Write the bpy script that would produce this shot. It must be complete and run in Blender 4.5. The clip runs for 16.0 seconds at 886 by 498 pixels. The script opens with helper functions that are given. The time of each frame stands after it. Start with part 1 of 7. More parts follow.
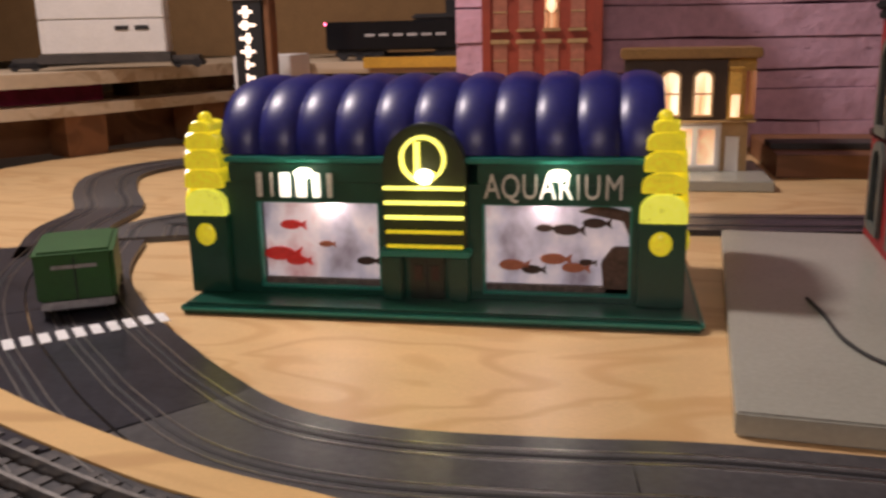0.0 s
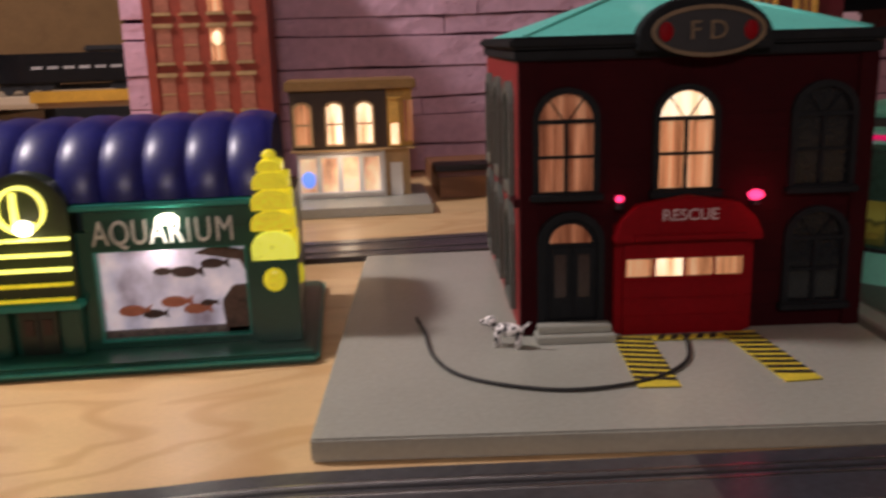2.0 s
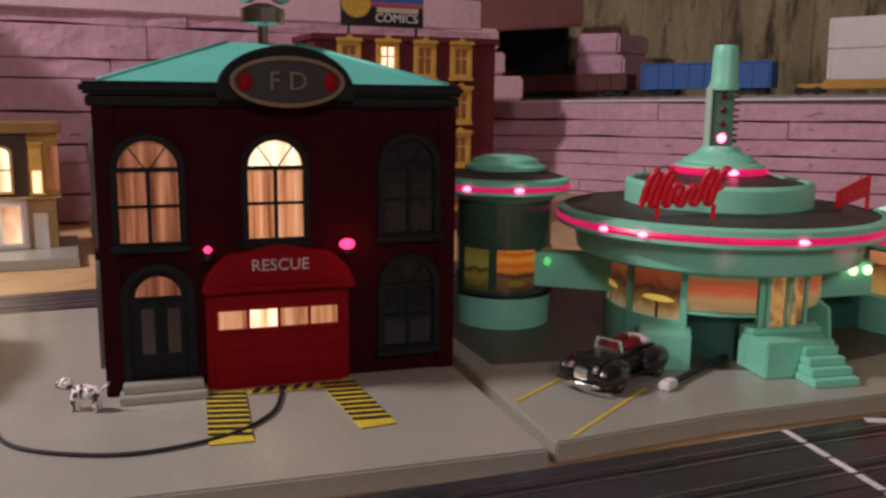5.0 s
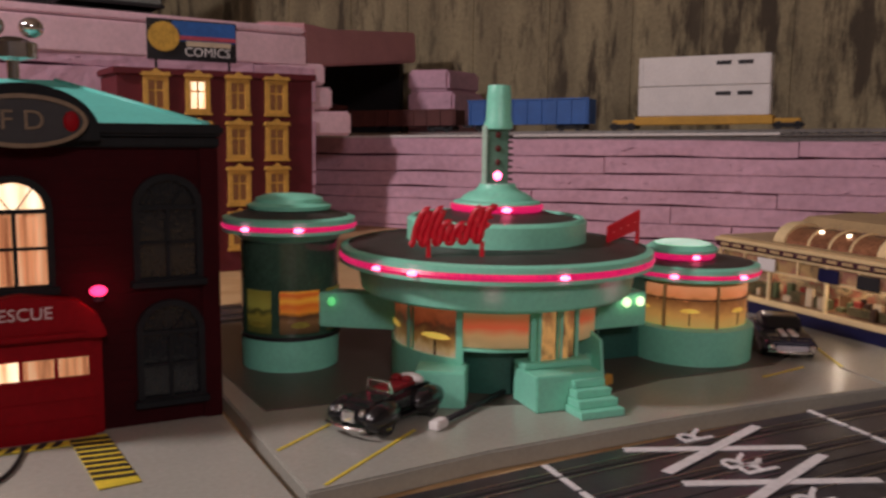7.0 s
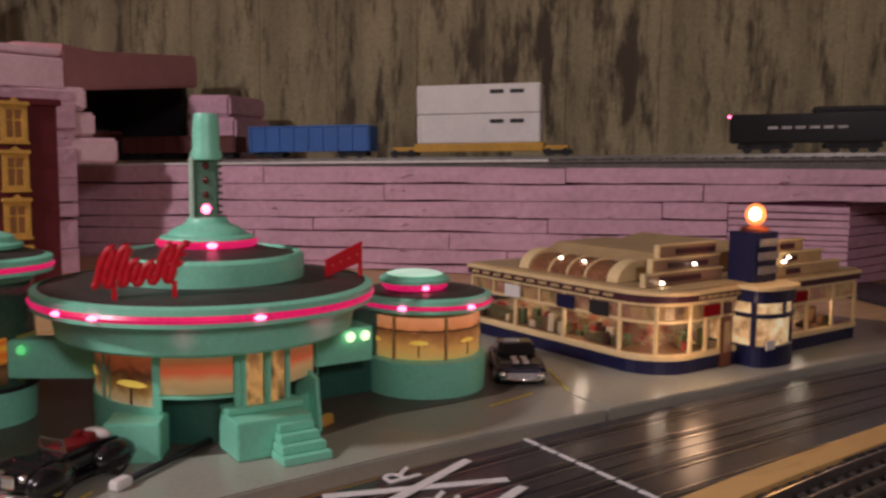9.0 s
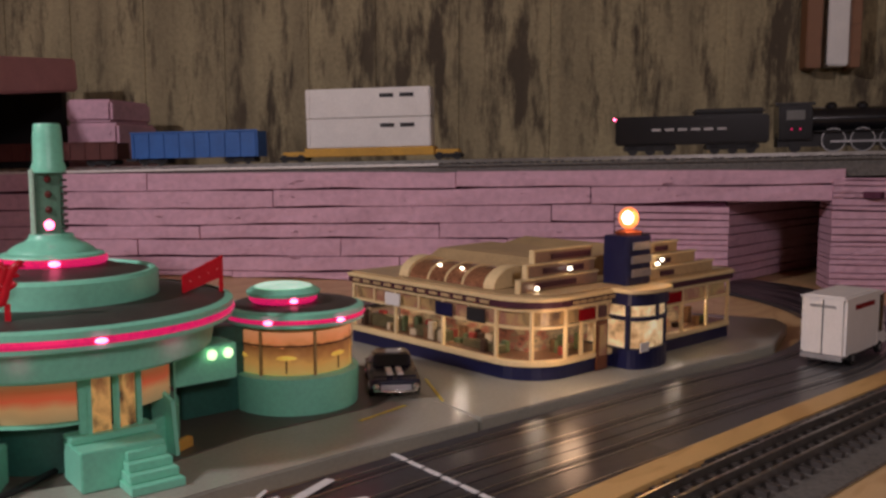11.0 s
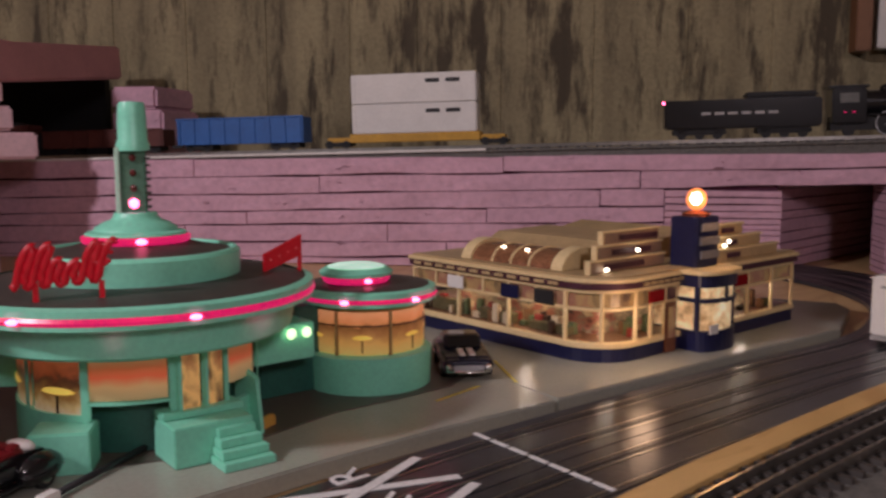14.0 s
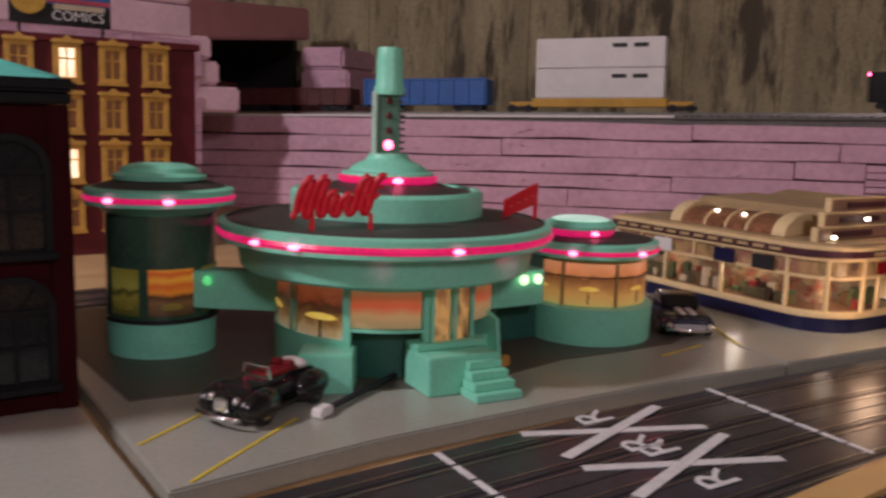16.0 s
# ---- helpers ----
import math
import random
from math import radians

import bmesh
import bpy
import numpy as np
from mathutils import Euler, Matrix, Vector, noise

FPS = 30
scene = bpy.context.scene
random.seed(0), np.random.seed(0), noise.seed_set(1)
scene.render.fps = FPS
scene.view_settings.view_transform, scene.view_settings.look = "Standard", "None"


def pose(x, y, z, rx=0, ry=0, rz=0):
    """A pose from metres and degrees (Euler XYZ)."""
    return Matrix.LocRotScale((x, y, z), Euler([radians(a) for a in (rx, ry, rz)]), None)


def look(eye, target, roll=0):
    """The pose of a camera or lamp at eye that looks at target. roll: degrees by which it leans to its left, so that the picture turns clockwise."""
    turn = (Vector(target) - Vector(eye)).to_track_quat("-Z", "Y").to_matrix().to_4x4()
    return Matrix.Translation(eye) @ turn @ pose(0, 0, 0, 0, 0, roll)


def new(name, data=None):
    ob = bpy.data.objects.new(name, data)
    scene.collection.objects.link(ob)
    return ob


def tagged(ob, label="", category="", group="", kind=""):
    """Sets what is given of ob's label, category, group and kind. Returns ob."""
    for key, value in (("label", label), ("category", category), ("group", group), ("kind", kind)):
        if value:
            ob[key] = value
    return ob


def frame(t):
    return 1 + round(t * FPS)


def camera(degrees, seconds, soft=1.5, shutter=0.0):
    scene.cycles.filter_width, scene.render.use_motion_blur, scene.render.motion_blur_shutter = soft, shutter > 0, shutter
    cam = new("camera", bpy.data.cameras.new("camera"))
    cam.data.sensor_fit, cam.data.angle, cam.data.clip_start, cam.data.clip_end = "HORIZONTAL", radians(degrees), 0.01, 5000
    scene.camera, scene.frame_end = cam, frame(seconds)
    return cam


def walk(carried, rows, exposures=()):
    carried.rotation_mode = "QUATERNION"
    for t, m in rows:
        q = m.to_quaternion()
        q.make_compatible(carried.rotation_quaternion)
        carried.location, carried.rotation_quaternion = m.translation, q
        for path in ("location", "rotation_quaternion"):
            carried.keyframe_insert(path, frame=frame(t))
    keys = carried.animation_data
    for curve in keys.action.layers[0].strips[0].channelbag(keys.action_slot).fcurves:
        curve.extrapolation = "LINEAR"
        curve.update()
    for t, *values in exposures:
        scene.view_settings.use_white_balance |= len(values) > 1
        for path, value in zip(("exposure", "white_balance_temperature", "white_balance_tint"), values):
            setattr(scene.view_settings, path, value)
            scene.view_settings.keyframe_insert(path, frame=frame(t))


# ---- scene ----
cam = camera(53.6, 16.0, 2.7, 0.5)
PATH = [
    (0, (0.117, 0.05, 0.195), (-0.248, 1.954, -0.297), -1.3),
    (0.5, (0.137, 0.049, 0.198), (-0.102, 1.972, -0.298), -1.3),
    (1, (0.157, 0.046, 0.2), (0.061, 1.981, -0.298), -1.6),
    (1.5, (0.18, 0.041, 0.205), (0.224, 1.979, -0.285), -1.7),
    (2, (0.208, 0.042, 0.207), (0.407, 1.978, -0.254), -1.7),
    (2.5, (0.233, 0.041, 0.205), (0.588, 1.964, -0.214), -1.5),
    (3, (0.248, 0.041, 0.203), (0.701, 1.946, -0.203), -1.0),
    (3.5, (0.27, 0.037, 0.203), (0.84, 1.914, -0.185), -0.4),
    (6, (0.329, 0.022, 0.204), (1.226, 1.78, -0.118), 0.8),
    (6.5, (0.352, 0.015, 0.206), (1.337, 1.73, -0.093), 0.7),
    (7, (0.364, 0.01, 0.208), (1.415, 1.69, -0.066), 0.8),
    (7.5, (0.388, -0.001, 0.209), (1.512, 1.633, -0.049), 1.2),
    (8, (0.413, -0.007, 0.211), (1.633, 1.561, -0.02), 0.9),
    (8.5, (0.43, -0.013, 0.212), (1.727, 1.493, -0.009), 0.9),
    (9, (0.448, -0.019, 0.213), (1.812, 1.428, 0.0), 0.7),
    (9.5, (0.459, -0.024, 0.216), (1.883, 1.365, 0.015), 0.6),
    (10, (0.469, -0.03, 0.219), (1.926, 1.326, 0.017), 0.4),
    (12.5, (0.49, -0.035, 0.217), (2.034, 1.215, -0.013), -0.0),
    (13, (0.489, -0.027, 0.212), (2.031, 1.222, -0.034), 0.0),
    (13.5, (0.473, -0.014, 0.205), (1.984, 1.271, -0.05), 0.0),
    (14, (0.458, 0.0, 0.21), (1.924, 1.34, -0.021), -0.1),
    (14.5, (0.446, 0.009, 0.206), (1.866, 1.398, -0.028), 0.4),
    (15, (0.435, 0.016, 0.203), (1.814, 1.442, -0.05), 0.8),
    (15.5, (0.417, 0.03, 0.193), (1.746, 1.499, -0.086), 1.4),
    (16, (0.394, 0.041, 0.192), (1.63, 1.585, -0.103), 1.7),
]
walk(cam, [(t, look(eye, target, roll)) for t, eye, target, roll in PATH],
     [(0.0, -0.06, 6500, 10), (0.5, -0.11, 6500, 10), (1.5, -0.10, 6420, 10), (2.6, 0.08, 6120, 11), (6.0, 0.10, 6300, 14), (9.0, 0.09, 6250, 13), (12.0, 0.10, 6120, 12), (16.0, 0.12, 6000, 14)])

# ---- light ----
world = bpy.data.worlds.new("room")
scene.world = world
world.use_nodes = True
world.node_tree.nodes["Background"].inputs[0].default_value = (0.5, 0.42, 0.36, 1)
world.node_tree.nodes["Background"].inputs[1].default_value = 0.035


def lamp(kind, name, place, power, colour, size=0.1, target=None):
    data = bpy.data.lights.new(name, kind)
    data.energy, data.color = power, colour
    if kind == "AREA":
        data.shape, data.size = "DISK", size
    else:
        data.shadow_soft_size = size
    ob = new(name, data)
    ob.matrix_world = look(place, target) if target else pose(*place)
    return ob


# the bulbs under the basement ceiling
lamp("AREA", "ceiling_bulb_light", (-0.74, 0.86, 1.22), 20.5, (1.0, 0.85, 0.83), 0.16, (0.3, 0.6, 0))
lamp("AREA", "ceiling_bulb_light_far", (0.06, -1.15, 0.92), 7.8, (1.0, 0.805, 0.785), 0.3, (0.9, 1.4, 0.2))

# ---- materials ----
MATS = {}


def mat(name, base, rough=0.5, metal=0.0, vary=0.25, scale=30.0, bump=0.15, fine=300.0, glow=0.0, glow_colour=None, coat=0.0):
    """A surface with broad and fine variation of colour and relief."""
    if name in MATS:
        return MATS[name]
    m = bpy.data.materials.new(name)
    m.use_nodes = True
    nt = m.node_tree
    b = nt.nodes["Principled BSDF"]
    b.inputs["Roughness"].default_value, b.inputs["Metallic"].default_value = rough, metal
    b.inputs["Coat Weight"].default_value = coat
    co = nt.nodes.new("ShaderNodeTexCoord")
    big = nt.nodes.new("ShaderNodeTexNoise")
    big.inputs["Scale"].default_value, big.inputs["Detail"].default_value = scale, 5
    small = nt.nodes.new("ShaderNodeTexNoise")
    small.inputs["Scale"].default_value, small.inputs["Detail"].default_value = fine, 3
    nt.links.new(co.outputs["Object"], big.inputs["Vector"])
    nt.links.new(co.outputs["Object"], small.inputs["Vector"])
    mix = nt.nodes.new("ShaderNodeMath")
    mix.operation = "ADD"
    nt.links.new(big.outputs["Fac"], mix.inputs[0])
    nt.links.new(small.outputs["Fac"], mix.inputs[1])
    ramp = nt.nodes.new("ShaderNodeValToRGB")
    ramp.color_ramp.elements[0].position, ramp.color_ramp.elements[1].position = 0.6, 1.4
    half = nt.nodes.new("ShaderNodeMath")
    half.operation = "MULTIPLY_ADD"
    half.inputs[1].default_value, half.inputs[2].default_value = 1.0, 0.0
    nt.links.new(mix.outputs[0], half.inputs[0])
    rng = nt.nodes.new("ShaderNodeMapRange")
    rng.inputs[1].default_value, rng.inputs[2].default_value = 0.65, 1.35
    nt.links.new(half.outputs[0], rng.inputs[0])
    nt.links.new(rng.outputs[0], ramp.inputs[0])
    ramp.color_ramp.elements[0].position, ramp.color_ramp.elements[1].position = 0.0, 1.0
    ramp.color_ramp.elements[0].color = (*[c * (1 - vary) for c in base], 1)
    ramp.color_ramp.elements[1].color = (*[min(1, c * (1 + vary)) for c in base], 1)
    nt.links.new(ramp.outputs[0], b.inputs["Base Color"])
    if bump:
        bm = nt.nodes.new("ShaderNodeBump")
        bm.inputs["Strength"].default_value, bm.inputs["Distance"].default_value = bump, 0.001
        nt.links.new(mix.outputs[0], bm.inputs["Height"])
        nt.links.new(bm.outputs[0], b.inputs["Normal"])
    if glow:
        b.inputs["Emission Color"].default_value = (*(glow_colour or base), 1)
        b.inputs["Emission Strength"].default_value = glow
    MATS[name] = m
    return m


def mapped(m, stretch):
    """Stretches a material's grain along its axes."""
    nt = m.node_tree
    co = next(n for n in nt.nodes if n.type == "TEX_COORD")
    mp = nt.nodes.new("ShaderNodeMapping")
    mp.inputs["Scale"].default_value = stretch
    nt.links.new(co.outputs["Object"], mp.inputs["Vector"])
    for n in nt.nodes:
        if n.type in ("TEX_NOISE", "TEX_WAVE"):
            nt.links.new(mp.outputs[0], n.inputs["Vector"])
    return m


def picture(name, colours, scale, glow, stretch=(1, 1, 1), rough=0.3):
    """A printed and back-lit sheet: soft patches of several colours."""
    if name in MATS:
        return MATS[name]
    m = mat(name, colours[0], rough, bump=0)
    nt = m.node_tree
    b = nt.nodes["Principled BSDF"]
    ns = nt.nodes.new("ShaderNodeTexNoise")
    ns.inputs["Scale"].default_value, ns.inputs["Detail"].default_value = scale, 4
    ramp = nt.nodes.new("ShaderNodeValToRGB")
    n = len(colours)
    els = ramp.color_ramp.elements
    while len(els) < n:
        els.new(0.5)
    for i, c in enumerate(colours):
        els[i].position = 0.3 + 0.4 * i / max(1, n - 1)
        els[i].color = (*c, 1)
    nt.links.new(ns.outputs["Fac"], ramp.inputs[0])
    nt.links.new(ramp.outputs[0], b.inputs["Base Color"])
    if glow:
        nt.links.new(ramp.outputs[0], b.inputs["Emission Color"])
        b.inputs["Emission Strength"].default_value = glow
    mapped(m, stretch)
    return m


def wood(name, light, dark, stretch, scale=6.0, rough=0.5, rings=True):
    """Boards with a flowing grain."""
    m = mat(name, light, rough, vary=0.12, scale=8, fine=220, bump=0.1)
    nt = m.node_tree
    b = nt.nodes["Principled BSDF"]
    old = b.inputs["Base Color"].links[0].from_socket
    wv = nt.nodes.new("ShaderNodeTexNoise")
    wv.inputs["Scale"].default_value, wv.inputs["Detail"].default_value, wv.inputs["Distortion"].default_value = scale, 2, 1.2
    sn = nt.nodes.new("ShaderNodeMath")
    sn.operation = "SINE"
    ml = nt.nodes.new("ShaderNodeMath")
    ml.operation = "MULTIPLY"
    ml.inputs[1].default_value = 38.0 if rings else 12.0
    nt.links.new(wv.outputs["Fac"], ml.inputs[0])
    nt.links.new(ml.outputs[0], sn.inputs[0])
    rg = nt.nodes.new("ShaderNodeMapRange")
    rg.inputs[1].default_value, rg.inputs[2].default_value, rg.inputs[4].default_value = 0.1, 1.0, 0.75
    nt.links.new(sn.outputs[0], rg.inputs[0])
    mx = nt.nodes.new("ShaderNodeMix")
    mx.data_type = "RGBA"
    nt.links.new(rg.outputs[0], mx.inputs[0])
    nt.links.new(old, mx.inputs[6])
    mx.inputs[7].default_value = (*dark, 1)
    nt.links.new(mx.outputs[2], b.inputs["Base Color"])
    mapped(m, stretch)
    return m


PLY = wood("birch_plywood", (0.64, 0.44, 0.22), (0.53, 0.32, 0.14), (1.3, 3.6, 1.0), 3.0, 0.40)
PINE = wood("pine_board", (0.54, 0.43, 0.30), (0.38, 0.27, 0.16), (2.0, 12, 12), 2.0, 0.55, False)
BROWN_WOOD = wood("stained_brown_wood", (0.22, 0.10, 0.045), (0.12, 0.05, 0.02), (2, 8, 8), 2.0, 0.5, False)
ROADBED = wood("roadbed_strip", (0.62, 0.40, 0.15), (0.46, 0.26, 0.08), (2, 6, 6), 3.0, 0.5, False)
ROAD = mat("slot_track_plastic", (0.034, 0.034, 0.042), 0.28, vary=0.5, scale=9, fine=260, bump=0.1)
ROAD.node_tree.nodes["Principled BSDF"].inputs["Specular IOR Level"].default_value = 0.32
ROAD_OLD = mat("slot_track_grey_piece", (0.065, 0.065, 0.068), 0.34, vary=0.35, scale=9, fine=260, bump=0.1)
SLOT = mat("slot_gap", (0.008, 0.008, 0.01), 0.6)
RAIL = mat("steel_rail", (0.55, 0.53, 0.50), 0.28, 1.0, vary=0.2, scale=60)
TIE = mat("dark_tie", (0.055, 0.048, 0.044), 0.6, vary=0.4)
BALLAST = mat("grey_roadbed", (0.13, 0.125, 0.115), 0.75, vary=0.35, scale=120, bump=0.4)
ROADPAINT = mat("white_road_paint", (0.72, 0.72, 0.72), 0.5, vary=0.15, scale=80)
YELLOWPAINT = mat("yellow_road_paint", (0.62, 0.50, 0.04), 0.5, vary=0.2, scale=80)
PLATE = mat("grey_base_plate", (0.34, 0.345, 0.295), 0.27, vary=0.10, scale=14, bump=0.1)
PLATE_DARK = mat("asphalt_and_shadow_plate", (0.085, 0.072, 0.058), 0.42, vary=0.2, scale=20)
GREEN = mat("dark_green_plastic", (0.007, 0.055, 0.036), 0.30, vary=0.15, scale=20, bump=0.05)
# same green brightened in colour, for edges and trim that catch light
GREEN_LIT = mat("lit_green_plastic", (0.020, 0.20, 0.155), 0.32, vary=0.12, scale=20, bump=0.05)
NAVY = mat("deep_blue_roof_plastic", (0.012, 0.014, 0.13), 0.36, vary=0.2, scale=25, bump=0.08)
NAVY_END = mat("matt_blue_roof_end", (0.012, 0.014, 0.11), 0.8, vary=0.2, scale=25)
NAVY_END.node_tree.nodes["Principled BSDF"].inputs["Specular IOR Level"].default_value = 0.1
YELLOW = mat("translucent_yellow_plastic", (0.78, 0.66, 0.03), 0.25, vary=0.25, scale=60, glow=0.30, glow_colour=(1.0, 0.85, 0.04))
YELLOW_HOT = mat("lit_yellow_plastic", (0.8, 0.75, 0.2), 0.3, glow=1.5, glow_colour=(1.0, 0.90, 0.16))
YELLOW_BASE = mat("lit_yellow_crystal", (0.8, 0.74, 0.10), 0.2, vary=0.6, scale=120, glow=0.50, glow_colour=(0.95, 0.95, 0.10))
BULB_WHITE = mat("lit_bulb", (1, 0.95, 0.85), 0.3, glow=6.0, glow_colour=(1.0, 0.86, 0.62))
LETTER = mat("silver_letter", (0.55, 0.56, 0.52), 0.35, 0.3)
LETTER_LIT = mat("lit_letter", (0.9, 0.88, 0.8), 0.4, glow=0.9, glow_colour=(1, 0.93, 0.8))
# station front brick, and its trim below: the front's shade put into the colour
BRICK = mat("shaded_dark_red_brick", (0.028, 0.0011, 0.0028), 0.8, vary=0.25, scale=40, fine=500)
RED = mat("bright_red_paint", (0.21, 0.0015, 0.0055), 0.55, vary=0.15, scale=30)
TRIM = mat("shaded_grey_green_trim", (0.013, 0.0145, 0.016), 0.7, vary=0.2, scale=50)
for dull in (BRICK, TRIM, RED):
    dull.node_tree.nodes["Principled BSDF"].inputs["Specular IOR Level"].default_value = 0.12
TEAL = mat("teal_roof_plastic", (0.13, 0.55, 0.47), 0.45, vary=0.1, scale=30)
MINT = mat("mint_green_plastic", (0.24, 0.70, 0.51), 0.38, vary=0.1, scale=25, bump=0.05)
ROOF_DARK = mat("dark_brown_roof", (0.055, 0.045, 0.042), 0.5, vary=0.3, scale=40)
NEON = mat("red_neon_ring", (0.5, 0.01, 0.05), 0.3, vary=0.6, scale=45, glow=0.48, glow_colour=(1.0, 0.015, 0.17))
NEON_HOT = mat("red_led", (1, 0.3, 0.4), 0.3, glow=7.0, glow_colour=(1.0, 0.10, 0.22))
SIGN_RED = mat("red_sign_plastic", (0.33, 0.004, 0.012), 0.35, vary=0.2, scale=60, glow=0.10, glow_colour=(1, 0.01, 0.03))
GREEN_LED = mat("pale_green_led", (0.7, 1, 0.6), 0.3, glow=1.4, glow_colour=(0.75, 1.0, 0.5))
AMBER = picture("curtained_lit_window", [(0.30, 0.09, 0.035), (0.75, 0.34, 0.15), (1.0, 0.62, 0.36)], 1.0, 0.42, (170, 170, 9))
AMBER_DIM = picture("dim_lit_window", [(0.16, 0.04, 0.015), (0.50, 0.19, 0.09), (0.85, 0.44, 0.24)], 1.0, 0.20, (170, 170, 9))
WINDOW_HOT = picture("bright_lit_window", [(0.62, 0.30, 0.13), (1.0, 0.70, 0.42), (1.0, 0.92, 0.72)], 0.8, 1.25, (130, 130, 14))
DARK_PANE = mat("dark_window_pane", (0.012, 0.014, 0.016), 0.12, vary=0.3)
PINK = mat("painted_foam_stone", (0.63, 0.385, 0.485), 0.8, vary=0.16, scale=10, fine=90, bump=0.6)
PINK.node_tree.nodes["Bump"].inputs["Distance"].default_value = 0.003


def pitted(m, size, deep):
    """Adds scattered dents and torn layers to a foam surface."""
    nt = m.node_tree
    co = next(n for n in nt.nodes if n.type == "TEX_COORD")
    mp = nt.nodes.new("ShaderNodeMapping")
    mp.inputs["Scale"].default_value = (0.35, 1.0, 1.5)
    ns = nt.nodes.new("ShaderNodeTexNoise")
    ns.inputs["Scale"].default_value, ns.inputs["Detail"].default_value, ns.inputs["Roughness"].default_value = size, 7, 0.7
    nt.links.new(co.outputs["Object"], mp.inputs["Vector"])
    nt.links.new(mp.outputs[0], ns.inputs["Vector"])
    rg = nt.nodes.new("ShaderNodeMapRange")
    rg.inputs[1].default_value, rg.inputs[2].default_value = 0.27, 0.36
    nt.links.new(ns.outputs["Fac"], rg.inputs[0])
    bp = nt.nodes.new("ShaderNodeBump")
    bp.inputs["Strength"].default_value, bp.inputs["Distance"].default_value = 1.0, deep
    nt.links.new(rg.outputs[0], bp.inputs["Height"])
    nt.links.new(nt.nodes["Bump"].outputs[0], bp.inputs["Normal"])
    b = nt.nodes["Principled BSDF"]
    nt.links.new(bp.outputs[0], b.inputs["Normal"])
    old = b.inputs["Base Color"].links[0].from_socket
    mx = nt.nodes.new("ShaderNodeMix")
    mx.data_type = "RGBA"
    nt.links.new(rg.outputs[0], mx.inputs[0])
    mx.inputs[6].default_value = (0.42, 0.21, 0.29, 1)
    nt.links.new(old, mx.inputs[7])
    nt.links.new(mx.outputs[2], b.inputs["Base Color"])


pitted(PINK, 70.0, 0.002)
PALE_PINK = mat("pale_pink_foam", (0.80, 0.56, 0.62), 0.8, vary=0.12, scale=16, fine=140, bump=0.6)
APARTMENT_RED = mat("wine_red_brick", (0.11, 0.006, 0.012), 0.7, vary=0.25, scale=50, fine=400)
WARN = mat("red_warning_glass", (0.9, 0.05, 0.1), 0.3, glow=3.2, glow_colour=(1.0, 0.03, 0.12))
# station side trim and brick, brightened in colour where the left light falls
SAGE_LIT = mat("lit_sage_trim", (0.085, 0.095, 0.080), 0.55, vary=0.25, scale=60)
SIDE_RED_LIT = mat("lit_side_red_brick", (0.25, 0.009, 0.011), 0.6, vary=0.2, scale=50)
HOOD_LETTER = mat("dull_hood_letter", (0.62, 0.48, 0.48), 0.5)
# dark joints between stones; also stands in for shade inside the tunnel
PINK_DARK = mat("foam_joint_and_shade", (0.10, 0.025, 0.055), 0.85, vary=0.4, scale=20)
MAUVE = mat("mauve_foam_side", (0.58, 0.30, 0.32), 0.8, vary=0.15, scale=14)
CREAM = mat("cream_yellow_plastic", (0.74, 0.58, 0.31), 0.42, vary=0.12, scale=30)
CREAM_ROOF = mat("tan_roof_plastic", (0.46, 0.33, 0.17), 0.45, vary=0.2, scale=30)
COBALT = mat("dark_blue_plastic", (0.007, 0.009, 0.048), 0.35, vary=0.2, scale=30)
MAROON = mat("maroon_stripe", (0.06, 0.016, 0.03), 0.45)
BLACK = mat("black_paint", (0.01, 0.01, 0.012), 0.2, vary=0.2, coat=0.4)
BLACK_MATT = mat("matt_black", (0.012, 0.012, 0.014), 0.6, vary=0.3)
CHROME = mat("chrome", (0.8, 0.8, 0.8), 0.12, 1.0, vary=0.1)
WHITE = mat("white_paint", (0.75, 0.73, 0.70), 0.45, vary=0.06)
WHITE_GREY = mat("off_white_container", (0.76, 0.74, 0.71), 0.5, vary=0.08)
BLUE = mat("bright_blue_paint", (0.03, 0.13, 0.42), 0.45, vary=0.2, scale=30)
OCHRE = mat("ochre_yellow_paint", (0.55, 0.30, 0.03), 0.5, vary=0.2)
RUST = mat("oxide_brown_paint", (0.10, 0.025, 0.02), 0.55, vary=0.3, scale=40)
TRUCK_GREEN = mat("green_truck_paint", (0.015, 0.080, 0.012), 0.5, vary=0.2)
DARK_GREEN = mat("dark_green_paint", (0.015, 0.05, 0.03), 0.5, vary=0.3)
RUBBER = mat("black_rubber", (0.015, 0.015, 0.015), 0.7)
GOLD = mat("gold_trim", (0.62, 0.36, 0.07), 0.45, vary=0.2, scale=60)
BUFF = mat("buff_stone_trim", (0.42, 0.27, 0.12), 0.55, vary=0.25, scale=50)
CARD = mat("brown_cardboard", (0.27, 0.155, 0.06), 0.75, vary=0.15)
CHROMATIC = mat("grey_metal", (0.35, 0.35, 0.36), 0.4, 0.7)

# ---- shapes ----


def box(x0, x1, y0, y1, z0, z1, bevel=0.0):
    bm = bmesh.new()
    bmesh.ops.create_cube(bm, size=1, matrix=Matrix.Translation(((x0 + x1) / 2, (y0 + y1) / 2, (z0 + z1) / 2)) @ Matrix.Diagonal((x1 - x0, y1 - y0, z1 - z0, 1)))
    if bevel:
        bmesh.ops.bevel(bm, geom=bm.edges[:], offset=min(bevel, 0.45 * min(x1 - x0, y1 - y0, z1 - z0)), segments=2, affect="EDGES")
    return bm


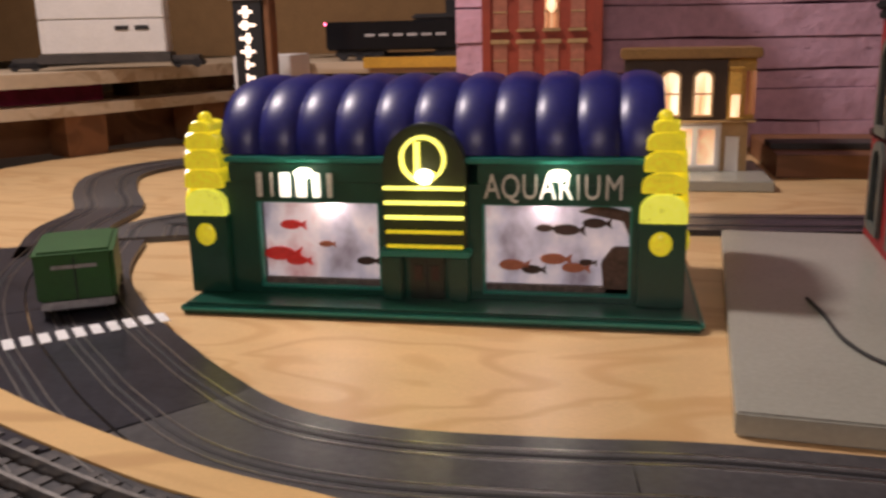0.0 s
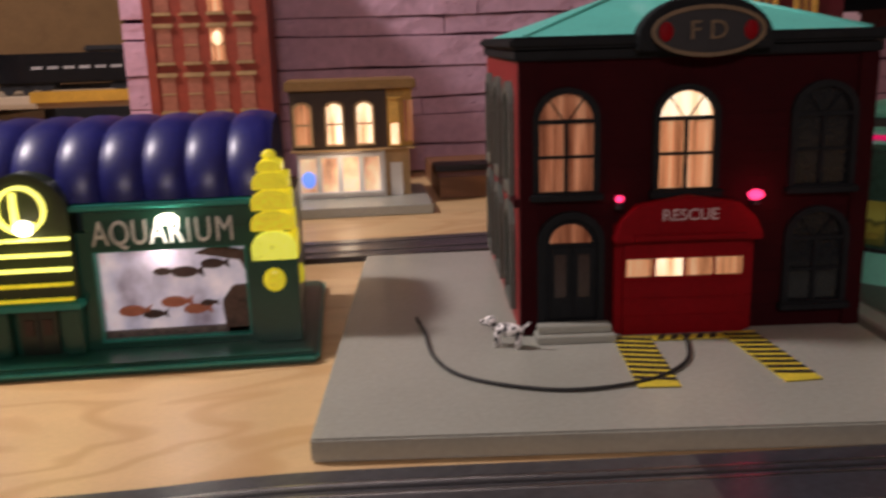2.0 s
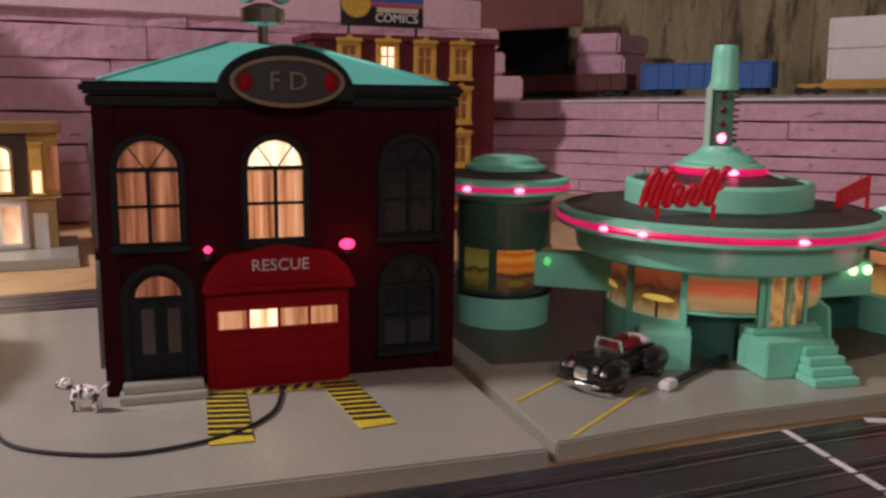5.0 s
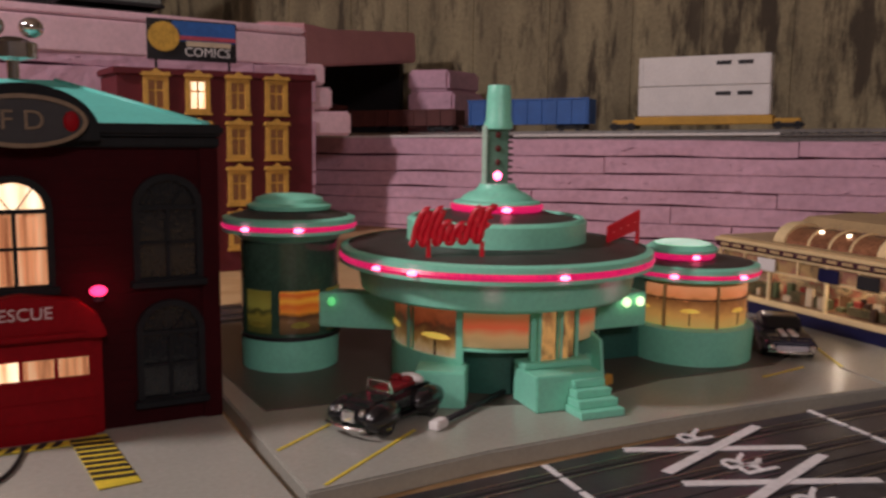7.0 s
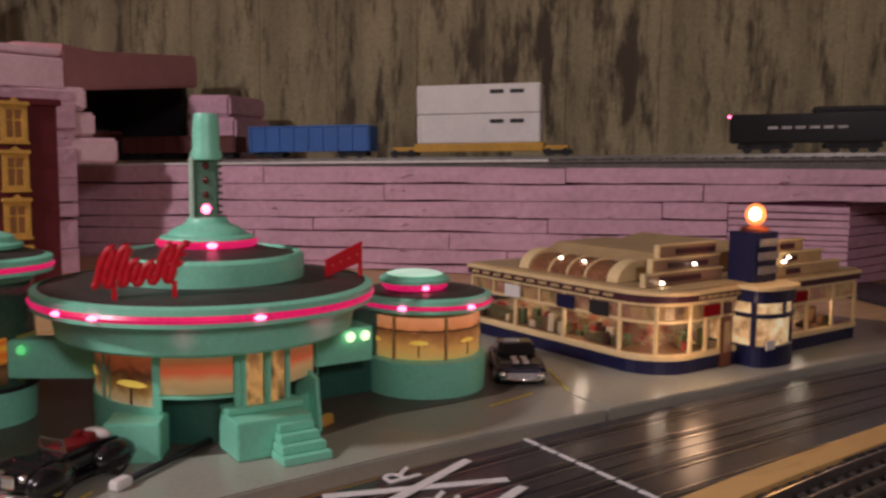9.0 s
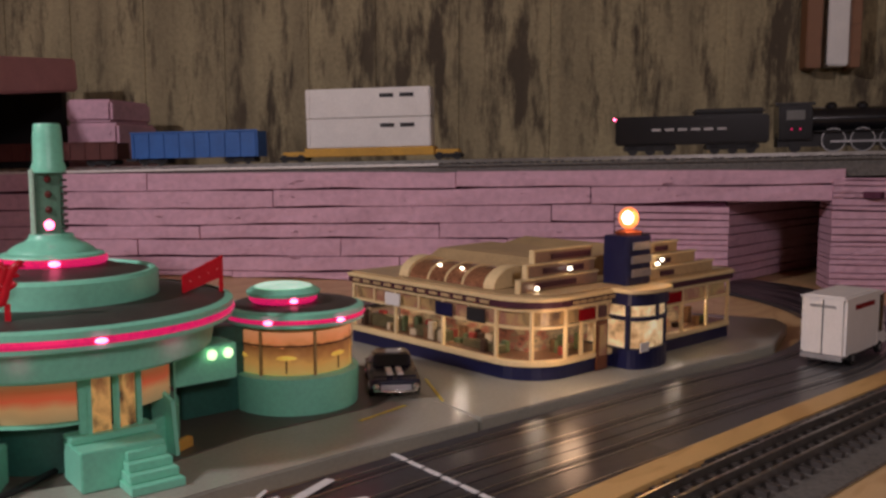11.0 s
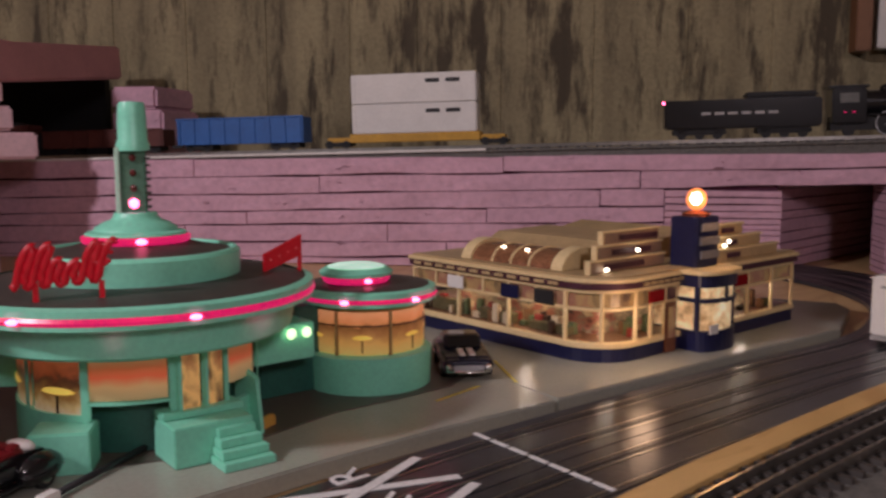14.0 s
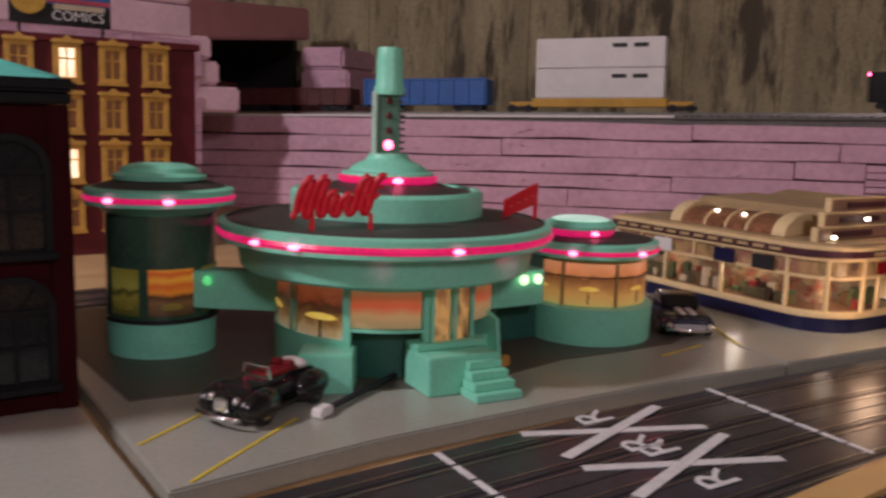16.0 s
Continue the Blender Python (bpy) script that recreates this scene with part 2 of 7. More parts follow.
def prism(pts, d0, d1, axis="z", bevel=0.0):
    """A flat outline drawn out between d0 and d1. axis y: the outline is x, z; axis x: y, z."""
    bm = bmesh.new()
    put = {"z": lambda a, b, d: (a, b, d), "y": lambda a, b, d: (a, d, b), "x": lambda a, b, d: (d, a, b)}[axis]
    lo = [bm.verts.new(put(a, b, d0)) for a, b in pts]
    hi = [bm.verts.new(put(a, b, d1)) for a, b in pts]
    bm.faces.new(lo)
    bm.faces.new(hi)
    n = len(pts)
    for i in range(n):
        bm.faces.new((lo[i], lo[(i + 1) % n], hi[(i + 1) % n], hi[i]))
    bmesh.ops.recalc_face_normals(bm, faces=bm.faces[:])
    if bevel:
        bmesh.ops.bevel(bm, geom=[e for e in bm.edges], offset=bevel, segments=2, affect="EDGES")
    return bm


def lathe(profile, cx=0.0, cy=0.0, seg=48, a0=0.0, a1=360.0):
    """A profile of (radius, height) turned about the vertical through cx, cy."""
    bm = bmesh.new()
    full = abs(a1 - a0 - 360) < 1e-6
    n = seg if full else seg + 1
    rings = []
    for i in range(n):
        a = radians(a0 + (a1 - a0) * i / seg)
        rings.append([bm.verts.new((cx + r * math.cos(a), cy + r * math.sin(a), z)) for r, z in profile])
    for i in range(seg):
        p, q = rings[i], rings[(i + 1) % n]
        for k in range(len(profile) - 1):
            bm.faces.new((p[k], q[k], q[k + 1], p[k + 1]))
    bmesh.ops.remove_doubles(bm, verts=bm.verts[:], dist=1e-6)
    bmesh.ops.recalc_face_normals(bm, faces=bm.faces[:])
    for f in bm.faces:
        f.smooth = True
    for e in bm.edges:
        if len(e.link_faces) == 2 and e.calc_face_angle(0) > 0.55:
            e.smooth = False
    return bm


def tube(points, r, seg=8):
    bm = bmesh.new()
    rings = []
    pts = [Vector(p) for p in points]
    for i, p in enumerate(pts):
        d = (pts[min(i + 1, len(pts) - 1)] - pts[max(i - 1, 0)]).normalized()
        u = d.orthogonal().normalized() if abs(d.z) > 0.95 else Vector((0, 0, 1)).cross(d).normalized()
        v = d.cross(u)
        rings.append([bm.verts.new(p + r * (math.cos(2 * math.pi * k / seg) * u + math.sin(2 * math.pi * k / seg) * v)) for k in range(seg)])
    for a, b in zip(rings, rings[1:]):
        for k in range(seg):
            bm.faces.new((a[k], a[(k + 1) % seg], b[(k + 1) % seg], b[k])).smooth = True
    bm.faces.new(rings[0])
    bm.faces.new(rings[-1])
    bmesh.ops.recalc_face_normals(bm, faces=bm.faces[:])
    return bm


def ball(cx, cy, cz, rx, ry=None, rz=None, seg=16):
    bm = bmesh.new()
    bmesh.ops.create_uvsphere(bm, u_segments=seg, v_segments=seg // 2, radius=1, matrix=Matrix.Translation((cx, cy, cz)) @ Matrix.Diagonal((rx, ry or rx, rz or rx, 1)))
    for f in bm.faces:
        f.smooth = True
    return bm


def wheel(cx, cy, cz, r, w, axis="y", seg=20):
    bm = bmesh.new()
    turn = Matrix.Rotation(radians(90), 4, "X" if axis == "y" else "Y")
    bmesh.ops.create_cone(bm, cap_ends=True, segments=seg, radius1=r, radius2=r, depth=w, matrix=Matrix.Translation((cx, cy, cz)) @ turn)
    return bm


def moved(bm, m):
    bmesh.ops.transform(bm, matrix=m, verts=bm.verts[:])
    return bm


def joined(*bms):
    out = bmesh.new()
    for b in bms:
        me = bpy.data.meshes.new("tmp")
        b.to_mesh(me)
        out.from_mesh(me)
        bpy.data.meshes.remove(me)
        b.free()
    return out


def mesh_of(name, bm, material):
    me = bpy.data.meshes.new(name)
    bm.to_mesh(me)
    bm.free()
    me.materials.append(material)
    return me


def part(name, bm, material, parent=None, label=""):
    ob = new(name, mesh_of(name, bm, material))
    if parent:
        ob.parent = parent
    return tagged(ob, label)


def thing(name, m, label, category, group="", kind=""):
    ob = new(name)
    ob.empty_display_size = 0.02
    ob.matrix_world = m
    return tagged(ob, label, category, group, kind)


def setting(name, bm, material, label, category):
    return tagged(part(name, bm, material), label, category, kind="structure")


def words(text, size, depth=0.0006):
    """Letters standing in the x, z plane, centred on the origin."""
    cu = bpy.data.curves.new("words", "FONT")
    cu.body, cu.size, cu.extrude, cu.align_x, cu.align_y = text, size, depth, "CENTER", "CENTER"
    cu.resolution_u = 3
    tmp = bpy.data.objects.new("words", cu)
    me = bpy.data.meshes.new_from_object(tmp)
    bm = bmesh.new()
    bm.from_mesh(me)
    bpy.data.objects.remove(tmp)
    bpy.data.meshes.remove(me)
    return moved(bm, Matrix.Rotation(radians(90), 4, "X"))


def smooth_line(pts, step=0.012):
    """A Catmull-Rom line through plan points, in even steps."""
    p = [Vector((*q, 0)) for q in pts]
    p = [2 * p[0] - p[1], *p, 2 * p[-1] - p[-2]]
    fine = []
    for i in range(1, len(p) - 2):
        for k in range(24):
            t = k / 24
            fine.append(0.5 * (2 * p[i] + (p[i + 1] - p[i - 1]) * t + (2 * p[i - 1] - 5 * p[i] + 4 * p[i + 1] - p[i + 2]) * t * t + (3 * p[i] - p[i - 1] - 3 * p[i + 1] + p[i + 2]) * t ** 3))
    fine.append(p[-2])
    out, gone = [fine[0]], 0.0
    for a, b in zip(fine, fine[1:]):
        gone += (b - a).length
        if gone >= step:
            out.append(b)
            gone = 0.0
    return out


def normals(line):
    out = []
    for i in range(len(line)):
        d = (line[min(i + 1, len(line) - 1)] - line[max(i - 1, 0)]).normalized()
        out.append(Vector((-d.y, d.x, 0)))
    return out


def ribbon(line, o0, o1, z0, z1):
    """A strip with thickness that follows a line between two offsets to its left."""
    bm = bmesh.new()
    ns = normals(line)
    rows = [[bm.verts.new((p + n * o) + Vector((0, 0, z))) for o, z in ((o0, z0), (o1, z0), (o1, z1), (o0, z1))] for p, n in zip(line, ns)]
    for a, b in zip(rows, rows[1:]):
        for k in range(4):
            bm.faces.new((a[k], a[(k + 1) % 4], b[(k + 1) % 4], b[k]))
    bm.faces.new(rows[0])
    bm.faces.new(rows[-1])
    bmesh.ops.recalc_face_normals(bm, faces=bm.faces[:])
    return bm


def arch(x0, x1, z0, z1, n=12, rise=None):
    """The outline of an arched opening."""
    r = (x1 - x0) / 2
    rise = r if rise is None else rise
    c = (x0 + x1) / 2
    return [(x0, z0), (x1, z0)] + [(c + r * math.cos(math.pi * k / n), z1 - rise + rise * math.sin(math.pi * k / n)) for k in range(n + 1)]


def framed(inner, grow):
    """A ring between an outline and the same grown by so much about its middle."""
    cx = sum(p[0] for p in inner) / len(inner)
    cz = (min(p[1] for p in inner) + max(p[1] for p in inner)) / 2
    w = max(p[0] for p in inner) - cx
    h = max(p[1] for p in inner) - cz
    return [(cx + (x - cx) * (w + grow) / w, cz + (z - cz) * (h + grow) / h) for x, z in inner]


def ring(inner, outer, d0, d1, axis="y"):
    """A flat frame between two outlines of as many points."""
    bm = bmesh.new()
    put = {"z": lambda a, b, d: (a, b, d), "y": lambda a, b, d: (a, d, b), "x": lambda a, b, d: (d, a, b)}[axis]
    vs = [[bm.verts.new(put(a, b, d)) for a, b in o] for o in (inner, outer) for d in (d0, d1)]
    n = len(inner)
    for i in range(n):
        j = (i + 1) % n
        bm.faces.new((vs[0][i], vs[0][j], vs[2][j], vs[2][i]))
        bm.faces.new((vs[1][i], vs[3][i], vs[3][j], vs[1][j]))
        bm.faces.new((vs[0][i], vs[1][i], vs[1][j], vs[0][j]))
        bm.faces.new((vs[2][i], vs[2][j], vs[3][j], vs[3][i]))
    bmesh.ops.recalc_face_normals(bm, faces=bm.faces[:])
    return bm

# ---- the setting ----
rnd = random.Random(7)


def concrete():
    m = mat("board_formed_concrete", (0.35, 0.295, 0.17), 0.85, vary=0.25, scale=5, fine=120, bump=0.5)
    nt = m.node_tree
    b = nt.nodes["Principled BSDF"]
    old = b.inputs["Base Color"].links[0].from_socket
    co = next(n for n in nt.nodes if n.type == "TEX_COORD")
    mp = nt.nodes.new("ShaderNodeMapping")
    mp.inputs["Scale"].default_value = (8.0, 8.0, 1.8)
    nt.links.new(co.outputs["Object"], mp.inputs["Vector"])
    ns = nt.nodes.new("ShaderNodeTexNoise")
    ns.inputs["Scale"].default_value, ns.inputs["Detail"].default_value, ns.inputs["Roughness"].default_value = 1.6, 9, 0.68
    nt.links.new(mp.outputs[0], ns.inputs["Vector"])
    rg = nt.nodes.new("ShaderNodeMapRange")
    rg.inputs[1].default_value, rg.inputs[2].default_value, rg.inputs[4].default_value = 0.50, 0.60, 0.9
    nt.links.new(ns.outputs["Fac"], rg.inputs[0])
    mx = nt.nodes.new("ShaderNodeMix")
    mx.data_type = "RGBA"
    nt.links.new(rg.outputs[0], mx.inputs[0])
    nt.links.new(old, mx.inputs[6])
    mx.inputs[7].default_value = (0.045, 0.032, 0.022, 1)
    # narrow dark cracks and runs over the broad stains
    mp2 = nt.nodes.new("ShaderNodeMapping")
    mp2.inputs["Scale"].default_value = (26.0, 26.0, 5.5)
    nt.links.new(co.outputs["Object"], mp2.inputs["Vector"])
    ns2 = nt.nodes.new("ShaderNodeTexNoise")
    ns2.inputs["Scale"].default_value, ns2.inputs["Detail"].default_value, ns2.inputs["Roughness"].default_value = 1.2, 8, 0.7
    nt.links.new(mp2.outputs[0], ns2.inputs["Vector"])
    rg2 = nt.nodes.new("ShaderNodeMapRange")
    rg2.inputs[1].default_value, rg2.inputs[2].default_value, rg2.inputs[4].default_value = 0.55, 0.64, 0.6
    nt.links.new(ns2.outputs["Fac"], rg2.inputs[0])
    mx2 = nt.nodes.new("ShaderNodeMix")
    mx2.data_type = "RGBA"
    nt.links.new(rg2.outputs[0], mx2.inputs[0])
    nt.links.new(mx.outputs[2], mx2.inputs[6])
    mx2.inputs[7].default_value = (0.07, 0.055, 0.035, 1)
    # upright form boards, each a little lighter or darker
    mp3 = nt.nodes.new("ShaderNodeMapping")
    mp3.inputs["Scale"].default_value = (7.0, 7.0, 0.0)
    nt.links.new(co.outputs["Object"], mp3.inputs["Vector"])
    ns3 = nt.nodes.new("ShaderNodeTexNoise")
    ns3.inputs["Scale"].default_value, ns3.inputs["Detail"].default_value = 2.0, 6
    nt.links.new(mp3.outputs[0], ns3.inputs["Vector"])
    rg3 = nt.nodes.new("ShaderNodeMapRange")
    rg3.inputs[1].default_value, rg3.inputs[2].default_value, rg3.inputs[4].default_value = 0.42, 0.62, 0.45
    nt.links.new(ns3.outputs["Fac"], rg3.inputs[0])
    mx3 = nt.nodes.new("ShaderNodeMix")
    mx3.data_type = "RGBA"
    nt.links.new(rg3.outputs[0], mx3.inputs[0])
    nt.links.new(mx2.outputs[2], mx3.inputs[6])
    mx3.inputs[7].default_value = (0.13, 0.105, 0.065, 1)
    nt.links.new(mx3.outputs[2], b.inputs["Base Color"])
    return m


CONCRETE = concrete()
PLASTER = mat("basement_plaster", (0.45, 0.40, 0.34), 0.9, scale=4)
FLOOR = mat("basement_floor", (0.18, 0.16, 0.14), 0.8, scale=4)

# the frame of the long stone wall: x along it, y away from the table
WALL = pose(1.153, 1.733, 0, 0, 0, -58)


def placed(bm, m):
    return moved(bm, m)


setting("wall_east", placed(box(-2.2, 3.2, 0.46, 0.60, -0.95, 1.30), WALL), CONCRETE, "stained board-formed concrete basement wall", "wall")
setting("wall_north", placed(box(-2.34, -2.2, -4.2, 0.60, -0.95, 1.30), WALL), PLASTER, "plain basement wall", "wall")
setting("wall_south", placed(box(3.2, 3.34, -4.2, 0.60, -0.95, 1.30), WALL), PLASTER, "plain basement wall", "wall")
setting("wall_west", placed(box(-2.34, 3.34, -4.34, -4.2, -0.95, 1.30), WALL), PLASTER, "plain basement wall", "wall")
setting("floor", placed(box(-2.34, 3.34, -4.34, 0.60, -1.05, -0.95), WALL), FLOOR, "grey concrete basement floor", "floor")
setting("ceiling", placed(box(-2.34, 3.34, -4.34, 0.60, 1.30, 1.40), WALL), PLASTER, "plain basement ceiling", "ceiling")
# form-board ridges on the concrete
for i in range(26):
    x = -1.9 + i * 0.185 + rnd.uniform(-0.02, 0.02)
    part("form_ridge", placed(box(x, x + 0.006, 0.457, 0.461, -0.2, 1.2), WALL), CONCRETE, bpy.data.objects["wall_east"])

# the table top, one sheet of plywood with its frame
table = thing("layout_table", pose(0, 0, 0), "pale birch plywood train table top", "table", kind="structure")
top_outline = [(-0.95, -0.55), (2.9, -0.55), (2.75, 0.25), (1.40, 2.0), (0.9, 2.2), (-0.45, 2.2), (-0.64, 1.52), (-0.73, 1.44), (-0.79, 1.22), (-0.95, 0.9)]
part("table_top", prism(top_outline, -0.02, 0.0), PLY, table)
part("table_frame", prism([(x * 0.97 + 0.02, y * 0.97 + 0.01) for x, y in top_outline], -0.11, -0.021), PINE, table)
for x, y in ((-0.7, -0.4), (2.5, -0.4), (0.9, 1.9), (-0.3, 1.9), (0.9, -0.4)):
    part("leg", box(x - 0.04, x + 0.04, y - 0.04, y + 0.04, -0.95, -0.11), PINE, table)


# long courses of the low wall: each bed joint climbs a little along the wall; (height at its start, climb per metre)
BEDS = ((0.0, 0.0), (0.0065, 0.012), (0.0295, 0.018), (0.0610, 0.019), (0.0842, 0.0225), (0.1155, 0.021), (0.1490, 0.0175), (0.1850, 0.0105))
STONE_ENDS = ((0.52, 1.0), (0.20, 0.83), (0.339, 0.724, 1.02), (0.05, 0.46, 0.901), (0.28, 1.094), (0.60, 1.160), (0.36, 0.93))
TUNNEL_L, TUNNEL_R, TUNNEL_TOP = 1.386, 1.545, 0.1432


def rough_stone(x0, x1, low, high, r, y0=-0.003, y1=0.07, wear=0.0021, step=0.03):
    """One long foam stone whose torn edges wander along its length."""
    bm = bmesh.new()
    n = max(2, int((x1 - x0) / step))
    p0, p1 = r.uniform(0, 6), r.uniform(0, 6)
    rows = []
    for k in range(n + 1):
        x = x0 + (x1 - x0) * k / n
        a = low(x) + 0.0003 + wear * max(0.0, math.sin(9 * x + p0) + 0.5 * math.sin(31 * x + p1)) + r.uniform(0, 0.0005)
        b = high(x) - 0.0003 - wear * max(0.0, math.sin(11 * x + p1) + 0.5 * math.sin(27 * x + p0)) * 0.7 - r.uniform(0, 0.0005)
        y = y0 + r.uniform(-0.0009, 0.0009)
        rows.append([bm.verts.new(v) for v in ((x, y1, a), (x, y + 0.0010, a), (x, y, a + 0.0009), (x, y + r.uniform(-0.0012, 0.0012), (a + b) / 2), (x, y, b - 0.0007), (x, y + 0.0008, b), (x, y1, b))])
    for p, q in zip(rows, rows[1:]):
        for k in range(7):
            bm.faces.new((p[k], q[k], q[(k + 1) % 7], p[(k + 1) % 7]))
    bm.faces.new(rows[0])
    bm.faces.new(rows[-1])
    bmesh.ops.recalc_face_normals(bm, faces=bm.faces[:])
    return bm


def bed(k):
    return lambda x: BEDS[k][0] + BEDS[k][1] * x


r = random.Random(5)
long_wall = thing("wall_long", WALL, "long low wall of lilac-painted foam stone courses", "wall", kind="structure")
for k in range(7):
    ends = [-0.12, *STONE_ENDS[k], 1.20 if k < 5 else TUNNEL_R + 0.02]
    for a, b in zip(ends, ends[1:]):
        part("stone", rough_stone(a + 0.0009, b - 0.0009, bed(k), bed(k + 1), r, -0.003 + r.uniform(-0.002, 0.002)), PINK, long_wall)
# thin torn layers on both sides of the tunnel mouth
for x0, x1, top in ((1.20, TUNNEL_L, TUNNEL_TOP - 0.002), (TUNNEL_R, 2.23, 0.187)):
    z = 0.002
    while z < top - 0.004:
        h = min(r.uniform(0.007, 0.014), top - z)
        x = x0
        while x < x1 - 0.005:
            w = min(r.uniform(0.10, 0.30), x1 - x)
            if x1 - x - w < 0.05:
                w = x1 - x
            part("stone_layer", rough_stone(x + 0.0006, x + w - 0.0006, lambda q: z, lambda q: z + h, r, -0.004 - r.uniform(0.0, 0.004), 0.07, 0.0009, 0.02), PINK, long_wall)
            x += w
        z += h
for a, b, z in ((-0.118, TUNNEL_L - 0.004, 0.0), (TUNNEL_L - 0.004, TUNNEL_R + 0.004, TUNNEL_TOP + 0.004), (TUNNEL_R + 0.004, 2.228, 0.0)):
    part("core", box(a, b, 0.010, 0.066, z, 0.182), PINK_DARK, long_wall)

# the tunnel through the wall, running on slantwise
tun = thing("tunnel", pose(1.900, 0.5780, 0, 0, 0, -3), "dark tunnel lined with lilac foam stone", "tunnel", kind="structure")
for y0, y1, x0 in ((0.0, 0.05, 0.0), (-0.22, -0.17, 0.14)):
    z = 0.001
    while z < 0.15:
        h = r.uniform(0.012, 0.022)
        part("stone_layer", moved(rough_stone(x0 + 0.03 + r.uniform(-0.006, 0.006), 0.47, lambda q: z, lambda q: min(z + h, 0.152), r, 0.0, 0.045, 0.001, 0.025), pose(0, y0, 0)), PINK, tun)
        z += h
# added roof and end, coloured dark for the shade deep in the tunnel
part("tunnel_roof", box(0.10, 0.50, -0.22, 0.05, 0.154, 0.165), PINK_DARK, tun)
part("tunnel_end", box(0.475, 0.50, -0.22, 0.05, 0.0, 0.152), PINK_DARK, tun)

# the sloping ledge behind the wall's top with the upper track
SLOPE = math.degrees(math.atan(0.0225))
LEDGE = WALL @ pose(-0.12, 0, 0.1815, 0, -SLOPE, 0)
ledge = thing("upper_ledge", LEDGE, "grey ledge with a bright metal edge on top of the wall", "ledge", kind="structure")
part("deck", box(-1.4, 2.4, 0.004, 0.455, -0.030, 0.0), BALLAST, ledge)
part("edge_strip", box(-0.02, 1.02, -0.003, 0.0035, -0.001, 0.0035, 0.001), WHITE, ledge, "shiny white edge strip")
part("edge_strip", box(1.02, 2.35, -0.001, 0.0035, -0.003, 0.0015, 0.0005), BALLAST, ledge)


def rail_pieces(line, parent, z, gauge=0.032, tie_gap=0.011, tie_w=0.0055, tie_len=0.056):
    """Three rails on ties, along a plan line."""
    ns = normals(line)
    for o in (-gauge / 2, 0.0, gauge / 2):
        part("rail", ribbon(line, o - 0.0011, o + 0.0011, z + 0.003, z + 0.0095), RAIL, parent)
    ties = bmesh.new()
    gone = 0.0
    for a, b, n in zip(line, line[1:], ns):
        gone += (b - a).length
        if gone >= tie_gap:
            gone = 0.0
            ang = math.atan2(n.y, n.x)
            m = Matrix.Translation((a.x, a.y, z + 0.002)) @ Matrix.Rotation(ang, 4, "Z") @ Matrix.Diagonal((tie_len, tie_w, 0.004, 1))
            bmesh.ops.create_cube(ties, size=1, matrix=m)
    tagged(part("ties", ties, TIE, parent), kind="stuff")


upper = thing("upper_track", LEDGE, "three-rail toy train track on the ledge", "track", kind="structure")
rail_pieces([Vector((-1.3 + 0.011 * i, 0.105, 0)) for i in range(330)], upper, 0.0)

# the rear wall of foam stone, with the heavy beam over the tunnel mouth
REAR = pose(-0.12, 1.43, 0, 0, 0, 5.5)
rear_wall = thing("wall_rear", REAR, "rear wall of lilac-painted foam stone courses", "wall", kind="structure")
r = random.Random(11)
z = 0.0
for h in (0.044, 0.050, 0.026, 0.047, 0.052, 0.030, 0.046, 0.021):
    x = 0.0
    while x < 1.155:
        w = min(r.uniform(0.35, 0.8), 1.16 - x)
        if 1.16 - x - w < 0.12:
            w = 1.16 - x
        part("stone", rough_stone(x + 0.0009, x + w - 0.0009, lambda q: z + 0.002 * math.sin(3 * q + 40 * z), lambda q: z + h + 0.002 * math.sin(3 * q + 40 * (z + h)), r, -0.002 - r.uniform(0, 0.005), 0.09, 0.0020, 0.03), PINK, rear_wall)
        x += w
    z += h
part("core", box(0.002, 1.158, 0.012, 0.088, 0.0, 0.312), PINK_DARK, rear_wall)
beam = thing("foam_beam", pose(0, 0, 0), "heavy lilac foam beam over the tunnel mouth", "beam", kind="structure")
part("front_beam", placed(box(0.0, 1.150, -0.02, 0.12, 0.316, 0.370, 0.003), pose(-0.125, 1.43, 0, 0, 0, 6.5)), PALE_PINK, beam)
part("beam_cap", placed(box(0.0, 1.148, -0.016, 0.12, 0.3725, 0.386, 0.003), pose(-0.125, 1.43, 0, 0, 0, 6.5)), PALE_PINK, beam)
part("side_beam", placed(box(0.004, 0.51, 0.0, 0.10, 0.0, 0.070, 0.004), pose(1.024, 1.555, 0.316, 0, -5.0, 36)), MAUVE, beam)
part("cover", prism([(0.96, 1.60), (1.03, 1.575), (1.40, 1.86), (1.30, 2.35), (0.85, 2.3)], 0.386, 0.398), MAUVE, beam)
# added black sheets stand in for the shade under the beam
part("shade_sheet", placed(box(-0.66, -0.03, 0.36, 0.38, 0.16, 0.372), WALL), BLACK_MATT, beam, "black sheet added for the shade in the tunnel mouth")
part("shade_sheet", placed(box(-0.68, -0.66, -0.15, 0.38, 0.16, 0.372), WALL), BLACK_MATT, beam)
steps = ((0.282, 0.322, 0.020), (0.238, 0.280, 0.035), (0.190, 0.236, 0.075))
for z0, z1, out in steps:
    part("stone", placed(box(-0.10, out, -0.012, 0.11, z0, z1, 0.005), pose(1.037, 1.55, 0, 0, 0, 2)), PALE_PINK, beam)
for z0, z1, x1 in ((0.190, 0.2875, 0.205), (0.289, 0.335, 0.192)):
    part("stone", placed(box(0.09, x1, 0.18, 0.35, z0, z1, 0.006), WALL), PINK, beam)

